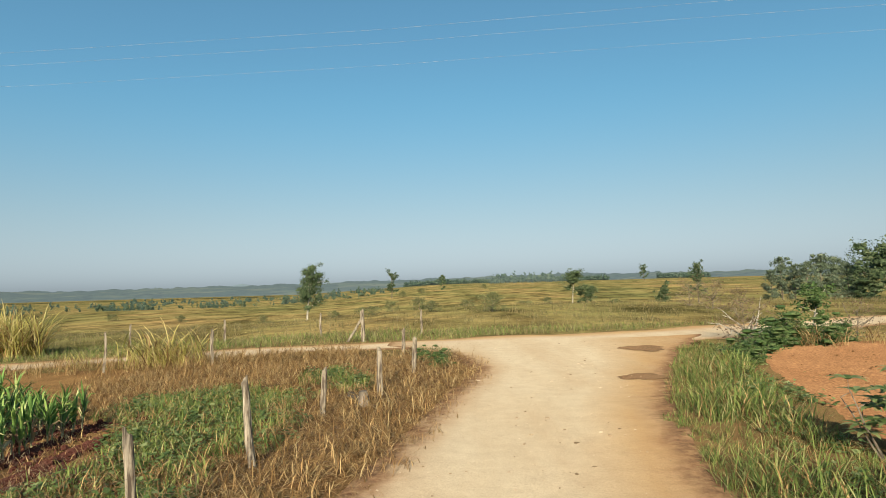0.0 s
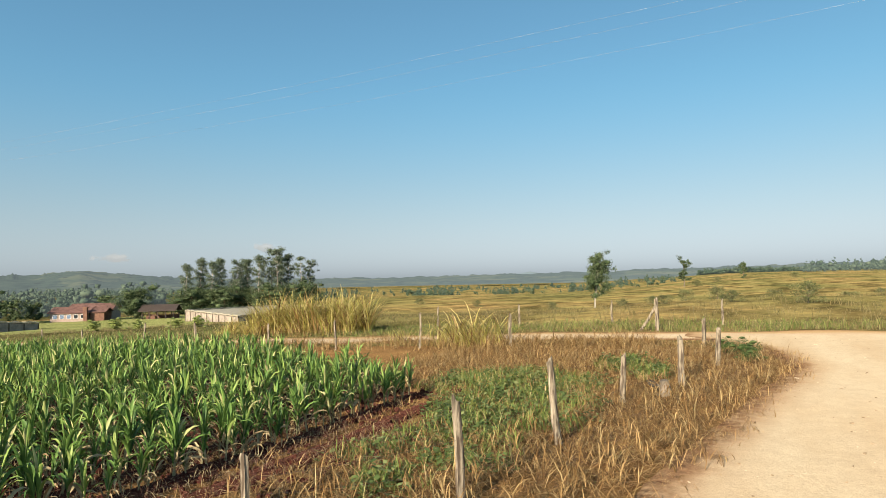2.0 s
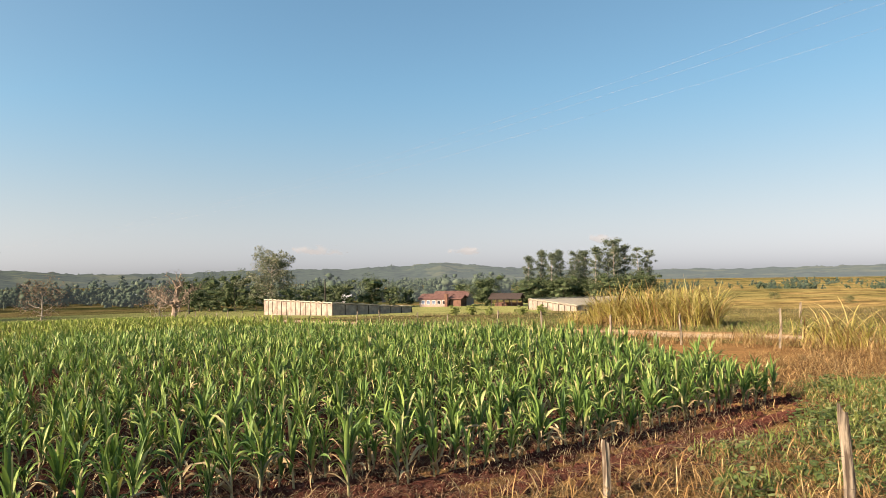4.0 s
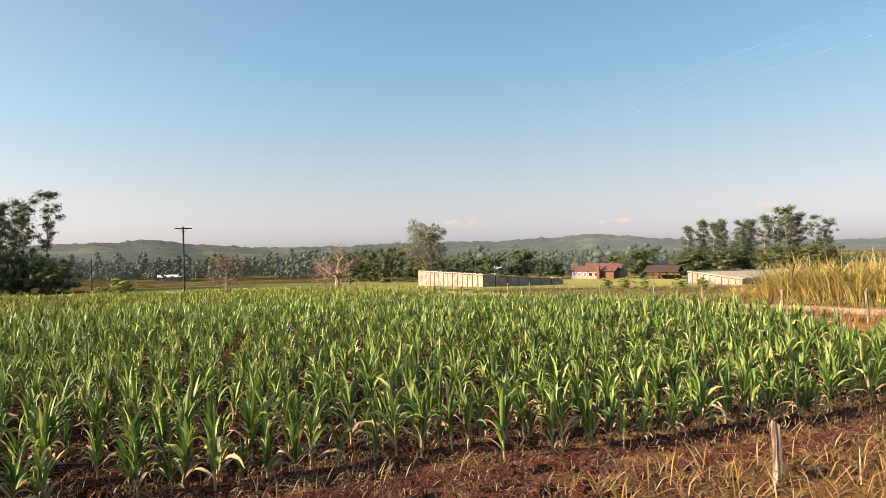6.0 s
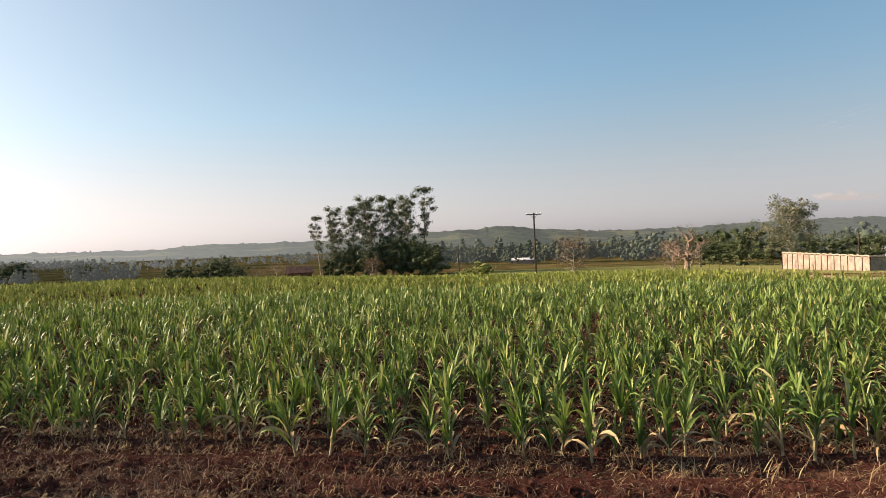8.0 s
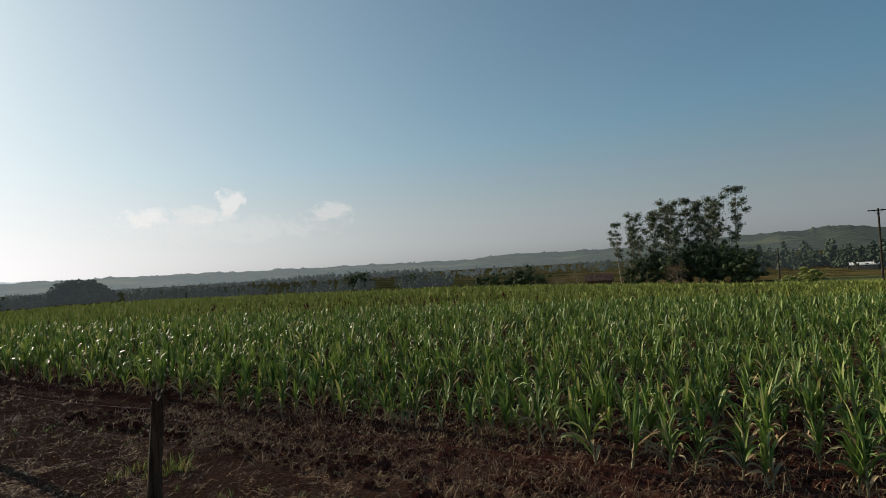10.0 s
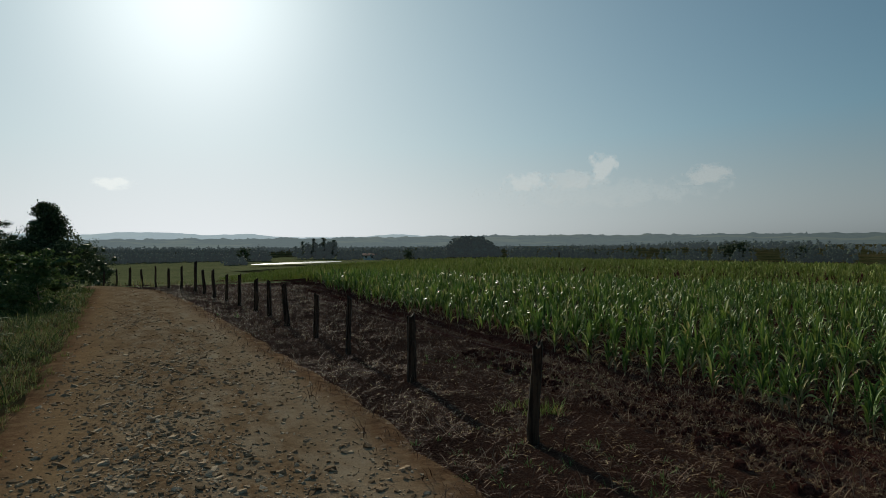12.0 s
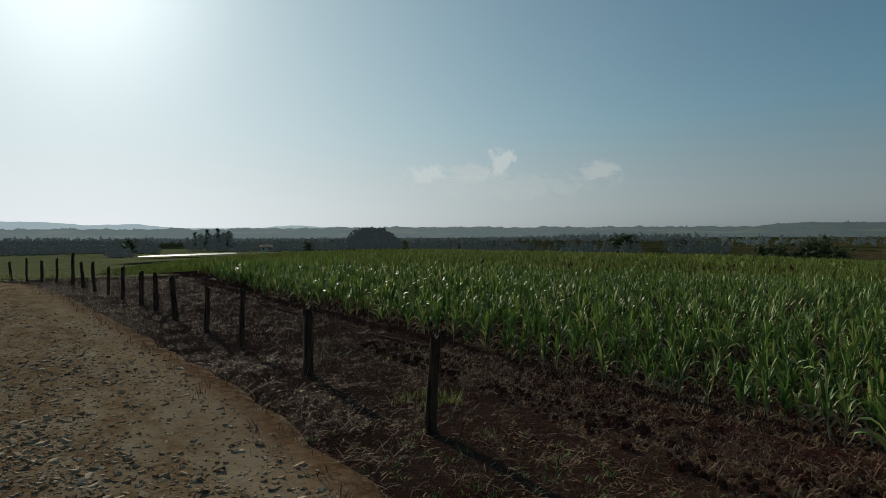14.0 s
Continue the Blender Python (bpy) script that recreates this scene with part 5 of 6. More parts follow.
for az, r, t, s in ((2.2, 62, 40, 1.2), (4.6, 66, 90, 1.1), (7.2, 72, 10, 0.9), (-2.0, 80, 70, 1.0), (-7.0, 92, 120, 1.2), (9.6, 85, 0, 1.1), (-14.6, 128, 200, 1.7), (15.5, 88, 33, 1.0),
                  (22.0, 120, 12, 1.2), (27, 140, 77, 1.3), (31, 100, 150, 1.0), (-9.0, 150, 20, 1.5), (-3.5, 330, 20, 2.4), (2.0, 300, 20, 2.0), (3.6, 252, 5, 2.2), (38, 90, 60, 1.2), (1.2, 54, 0, 0.9), (6.3, 57, 140, 0.8)):
    replant(bushy, az, r, t, s * 0.72, rng.uniform(0.9, 1.5))

# dry bushy growth and young trees behind the bare field
brown = tree("dry_bush", "bare brown thicket of thin twigs", "bush", 1.9, 0.05, 2.4, 500, 0.07, M_BROWN_LEAF, None, 14, profile=tall, group="dry bushes", trunk_r=0.03, core=0)
plant(brown, -22.3, 46, 0, 1.2)
replant(brown, -20.6, 52, 90, 1.2)
replant(brown, -24.4, 44, 200, 0.9)
young = tree("young_tree", "young green tree behind the bare red field", "tree", 4.4, 0.12, 2.3, 3000, 0.10, M_EUC, None, 10, profile=cone, group="young trees")
plant(young, -27.4, 70, 0, rise(-27.4, 70, 1.6) / 4.4)
for az, r, el, t in ((-28.3, 74, 1.0, 30), (-29.1, 68, 1.2, 80), (-30.0, 72, 1.75, 140), (-30.9, 78, 1.5, 200), (-31.8, 82, 1.0, 250), (-26.7, 76, 0.6, 300), (-37.5, 70, 2.2, 20)):
    replant(young, az, r, t, rise(az, r, el) / 4.4, 1.15)
wide_tree = tree("broad_tree", "broad dark green tree beyond the bare field", "tree", 7.0, 0.2, 7.0, 3600, 0.19, M_LEAF, None, 12, profile=tall, group="broad trees")
plant(wide_tree, -34.6, 80, 0, rise(-34.6, 80, 3.2) / 7.0)
replant(wide_tree, -32.6, 130, 120, rise(-32.6, 130, 1.6) / 7)

# west: the eucalyptus clump beside the maize
column = lambda f: (0.78 + 0.22 * math.sin(math.pi * f)) * (1 - 0.5 * f ** 3)
euc = [gum_tree(label, 20, lo, wd, n, cl, per, 0.19, pf) for label, lo, wd, n, cl, per, pf in (
    ("grey-green eucalyptus with a broad clumped crown", 0.30, 6.8, 21, 1.35, 90, tall),
    ("full eucalyptus with leaf clumps down its trunk", 0.12, 6.4, 32, 1.3, 85, lambda f: 1.05 - 0.75 * f ** 2),
    ("slender tall eucalyptus with sparse hanging clumps", 0.42, 4.6, 13, 1.1, 90, tall),
    ("eucalyptus with a rounded crown on a bare trunk", 0.40, 6.6, 17, 1.4, 95, column))]
spots = [(98.6, 186, 5.35, 2), (107.4, 190, 3.0, 2), (105.6, 196, 3.4, 0), (104.6, 188, 3.75, 1), (103.6, 194, 4.0, 3), (102.7, 187, 4.2, 0), (101.9, 192, 4.7, 2), (101.2, 185, 4.3, 1), (100.4, 195, 4.3, 0), (99.9, 189, 4.1, 3), (106.3, 186, 2.6, 1), (103.1, 199, 3.9, 2)]
used = set()
for az, r, el, k in spots:
    s = rise(az, r, el) / 20.0
    if k in used:
        replant(euc[k], az, r, rng.uniform(0, 360), s)
    else:
        used.add(k)
        plant(euc[k], az, r, 0, s)
low = tree("broad_tree", "low dense dark tree below the eucalyptus", "tree", 7.0, 0.06, 7.5, 3200, 0.22, M_LEAF, None, 12, profile=tall, group="low trees")
plant(low, 97.4, 178, 0, 1.15)
for az, r, s, w in ((98.6, 180, 1.35, 0.8), (99.6, 184, 1.5, 0.6), (100.8, 183, 1.6, 0.55), (102.0, 186, 1.5, 0.6), (103.3, 182, 1.25, 0.75), (104.6, 187, 1.35, 0.6), (105.8, 184, 1.1, 0.6), (106.8, 186, 0.8, 0.7), (98.0, 190, 1.3, 0.7),
                    (115.4, 150, 0.95, 0.95), (116.6, 152, 0.8, 1.0), (118.3, 150, 0.75, 1.1), (119.6, 152, 0.7, 1.0), (114.2, 156, 0.65, 1.1)):
    replant(low, az, r, rng.uniform(0, 360), s, w)
# the second grove, behind the long net house
for az, r, el, k in ((46.4, 205, 1.8, 1), (45.4, 210, 2.3, 1), (44.4, 205, 2.0, 1), (43.6, 214, 2.3, 1), (42.6, 206, 2.0, 0), (41.7, 212, 2.2, 1), (40.7, 204, 2.5, 1), (39.9, 209, 2.9, 0), (39.2, 206, 3.1, 2), (38.3, 212, 2.6, 1), (37.0, 206, 2.4, 2), (36.5, 212, 1.9, 0), (38.9, 220, 2.3, 1), (42.0, 220, 1.8, 3)):
    replant(euc[k], az, r, rng.uniform(0, 360), rise(az, r, el) / 20.0, 1.2)
for az in np.arange(36.2, 47.6, 0.9):
    replant(low, float(az), 200 + rng.uniform(-4, 8), rng.uniform(0, 360), rng.uniform(0.8, 1.25), 1.15)

# trees of the farmstead
mango = tree("mango_tree", "round dense dark green mango tree beside the farmhouse", "tree", 7.2, 0.12, 8.0, 6500, 0.22, M_LEAF, None, 14, clump_r=0.34, profile=lambda f: math.sqrt(max(0.1, 1 - (2 * f - 0.9) ** 2)))
plant(mango, 50.2, 178, 0, rise(50.2, 178, -0.05) / 7.0)
for az, r, el, w in ((60.2, 185, 0.35, 1.15), (58.2, 180, -0.5, 0.8), (57.0, 186, -0.8, 0.8), (62.6, 190, -0.2, 1.0), (64.2, 200, -0.3, 1.1), (52.3, 215, -0.4, 1.0)):
    replant(wide_tree, az, r, rng.uniform(0, 360), rise(az, r, el) / 7.0, w)
big = tree("big_tree", "tall half-bare tree with pale limbs and grey crown", "tree", 12, 0.26, 9.6, 9000, 0.22, M_PALE_LEAF, M_PALE_BARK, 18, clump_r=0.2, profile=tall, core=0)
plant(big, 68.8, 170, 0, rise(68.8, 170, 2.75) / 12.0)
for az, r, el, w in ((71.6, 182, 0.9, 0.7), (67.2, 180, -0.4, 1.1), (73.6, 205, 0.7, 0.75), (69.9, 180, -0.2, 1.1), (65.6, 190, -0.6, 1.2), (75.2, 215, 0.3, 1.0), (72.6, 188, -0.4, 1.2), (74.4, 195, -0.5, 1.2)):
    replant(wide_tree, az, r, rng.uniform(0, 360), rise(az, r, el) / 7.0, w)


def bare_tree(az, r, h):
    root = tagged(empty("bare_tree"), "leafless spreading tree with pale twisted branches", "bare tree")
    b = Build()
    trunk = crooked((0, 0, -0.2), (0.1, 0, 1), h * 0.5, 3, 0.08)
    b.tube(trunk, [0.50, 0.40, 0.34, 0.30], 8)
    twigs = Build()
    for i in range(9):
        a = i * 2.4
        p1 = crooked(trunk[2 if i % 3 else 3], (math.cos(a), math.sin(a), 0.45 + 0.7 * rng.random()), h * rng.uniform(0.38, 0.6), 5, 0.3, 0.06)
        b.tube(p1, [0.26, 0.21, 0.17, 0.13, 0.10, 0.07], 6)
        for s in (2, 3, 4, 5, 5):
            p2 = crooked(p1[s], rng.normal(0, 1, 3) + np.array([math.cos(a), math.sin(a), 0.7]), h * rng.uniform(0.15, 0.28), 4, 0.35, 0.1)
            b.tube(p2, [0.075, 0.06, 0.045, 0.034, 0.022], 4)
            for q in (1, 2, 3, 4):
                for _ in range(3):
                    p3 = crooked(p2[q], rng.normal(0, 1, 3) + np.array([0, 0, 0.6]), h * rng.uniform(0.06, 0.13), 2, 0.3)
                    twigs.tube(p3, [0.028, 0.02, 0.012], 3, cap=False)
    part("trunk", b, M_TAN_BARK, root)
    tagged(part("brushwood", twigs, M_TAN_BARK, root), kind="stuff")
    return plant(root, az, r, 40)


bare_tree(76.4, 100, rise(76.4, 100, 0.7))
brown_tree = tree("brown_tree", "dry brown-leaved tree behind the maize", "tree", 6, 0.15, 6.0, 1500, 0.14, M_BROWN_LEAF, M_PALE_BARK, 12, profile=tall, group="brown trees", core=0)
plant(brown_tree, 85.6, 135, 0, rise(85.6, 135, 0.75) / 6)
replant(brown_tree, 77.5, 112, 50, rise(77.5, 112, 0.0) / 6, 0.9)
replant(brown_tree, 111.2, 158, 70, 0.85, 1.2)
replant(brown_tree, 112.8, 156, 200, 0.7, 1.3)
replant(brown_tree, 103.0, 176, 20, 1.0, 1.1)
green_bush = tree("round_bush", "light green round bush at the field's end", "bush", 2.2, 0.05, 3.6, 900, 0.13, M_LIME, None, 10, profile=tall, group="round bushes")
plant(green_bush, 93.4, 112, 0, 1.5)
for az, r, s in ((94.5, 114, 1.1), (53.2, 62, 0.45), (51.6, 64, 0.5), (50.2, 60, 0.4), (47.4, 58, 0.4), (45.6, 56, 0.45)):
    replant(green_bush, az, r, rng.uniform(0, 360), s)

# south: dark wood left of the road
for az, r, el, w in ((-177.4, 96, 0.4, 0.8), (-175.2, 90, 0.8, 1.3), (-170.2, 84, 1.2, 1.4), (-168.4, 82, 1.3, 1.4), (-166.8, 82, 1.3, 1.4), (-165.3, 80, 1.4, 1.4), (-163.6, 80, 1.4, 1.4), (-176.2, 92, 0.9, 1.0), (-172.8, 92, 1.3, 0.9), (-171.0, 88, 1.6, 1.0), (-169.3, 92, 1.75, 1.0), (-167.8, 86, 1.7, 1.0), (-166.2, 90, 1.95, 1.0), (-164.5, 88, 1.9, 1.0), (-162.8, 90, 2.1, 1.0), (-161, 86, 2.0, 1.0), (-159, 90, 2.1, 1.0), (-157, 88, 2.1, 1.0), (-174.0, 96, 1.2, 1.1)):
    replant(wide_tree, az, r, rng.uniform(0, 360), rise(az, r, el) / 7.0, 0.72 * w)
for az, r, el in ((-170.2, 98, 1.9), (-168.6, 99, 2.0), (-172.0, 97, 2.0), (-165.2, 100, 2.2)):
    replant(euc[2], az, r, rng.uniform(0, 360), rise(az, r, el) / 20.0, 1.2)
spire = tree("conifer_tree", "tall dark dense conical tree above the wood", "tree", 10, 0.06, 5.0, 11000, 0.22, M_LEAF, None, 26, clump_r=0.3, profile=lambda f: 0.35 + 0.75 * (1 - f ** 2.2))
plant(spire, -174.6, 94, 0, rise(-174.6, 94, 3.2) / 10.0)
roadside = tree("roadside_bush", "tall leafy bush at the bend of the road", "bush", 1.9, 0.02, 2.2, 1600, 0.09, M_SHRUB, None, 11, profile=tall, group="roadside bushes")
x0, y0 = 2.5, -24.5
roadside.matrix_basis = pose(x0, y0, float(land(x0, y0)))
for x, y, s in ((3.0, -26.5, 0.9), (2.9, -22.8, 0.55)):
    c = copy_thing(roadside, Matrix())
    c.matrix_basis = pose(x, y, float(land(x, y)), 0, 0, 90 * s) @ Matrix.Diagonal((s, s, s, 1))
replant(low, -178.1, 78, 10, rise(-178.1, 78, -0.65) / 7.0, 0.75)
# far clumps in the south
for az, el in ((166.4, 0.2), (165.5, 0.45), (164.6, 0.5), (163.8, 0.3)):
    replant(euc[1], az, 380, rng.uniform(0, 360), rise(az, 380, el) / 20.0, 1.1)
for az, el in ((129.8, -0.1), (125.4, -0.5), (141.5, -0.7), (130.6, -0.3), (138, -0.8), (135.2, -0.85)):
    replant(low, az, 330, rng.uniform(0, 360), rise(az, 330, el) / 7.0, 1.0)
replant(low, 171.2, 300, 0, rise(171.2, 300, -0.3) / 7.0, 0.9)
replant(low, 157.2, 330, 50, rise(157.2, 330, -0.6) / 7.0, 0.9)


# ---- far woods and thickets ----
def tree_sprig(shape, fringe, size):
    """A far tree of height 1: leafy lumps round a thin trunk, with a ragged fringe."""
    if shape == "spire":
        c, r = [(0, 0, 0.22), (0, 0, 0.48), (0, 0, 0.74)], [0.2, 0.15, 0.09]
    elif shape == "slim":
        c, r = [(0, 0, 0.4), (0.05, 0.03, 0.58), (-0.04, 0.02, 0.74), (0.02, 0, 0.88)], [0.13, 0.15, 0.14, 0.1]
    elif shape == "far":
        c, r = [(0, 0, 0.6), (0.1, 0.05, 0.4)], [0.26, 0.26]
    else:
        c, r = [(0, 0, 0.60), (0.2, 0.05, 0.36), (-0.2, 0.1, 0.38), (0.03, -0.2, 0.28), (0.02, 0.03, 0.8), (-0.1, -0.08, 0.2)], [0.25, 0.22, 0.22, 0.24, 0.15, 0.22]
    c = [tuple(np.array(p) + rng.normal(0, 0.045, 3) * (1, 1, 0.5)) for p in c]
    tallness = 1.4 if shape == "spire" else 0.9
    quads = [q for p, w in zip(c, r) for q in ball(p, w * 0.55, tallness, 2, 0.32)]
    quads += list(leaf_cloud(c, r, fringe, size, tallness, 0, 1.25).reshape(-1, 4, 3))
    w = 0.016
    quads.append(((-w, 0, -0.05), (w, 0, -0.05), (w, 0, 0.5), (-w, 0, 0.5)))
    return Sprig(quads, [0] * len(quads))


FAR = [tree_sprig("far", 44, 0.055) for _ in range(8)] + [tree_sprig("slim", 20, 0.05) for _ in range(3)]
FINE = [tree_sprig("round", 130, 0.05) for _ in range(8)] + [tree_sprig("slim", 90, 0.042) for _ in range(5)]
FIRS = [tree_sprig("spire", 34, 0.055) for _ in range(6)]


def wood(name, az0, az1, r0, r1, n, h, label, sprigs=FAR, seed=0.0, gaps=0.0, mat=None, spread=0.35, crest=None):
    """Trees of height h, or, with a crest, up to the elevation that crest gives for each heading."""
    az = np.radians(rng.uniform(az0, az1, n))
    r = np.exp(rng.uniform(math.log(r0), math.log(r1), n))
    if gaps:
        k = patch(np.degrees(az) * 0.9 + 0 * r, r * 0.02, 1.0, seed) > gaps
        az, r = az[k], r[k]
    x, y = -r * np.sin(az), r * np.cos(az)
    if crest:
        top = np.interp(np.degrees(az), *crest)
        hh = np.maximum(2.4 + r * np.tan(np.radians(top)) - land(x, y), 2.0) * np.clip(rng.normal(0.93, spread * 0.4, len(x)), 0.5, 1.2)
    else:
        hh = h * np.clip(rng.lognormal(-0.25 * spread / 0.35, spread, len(x)), 0.35, 1.5)
    pl = np.column_stack([x, y, land(x, y) - 0.4, rng.uniform(0, 6.28, len(x)), hh])
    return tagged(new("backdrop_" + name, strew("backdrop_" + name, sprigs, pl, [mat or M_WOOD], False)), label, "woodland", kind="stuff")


M_WOOD = leaf_material("far_leaf", (0.0, (0.04, 0.06, 0.038)), (0.6, (0.065, 0.09, 0.052)), (1.0, (0.10, 0.125, 0.075)), rough=0.8, spec=0.1, through=0.1)


def haze_glow_material(name, *stops, south=0.12, west=0.02, north=0.025):
    """Distant leaves; sunlit haze before them is their own emission, brighter towards the sun."""
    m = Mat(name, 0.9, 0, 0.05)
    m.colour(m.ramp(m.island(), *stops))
    return add_haze_glow(m, south, west, north).m


# Far woods whose haze is emitted by the leaves themselves.
M_HAZYWOOD = haze_glow_material("haze_glow_leaf", (0.0, (0.035, 0.055, 0.035)), (0.6, (0.06, 0.085, 0.055)), (1.0, (0.10, 0.125, 0.08)), south=0.16, west=0.014, north=0.06)
M_MIDWOOD_HAZE = haze_glow_material("valley_leaf_haze", (0.0, (0.025, 0.045, 0.028)), (0.6, (0.05, 0.075, 0.045)), (1.0, (0.085, 0.11, 0.065)), south=0.055)
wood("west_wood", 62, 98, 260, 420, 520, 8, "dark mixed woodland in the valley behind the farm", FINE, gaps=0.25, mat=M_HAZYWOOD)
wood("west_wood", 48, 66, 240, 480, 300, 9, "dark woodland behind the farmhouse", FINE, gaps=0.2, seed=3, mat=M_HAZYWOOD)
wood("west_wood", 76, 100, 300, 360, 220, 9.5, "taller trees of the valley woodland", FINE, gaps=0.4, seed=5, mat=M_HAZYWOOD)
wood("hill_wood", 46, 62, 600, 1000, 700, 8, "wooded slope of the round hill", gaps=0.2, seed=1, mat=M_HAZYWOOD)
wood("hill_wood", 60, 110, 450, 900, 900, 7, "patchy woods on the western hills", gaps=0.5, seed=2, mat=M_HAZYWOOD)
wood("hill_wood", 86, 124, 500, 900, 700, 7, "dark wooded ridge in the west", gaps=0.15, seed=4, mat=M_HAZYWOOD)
wood("plain_wood", 5, 50, 400, 800, 700, 5.5, "dark woods across the northern plain", FINE[:8], gaps=0.5, seed=6, mat=M_MIDWOOD_HAZE)
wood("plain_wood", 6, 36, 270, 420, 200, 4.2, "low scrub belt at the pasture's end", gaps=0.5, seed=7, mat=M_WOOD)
wood("plantation", -14.2, 3.4, 1130, 1230, 900, 14, "dark even plantation on the northern ridge", mat=M_MIDWOOD_HAZE, spread=0.07)
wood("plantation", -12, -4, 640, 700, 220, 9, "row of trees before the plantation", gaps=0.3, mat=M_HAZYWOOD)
wood("plantation", -22.2, -18.2, 1130, 1230, 260, 15, "dark trees along the north-eastern ridge", mat=M_MIDWOOD_HAZE, spread=0.07)
# Haze emission in the leaves turns these slope woods slate blue.
M_SLOPEWOOD_HAZE = haze_glow_material("slope_leaf_haze", (0.0, (0.03, 0.05, 0.035)), (0.6, (0.05, 0.075, 0.05)), (1.0, (0.08, 0.10, 0.065)), south=0.10, west=0.026, north=0.06)
wood("south_wood", 124, 192, 620, 780, 1000, 6, "woods on the southern slope, slate blue from added haze glow", mat=M_SLOPEWOOD_HAZE, spread=0.2, crest=((124, 132, 140, 148, 165, 192), (0.0, 0.05, -0.25, -0.3, -0.2, 0.1)))
wood("south_wood", 154, 163.4, 350, 430, 200, 8, "dark mixed trees round the valley farm", FINE, gaps=0.3, mat=M_MIDWOOD_HAZE, crest=((154, 158, 163.4), (-0.55, -0.5, -0.6)))
wood("south_wood", 171.2, 192, 335, 410, 900, 11, "even plantation of dark trees in the valley", FIRS, mat=M_MIDWOOD_HAZE, spread=0.12, crest=((171.2, 176, 184, 192), (-0.3, -0.2, -0.1, 0.2)))
wood("south_wood", 169.0, 172.4, 325, 350, 34, 9, "rounded trees before the plantation", FINE[:8], mat=M_MIDWOOD_HAZE, spread=0.15, crest=((169, 170.6, 172.4), (-0.5, -0.15, -0.3)))
wood("south_wood", 170.9, 172.9, 268, 280, 12, 6, "dark bushy trees beside the pond", FINE[:8], mat=M_MIDWOOD_HAZE, spread=0.15, crest=((170.9, 171.8, 172.9), (-1.1, -0.75, -1.0)))
wood("south_wood", 163.2, 167.0, 372, 395, 26, 12, "tall rounded clump behind the pond", FINE, mat=M_MIDWOOD_HAZE, spread=0.2, crest=((163.2, 164.5, 166, 167), (0.2, 0.35, 0.2, -0.1)))
wood("south_clump", 149.3, 153.9, 405, 430, 110, 14, "dense dark dome of trees beyond the maize", FINE[:8], mat=M_MIDWOOD_HAZE, spread=0.1, crest=((149.3, 149.9, 150.6, 151.5, 152.4, 153.3, 153.9), (-0.5, 0.1, 0.55, 0.72, 0.74, 0.5, -0.2)))
wood("south_wood", 138, 148.6, 305, 345, 150, 8, "dark hedge beyond the maize", FINE, gaps=0.25, seed=2, mat=M_MIDWOOD_HAZE, spread=0.4, crest=((138, 142, 148.6), (-0.75, -0.5, -0.55)))
wood("south_wood", 122, 138, 300, 345, 130, 7, "dark hedge beyond the maize", FINE, gaps=0.35, seed=4, mat=M_MIDWOOD_HAZE, spread=0.4, crest=((122, 130, 138), (-0.55, -0.75, -0.85)))

# ---- buildings ----
def plain(name, c, rough=0.8, spec=0.3, var=0.15, scale=3.0, bump=0.2):
    m = Mat(name, rough, 0, spec)
    lo = tuple(v * (1 - var) for v in c)
    hi = tuple(min(1, v * (1 + var)) for v in c)
    n = m.noise(scale, 5, 0.6)
    return m.colour(m.ramp(n, (0.35, lo), (0.65, hi))).bump(m.noise(scale * 8, 4), bump, 0.01).m


M_WALL = plain("limewash", (0.33, 0.245, 0.20))
M_WHITE = plain("white_paint", (0.78, 0.77, 0.74))
M_TILE = plain("red_roof_tile", (0.19, 0.10, 0.08), 0.85, 0.2, 0.3, 1.5)
M_OLDTILE = plain("old_brown_tile", (0.13, 0.075, 0.055), 0.9, 0.15, 0.35, 1.2)
M_BRICK = plain("brown_brick", (0.17, 0.09, 0.062), 0.9, 0.2, 0.25, 2.0)
M_DARKWOOD = plain("dark_timber", (0.07, 0.05, 0.04), 0.8)
M_BLUE = plain("blue_shutter", (0.12, 0.17, 0.25), 0.6)
M_NET = plain("beige_shade_net", (0.30, 0.245, 0.195), 0.9, 0.1, 0.3, 0.9)
M_NETROOF = plain("grey_net_roof", (0.19, 0.155, 0.11), 0.9, 0.1, 0.15, 0.5)
M_NETTOP = plain("pale_net_edge", (0.38, 0.33, 0.245), 0.9, 0.1, 0.1, 0.8)
m = Mat("dark_glass", 0.1, 0, 0.5)
M_GLASS = m.colour((0.03, 0.035, 0.04)).m


def frame_at(p, q):
    """A pose at p whose x axis points to q."""
    a = math.degrees(math.atan2(q[1] - p[1], q[0] - p[0]))
    return pose(p[0], p[1], float(land(*p)), 0, 0, a), math.hypot(q[0] - p[0], q[1] - p[1])


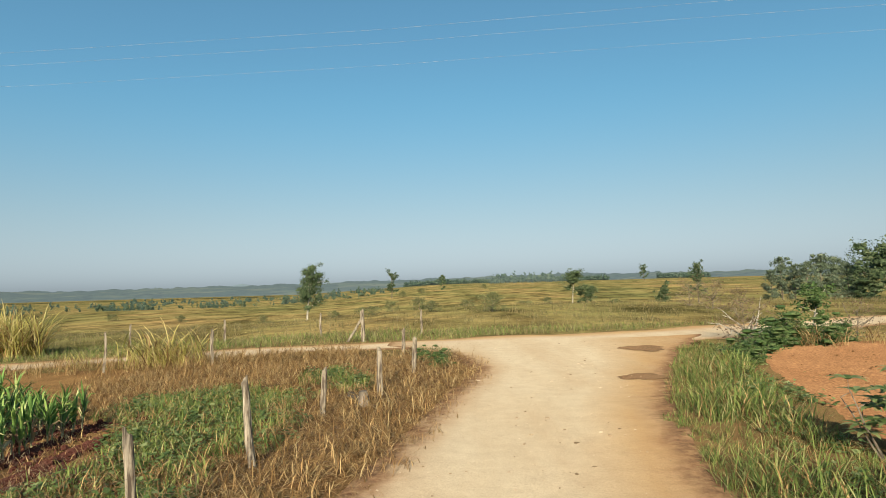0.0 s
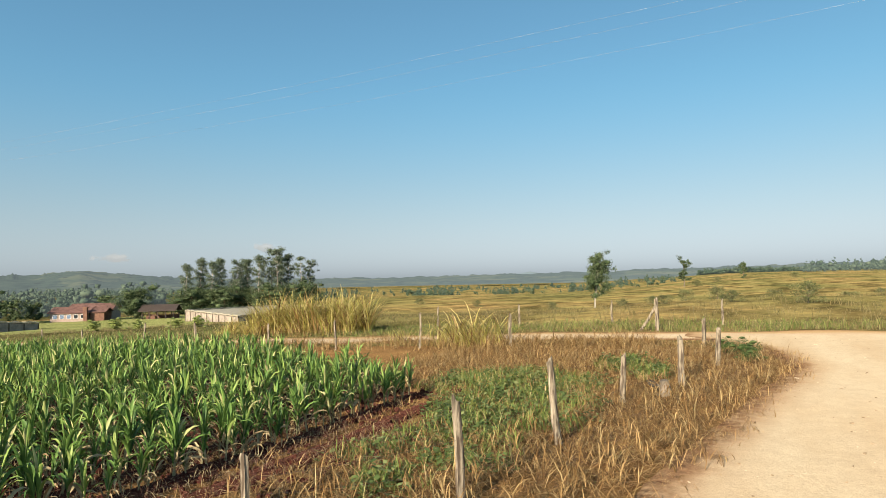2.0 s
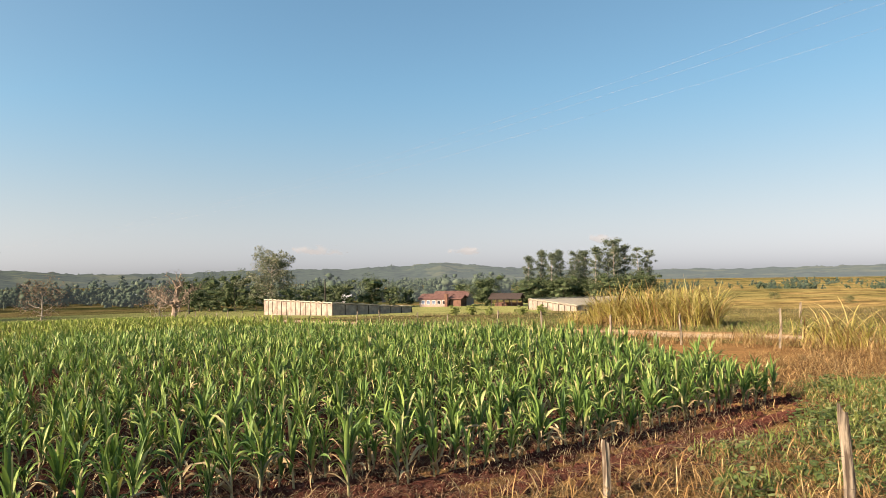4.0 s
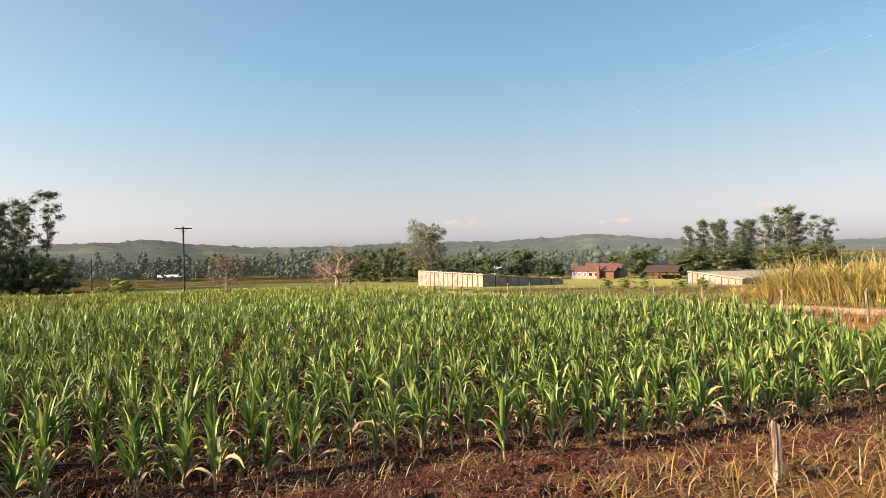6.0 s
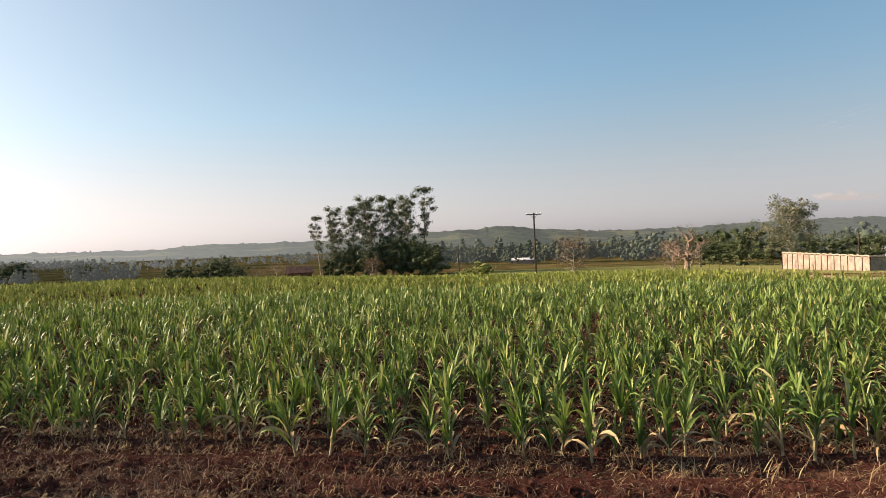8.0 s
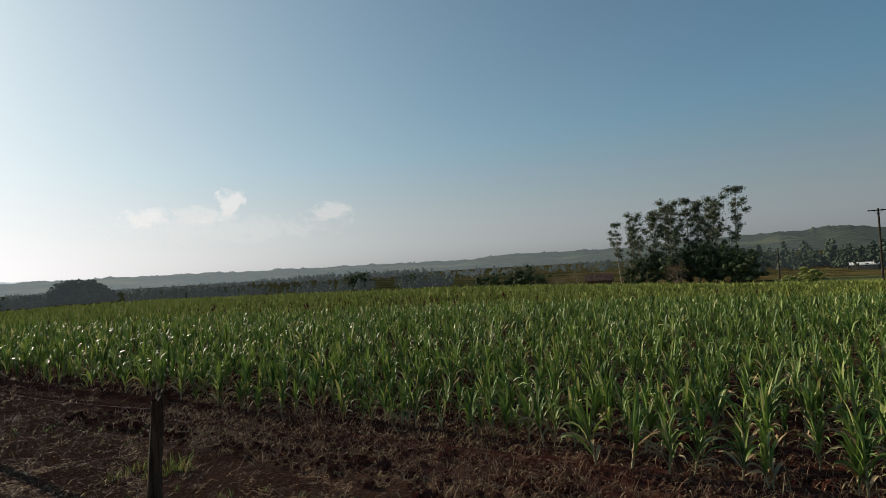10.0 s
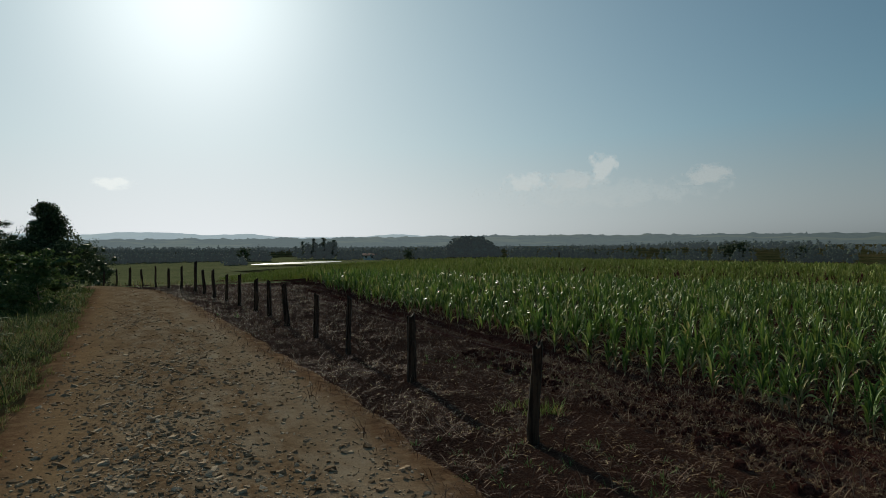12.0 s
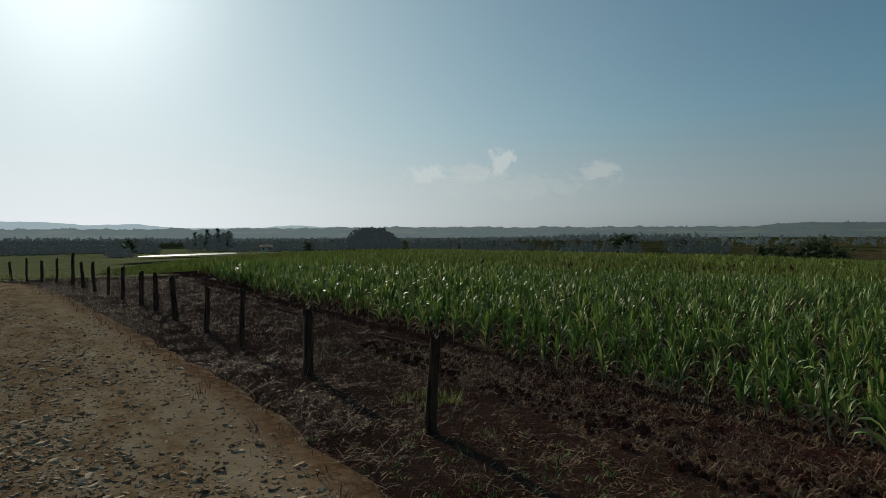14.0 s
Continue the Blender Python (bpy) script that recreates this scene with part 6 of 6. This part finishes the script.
def net_house(label, corners, tops, bays, roof_mat):
    """A shade-net house: net walls with posts, a flat net roof and a scalloped pale edge."""
    root = tagged(empty("net_house", pose(*corners[0], float(land(*corners[0])))), label, "greenhouse", "net houses")
    base = root.matrix_basis.translation
    for k, p in enumerate(corners):
        q = corners[(k + 1) % len(corners)]
        n = bays[k]
        z0, z1 = tops[k], tops[(k + 1) % len(tops)]
        wall = Build()
        for i in range(n):
            for s in range(4):
                f0, f1 = (i + s / 4) / n, (i + (s + 1) / 4) / n
                a = Vector((p[0] + (q[0] - p[0]) * f0, p[1] + (q[1] - p[1]) * f0, 0))
                b = Vector((p[0] + (q[0] - p[0]) * f1, p[1] + (q[1] - p[1]) * f1, 0))
                za, zb = float(land(a.x, a.y)) - 0.2, float(land(b.x, b.y)) - 0.2
                out = Vector((q[1] - p[1], p[0] - q[0], 0)).normalized()
                oa, ob = out * 0.06 * math.sin(math.pi * s / 4), out * 0.06 * math.sin(math.pi * (s + 1) / 4)
                inn = out * -0.03
                v = [a + oa + Vector((0, 0, za)), b + ob + Vector((0, 0, zb)), b + ob + Vector((0, 0, z0 + (z1 - z0) * f1 - 0.2)), a + oa + Vector((0, 0, z0 + (z1 - z0) * f0 - 0.2))]
                v = v + [w + inn for w in v]
                wall.add([w - base for w in v], [(0, 1, 2, 3), (7, 6, 5, 4), (3, 2, 6, 7), (1, 0, 4, 5), (0, 3, 7, 4), (2, 1, 5, 6)])
        w = part("net_wall", wall, M_NET, root)
        for i in range(n + 1):
            f = i / n
            x, y = p[0] + (q[0] - p[0]) * f, p[1] + (q[1] - p[1]) * f
            b = Build()
            b.tube([Vector((x, y, float(land(x, y)) - 0.3)) - base, Vector((x, y, z0 + (z1 - z0) * f)) - base], [0.10, 0.09], 6)
            part("post", b, M_POST_DARK_BACKLIT, w)
        edge = Build()
        path = []
        for s in range(n * 6 + 1):
            f = s / (n * 6)
            path.append(Vector((p[0] + (q[0] - p[0]) * f, p[1] + (q[1] - p[1]) * f, z0 + (z1 - z0) * f - 0.10 + 0.16 * abs(math.sin(math.pi * f * n)))) - base)
        edge.tube(path, [0.13] * len(path), 5)
        part("net_edge", edge, M_NETTOP, root, "pale scalloped net edge")
    roof = Build()
    c = [Vector((*p, t - 0.12)) - base for p, t in zip(corners, tops)]
    roof.add(c + [v - Vector((0, 0, 0.05)) for v in c], [(0, 1, 3), (1, 2, 3), (7, 5, 4), (7, 6, 5)])
    part("net_roof", roof, roof_mat, root)
    return root


A, B, C = at(69.3, 142), at(63.6, 120), at(56.75, 132)
D = (A[0] + C[0] - B[0], A[1] + C[1] - B[1])
net_house("long beige shade-net house with scalloped top edge", [B, C, D, A], [-2.42, -3.9, -4.0, -2.2], [7, 12, 7, 14], M_NETROOF)
A, B, C = at(46.5, 142), at(42.4, 118), at(35.6, 150)
D = (A[0] + C[0] - B[0], A[1] + C[1] - B[1])
net_house("large beige net house with a flat net roof", [B, C, D, A], [-3.5, -3.3, -3.7, -3.05], [12, 9, 12, 9], M_NETTOP)


def gable(w, d, h, rise_, over=0.5):
    """A gable roof slab over a w by d plan at height h, ridge along x."""
    b = Build()
    t = 0.15
    y0, y1, ym = -over, d + over, d / 2
    x0, x1 = -over, w + over
    zl = h - rise_ * over / (d / 2)
    for ya, yb in ((y0, ym), (y1, ym)):
        v = [(x0, ya, zl), (x1, ya, zl), (x1, yb, h + rise_), (x0, yb, h + rise_)]
        v += [(x, y, z + t) for x, y, z in v]
        b.add(v, [(0, 1, 2, 3), (4, 5, 6, 7), (0, 1, 5, 4), (1, 2, 6, 5), (2, 3, 7, 6), (3, 0, 4, 7)])
    n = int((x1 - x0) / 0.45)
    for i in range(n):            # ridges of the tile courses
        x = x0 + (x1 - x0) * (i + 0.5) / n
        for ya in (y0, y1):
            b.tube([(x, ya, zl + t), (x, ym, h + rise_ + t)], [0.05, 0.05], 5)
    return b


def walls(w, d, h, rise_=0.0, t=0.2):
    b = Build()
    b.box((0, 0, -0.5), (w, t, h)).box((0, d - t, -0.5), (w, d, h)).box((0, t, -0.5), (t, d - t, h)).box((w - t, t, -0.5), (w, d - t, h))
    if rise_:
        for x in (0, w - t):
            b.add([(x, 0, h), (x, d, h), (x, d / 2, h + rise_), (x + t, 0, h), (x + t, d, h), (x + t, d / 2, h + rise_)], [(0, 2, 1), (3, 4, 5), (0, 1, 4, 3), (1, 2, 5, 4), (2, 0, 3, 5)])
    return b


def window(root, x, z, w, h, y=0.0, mat=None):
    b = Build()
    b.box((x - 0.07, y - 0.05, z - 0.07), (x + w + 0.07, y - 0.002, z + h + 0.07))
    f = part("window", b, M_WHITE, root)
    b = Build()
    b.box((x, y - 0.08, z), (x + w, y - 0.052, z + h))
    part("pane", b, mat or M_GLASS, f)


def farmhouse():
    p, q = at(56.0, 182), at(52.5, 178)
    m, w = frame_at(p, q)
    m = m @ pose(0, 0, 0.1)
    root = tagged(empty("farmhouse", m), "low white farmhouse with red tile roof and brick pillar", "house")
    part("wall", walls(w * 0.72, 7, 2.2, 1.0), M_WALL, root)
    part("roof", gable(w * 0.72, 7, 2.2, 1.2), M_TILE, root)
    for i in range(5):
        window(root, 0.7 + i * 1.55, 0.8, 0.85, 0.9, 0, M_BLUE if i < 3 else None)
    b = Build()
    b.box((w * 0.66, -0.9, -0.4), (w * 0.66 + 0.8, -0.1, 3.3)).box((w * 0.66 - 0.1, -1.0, 3.3), (w * 0.66 + 0.9, 0.0, 3.5))
    part("chimney", b, M_BRICK, root, "tall brown brick chimney")
    m2 = Matrix.Translation((w * 0.18, 5.5, 0))
    for name, b, mt in (("rear_wall", walls(w * 0.85, 7, 2.8, 1.0), M_WALL), ("rear_roof", gable(w * 0.85, 7, 2.8, 1.2), M_TILE)):
        part(name, b, mt, root).matrix_local = m2
    b = walls(w * 0.28, 5, 2.3)
    part("wing_wall", b, M_BRICK, root).matrix_local = Matrix.Translation((w * 0.74, 0.6, 0))
    part("wing_roof", gable(w * 0.28, 5, 2.3, 0.8), M_TILE, root).matrix_local = Matrix.Translation((w * 0.74, 0.6, 0))


farmhouse()


def pavilion():
    p, q = at(49.7, 172), at(47.4, 170)
    m, w = frame_at(p, q)
    root = tagged(empty("pavilion", m), "open dark timber shelter with a low tiled roof", "shelter")
    for i in range(5):
        for y in (0, 5):
            b = Build()
            b.tube([(w * i / 4, y, -0.4), (w * i / 4, y, 2.3)], [0.12, 0.11], 6)
            part("post", b, M_DARKWOOD, root)
    part("roof", gable(w, 5, 2.3, 1.1, 0.7), M_DARKWOOD, root)
    b = Build()
    b.box((0, 4.8, -0.3), (w, 4.95, 1.0)).box((0.5, 1.5, -0.2), (2.5, 3.0, 0.8))
    part("low_wall", b, M_BRICK, root)


pavilion()


def shed(label, az0, az1, r, h, d, wall, roof, rise_, windows=True):
    m, w = frame_at(at(az0, r), at(az1, r))
    root = tagged(empty("shed", m), label, "shed", "far sheds")
    part("wall", walls(w, d, h, rise_ * 0.85), wall, root)
    part("roof", gable(w, d, h, rise_), roof, root)
    for i in range(max(2, int(w / 4)) if windows else 0):
        window(root, 1 + i * 3.2, 1.0, 1.0, 1.0)


shed("long white shed with a pale roof among valley trees", 90.6, 88.9, 265, 1.6, 6, M_WALL, M_WHITE, 0.7)
shed("small red-roofed house behind the maize crest", 110.3, 108.2, 176, 2.0, 6, M_BRICK, M_OLDTILE, 1.5, False)
shed("white roofed farm building in the far valley", 63.3, 62.0, 240, 2.5, 6, M_WHITE, M_WHITE, 0.8)
shed("pale far shed at the foot of the wood", 79.6, 77.8, 330, 3.0, 8, M_WHITE, M_WHITE, 1.0)
shed("pale low shed in the southern valley", 161.2, 159.8, 360, 2.4, 8, M_WHITE, M_TILE, 1.0)


# ---- poles and power wires ----
def pole(az, r, el, arm, label):
    x, y = at(az, r)
    z = float(land(x, y))
    h = rise(az, r, el)
    root = tagged(empty("utility_pole", pose(x, y, z, 0, 0, az - 90)), label, "utility pole", "utility poles")
    b = Build()
    b.tube([(0, 0, -0.6), (0, 0, h * 0.5), (0, 0, h)], [0.17, 0.15, 0.12], 10)
    part("pole", b, M_DARK_POLE, root)
    if arm:
        b = Build()
        b.box((-0.06, -1.2, h - 0.35), (0.06, 1.2, h - 0.2))
        c = part("crossarm", b, M_DARK_POLE, root)
        for k in (-1.1, -0.45, 0.45, 1.1):
            b = Build()
            b.tube([(0, k, h - 0.2), (0, k, h - 0.12), (0, k, h - 0.06), (0, k, h + 0.02)], [0.03, 0.06, 0.04, 0.05], 7)
            part("insulator", b, M_WHITE, c)
        b = Build()
        b.tube([(0.1, -0.6, h - 0.3), (0.12, 0, h - 0.9)], [0.025, 0.025], 5).tube([(0.1, 0.6, h - 0.3), (0.12, 0, h - 0.9)], [0.025, 0.025], 5)
        part("brace", b, M_DARK_POLE, root)


pole(88.85, 105, 2.4, True, "dark wooden utility pole with a crossarm and insulators")
pole(95.45, 150, -0.1, False, "dark bare wooden pole at the field's end")
pole(64.2, 150, -0.25, False, "dark wooden pole behind the net house")
pole(75.2, 175, -0.6, False, "grey wooden pole among farm trees")
pole(144.2, 130, -0.95, False, "thin dark pole at the crest of the maize")

m = Mat("bright_cable", 0.5, 0.0, 0.5)
M_CABLE = m.colour((0.30, 0.31, 0.33)).m


def cable(side, lift):
    b = Build()
    pts = []
    for x in np.concatenate([np.linspace(-105, -30, 16), np.linspace(-27, 42, 30)]):
        span = (x + 105) / 147
        pts.append((x, float(np.interp(x, [-105, -60, -30, -20, -8, -0.7, 3.3, 42], [2.1, 9.0, 12.0, 12.3, 11.85, 11.2, 10.6, 6.2])) + side, 6.30 + lift - 0.45 * span * (1 - span)))
    b.tube(pts, [0.0012] * len(pts), 5, cap=False)
    tagged(new("power_cable", b.mesh("power_cable", [M_CABLE])), "bright aluminium power cable hung high over the road", "power cable", "power cables")


cable(0.0, 0.08)
cable(-0.8, 0.0)
cable(0.92, 0.0)


# ---- plants of the eastern verge ----
def palm_leaf_plant(x, y, h, n, label, wide=0.075, mat=M_WEED):
    """A manioc plant: thin stems with hand-shaped leaves."""
    root = tagged(empty("manioc_plant", pose(x, y, float(land(x, y)))), label, "manioc plant", "manioc plants")
    for i in range(n):
        a, stem = i * 2.4, Build()
        p = crooked((0.05 * math.cos(a), 0.05 * math.sin(a), -0.05), (0.5 * math.cos(a), 0.5 * math.sin(a), 1), h * rng.uniform(0.6, 1.0), 4, 0.12, 0.1)
        stem.tube(p, [0.013, 0.011, 0.009, 0.008, 0.006], 5)
        leaves = []
        for k in (2, 3, 4):
            tip = crooked(p[k], (math.cos(a + k), math.sin(a + k), 0.5), 0.2, 2, 0.1)
            stem.tube(tip, [0.005, 0.004, 0.003], 4)
            v = [q for f in range(7) for q in blade(np.array(tip[-1]), a + k + (f - 3) * 0.75, 0.26 * rng.uniform(0.8, 1.2), wide, 70, 65, 4)]
            leaves.append(v)
        part("stem", stem, M_BARK, root)
        for v in leaves:
            part("leaf", Sprig(v, [0] * len(v)).mesh("leaf", [mat]), None, root)


palm_leaf_plant(4.75, 7.1, 1.0, 7, "manioc plant with hand-shaped green leaves in verge grass")
palm_leaf_plant(5.0, 6.3, 0.85, 6, "manioc plant with hand-shaped green leaves in verge grass")
palm_leaf_plant(4.3, 5.6, 0.5, 4, "small manioc plant with hand-shaped leaves in verge grass")
for x, y in ((2.6, -9.5), (3.4, -11.5), (3.2, -8.2), (4.2, -10.2), (2.9, -13.0), (3.9, -7.0), (2.4, -15.2)):
    palm_leaf_plant(x, y, 0.62, 4, "dark manioc plant with drooping leaves beside the road", 0.045, M_GLOSSY)


def clods():
    """Lumps of earth on the bare field."""
    n = 900
    x, y = rng.uniform(4.5, 22, n), rng.uniform(-5, 17, n)
    k = in_bare(x, y, 0.3)
    x, y = x[k], y[k]
    b = Build()
    fs = [(i, (i + 1) % 6, 6 + (i + 1) % 6, 6 + i) for i in range(6)] + [(6 + i, 6 + (i + 1) % 6, 12) for i in range(6)]
    for px, py in zip(x, y):
        a = np.linspace(0, 5.24, 6)
        q, s = rng.uniform(0.6, 1.2, 6), rng.uniform(0.02, 0.075)
        lo = np.stack([np.cos(a) * q, np.sin(a) * q, np.full(6, -0.5)], 1)
        hi = np.stack([np.cos(a) * q * 0.7, np.sin(a) * q * 0.7, rng.uniform(0.2, 0.7, 6)], 1)
        v = np.concatenate([lo, hi, [[0, 0, 0.75]]]) * s
        b.add(v + np.array([px, py, float(land(px, py)) + 0.03]), fs)
    tagged(new("earth_clods", b.mesh("earth_clods", [M_BARE])), "lumps of orange earth on the bare field", "clods", kind="stuff")


clods()
mound = tree("leafy_shrub", "dense green broad-leaved shrub on the road verge", "shrub", 1.25, 0.02, 1.9, 1300, 0.075, M_SHRUB, None, 12, profile=tall, group="verge shrubs")


def set_at(ob, x, y, turn, s, w=1.0, fresh=True):
    c = copy_thing(ob, Matrix()) if fresh else ob
    c.matrix_basis = pose(x, y, float(land(x, y)) - 0.05, 0, 0, turn) @ Matrix.Diagonal((s * w, s * w, s, 1))
    return c


set_at(mound, 7.4, 16.4, 0, 0.5, 1.1, False)
for x, y, s in ((8.2, 17.2, 0.55), (9.0, 18.0, 0.65), (7.0, 15.0, 0.4), (9.9, 19.2, 0.8), (10.8, 18.6, 0.6), (10.4, 20.0, 0.95), (11.6, 19.6, 0.75), (-0.2, 17.0, 0.4), (-0.1, 16.0, 0.3), (-0.6, 18.0, 0.35)):
    set_at(mound, x, y, rng.uniform(0, 360), s)
papaya = tree("papaya_tree", "young broad-leaved tree above the verge shrubs", "tree", 3.0, 0.55, 1.7, 500, 0.14, M_SHRUB, M_PALE_BARK, 7, profile=tall, trunk_r=0.05)
set_at(papaya, 11.4, 20.4, 0, 0.62, 1.2, False)
set_at(brown, 13.2, 21.0, 10, 0.75)
set_at(brown, 9.4, 20.6, 50, 0.8)


def dead_branches(x, y, h, label):
    root = tagged(empty("dead_branches", pose(x, y, float(land(x, y)))), label, "dead branches")
    b = Build()
    for i in range(6):
        a = i * 1.1
        p = crooked((0, 0, -0.05), (math.cos(a), math.sin(a), rng.uniform(0.3, 1.6)), h * rng.uniform(0.7, 1.2), 4, 0.2)
        b.tube(p, [0.035, 0.03, 0.024, 0.016, 0.008], 5)
        for k in (2, 3):
            b.tube(crooked(p[k], rng.normal(0, 1, 3) + np.array([0, 0, 0.6]), h * 0.4, 3, 0.25), [0.015, 0.012, 0.009, 0.005], 4)
    part("branch", b, M_PALE_BARK, root)


dead_branches(10.0, 21.5, 1.5, "pale dead branches sticking out of the shrubs")


def stump(x, y):
    root = tagged(empty("root_stump", pose(x, y, float(land(x, y)))), "dark uprooted stump lying in dry verge grass", "stump")
    b = Build()
    b.tube([(0, 0, -0.05), (0.03, 0.02, 0.12), (0.02, 0, 0.26)], [0.13, 0.11, 0.07], 9)
    for i in range(7):
        a = i * 0.9
        b.tube(crooked((0, 0, 0.1), (math.cos(a), math.sin(a), rng.uniform(-0.1, 0.8)), 0.3, 3, 0.3), [0.05, 0.035, 0.02, 0.008], 5)
    part("stump", b, M_BARK, root)


stump(-1.45, 11.2)


# ---- the bright pond in the southern valley ----
def pond():
    m = Mat("still_water", 0.32, 0, 0.5)
    m.colour((0.05, 0.06, 0.06)).bump(m.noise(1.5, 3), 0.03, 0.02)
    a, b_ = at(170.3, 235), at(163.2, 265)
    cx, cy = (a[0] + b_[0]) / 2, (a[1] + b_[1]) / 2
    ang = math.atan2(b_[1] - a[1], b_[0] - a[0])
    ln = math.hypot(b_[0] - a[0], b_[1] - a[1]) / 2
    z = max(float(land(cx + q * math.cos(ang), cy + q * math.sin(ang))) for q in np.linspace(-ln, ln, 9)) + 0.8
    b = Build()
    vs = [(cx, cy, z)]
    for k in range(40):
        w = 2 * math.pi * k / 40
        u, v = ln * math.cos(w) * (1 + 0.05 * math.sin(5 * w)), 8 * math.sin(w)
        vs.append((cx + u * math.cos(ang) - v * math.sin(ang), cy + u * math.sin(ang) + v * math.cos(ang), z))
    b.add(vs, [(0, k + 1, (k + 1) % 40 + 1) for k in range(40)])
    tagged(new("water", b.mesh("water", [m.m])), "bright still pond reflecting the sky", "pond", kind="structure")


pond()


# ---- dark wet patches in the road ----
def road_patch(x, y, rx, ry):
    b = Build()
    vs = [(x, y, float(land(x, y)) + 0.05)]
    for k in range(56):
        w = 2 * math.pi * k / 56
        q = 0.85 + 0.14 * math.sin(3 * w + x) + 0.06 * math.sin(7 * w + y) + 0.04 * math.sin(13 * w)
        px, py = x + rx * q * math.cos(w), y + ry * q * math.sin(w)
        vs.append((px, py, float(land(px, py)) + 0.046))
    b.add(vs, [(0, k + 1, (k + 1) % 56 + 1) for k in range(56)])
    tagged(new("pothole", b.mesh("pothole", [M_WET], True)), "dark damp pothole in the dirt road", "pothole", kind="structure")


M_WET = soil_material("damp_earth", (0.11, 0.065, 0.035), (0.17, 0.10, 0.055), (0.22, 0.14, 0.08), 2.0, 30, 0.9)
road_patch(4.0, 13.3, 0.55, 0.5)
road_patch(5.7, 18.9, 0.7, 0.8)

# ---- small soft clouds low over the horizon ----
def cloud(az, el, wide, tall_, seed, label, glow=0.28, thick=0.6):
    m = cloud_material("sun_glow_cloud" if glow > 0.5 else "thin_cloud", glow, seed, thick)
    r, nu, nv = 4200.0, 26, 12
    b = Build()
    vs, fs = [], []
    for i in range(nu + 1):
        for j in range(nv + 1):
            u, v = i / nu * 2 - 1, j / nv
            q = r - 90 * math.sqrt(max(0.0, 1 - u * u)) * math.sin(math.pi * v) + 14 * math.sin(9 * u + seed) * math.sin(7 * v)
            x, y = at(az - u * wide * 0.62, q)
            vs.append((x, y, 2 + q * math.tan(radians(el + (v - 0.25) * tall_ * 1.5))))
    for i in range(nu):
        for j in range(nv):
            a = i * (nv + 1) + j
            fs.append((a, a + nv + 1, a + nv + 2, a + 1))
    b.add(vs, fs)
    tagged(new("backdrop_cloud", b.mesh("backdrop_cloud", [m], True)), label, "cloud", kind="structure")


def cloud_material(name, glow, seed, thick):
    """Thin vapour: billows that fade out towards the cloud's rim."""
    m = Mat(name, 1.0, 0, 0.0)
    m.colour((0.05, 0.05, 0.05))
    # sunlight on the vapour is put in as the cloud's own emission
    m.b.inputs["Emission Color"].default_value = (0.97, 0.98, 1.0, 1)
    m.b.inputs["Emission Strength"].default_value = glow
    k = m.n.new("ShaderNodeTexNoise")
    k.inputs["Scale"].default_value, k.inputs["Detail"].default_value, k.inputs["Roughness"].default_value = 0.013, 7, 0.62
    v = m.n.new("ShaderNodeVectorMath")
    v.operation = 'ADD'
    v.inputs[1].default_value = (seed * 371.0, 0, seed * 97.0)
    m.l.new(m.where(), v.inputs[0])
    m.l.new(v.outputs[0], k.inputs["Vector"])
    g = m.n.new("ShaderNodeVectorMath")       # -1 to 1 across, 0 at the foot
    g.operation = 'MULTIPLY_ADD'
    g.inputs[1].default_value, g.inputs[2].default_value = (2, 2, 1.7), (-1, -1, -0.62)
    m.l.new(m.tex.outputs["Generated"], g.inputs[0])
    sep = m.n.new("ShaderNodeSeparateXYZ")
    m.l.new(g.outputs[0], sep.inputs[0])
    c = m.n.new("ShaderNodeCombineXYZ")
    m.l.new(sep.outputs[0], c.inputs[0])
    m.l.new(sep.outputs[2], c.inputs[2])
    ln = m.n.new("ShaderNodeVectorMath")
    ln.operation = 'LENGTH'
    m.l.new(c.outputs[0], ln.inputs[0])
    e = m.n.new("ShaderNodeMath")
    e.operation = 'MULTIPLY_ADD'
    e.inputs[1].default_value = -0.55
    m.l.new(ln.outputs["Value"], e.inputs[0])
    m.l.new(k.outputs["Fac"], e.inputs[2])
    o = m.n.new("ShaderNodeMapRange")
    o.interpolation_type = 'SMOOTHSTEP'
    for i, w in ((1, 0.12), (2, 0.36), (3, 0.0), (4, thick)):
        o.inputs[i].default_value = w
    m.l.new(e.outputs[0], o.inputs[0])
    m.l.new(o.outputs[0], m.b.inputs["Alpha"])
    return m.m


cloud(140.9, 5.7, 3.2, 2.5, 1, "white puffed cloud tower low in the south", 0.95, 0.55)
cloud(143.4, 4.9, 5.0, 1.6, 8, "white shoulder of the southern cloud", 0.9, 0.35)
cloud(147.2, 4.9, 4.6, 1.5, 2, "small puffed white cloud low in the south", 1.0, 0.45)
cloud(132.6, 5.0, 5.2, 1.4, 3, "white puffed cloud low in the south-west", 0.8, 0.45)
cloud(140.0, 3.6, 24.0, 2.2, 9, "broad faint cloud bank over the southern horizon", 0.9, 0.16)
cloud(-179.0, 4.6, 4.4, 0.9, 4, "faint cloud above the road's end", 1.4, 0.7)
cloud(64.0, 2.3, 5.0, 0.7, 5, "thin pinkish cloud over the western hills")
cloud(51.0, 2.1, 4.0, 0.6, 6, "thin pinkish cloud over the western hills")
cloud(39.5, 2.9, 3.0, 0.7, 7, "thin cloud behind the eucalyptus grove")
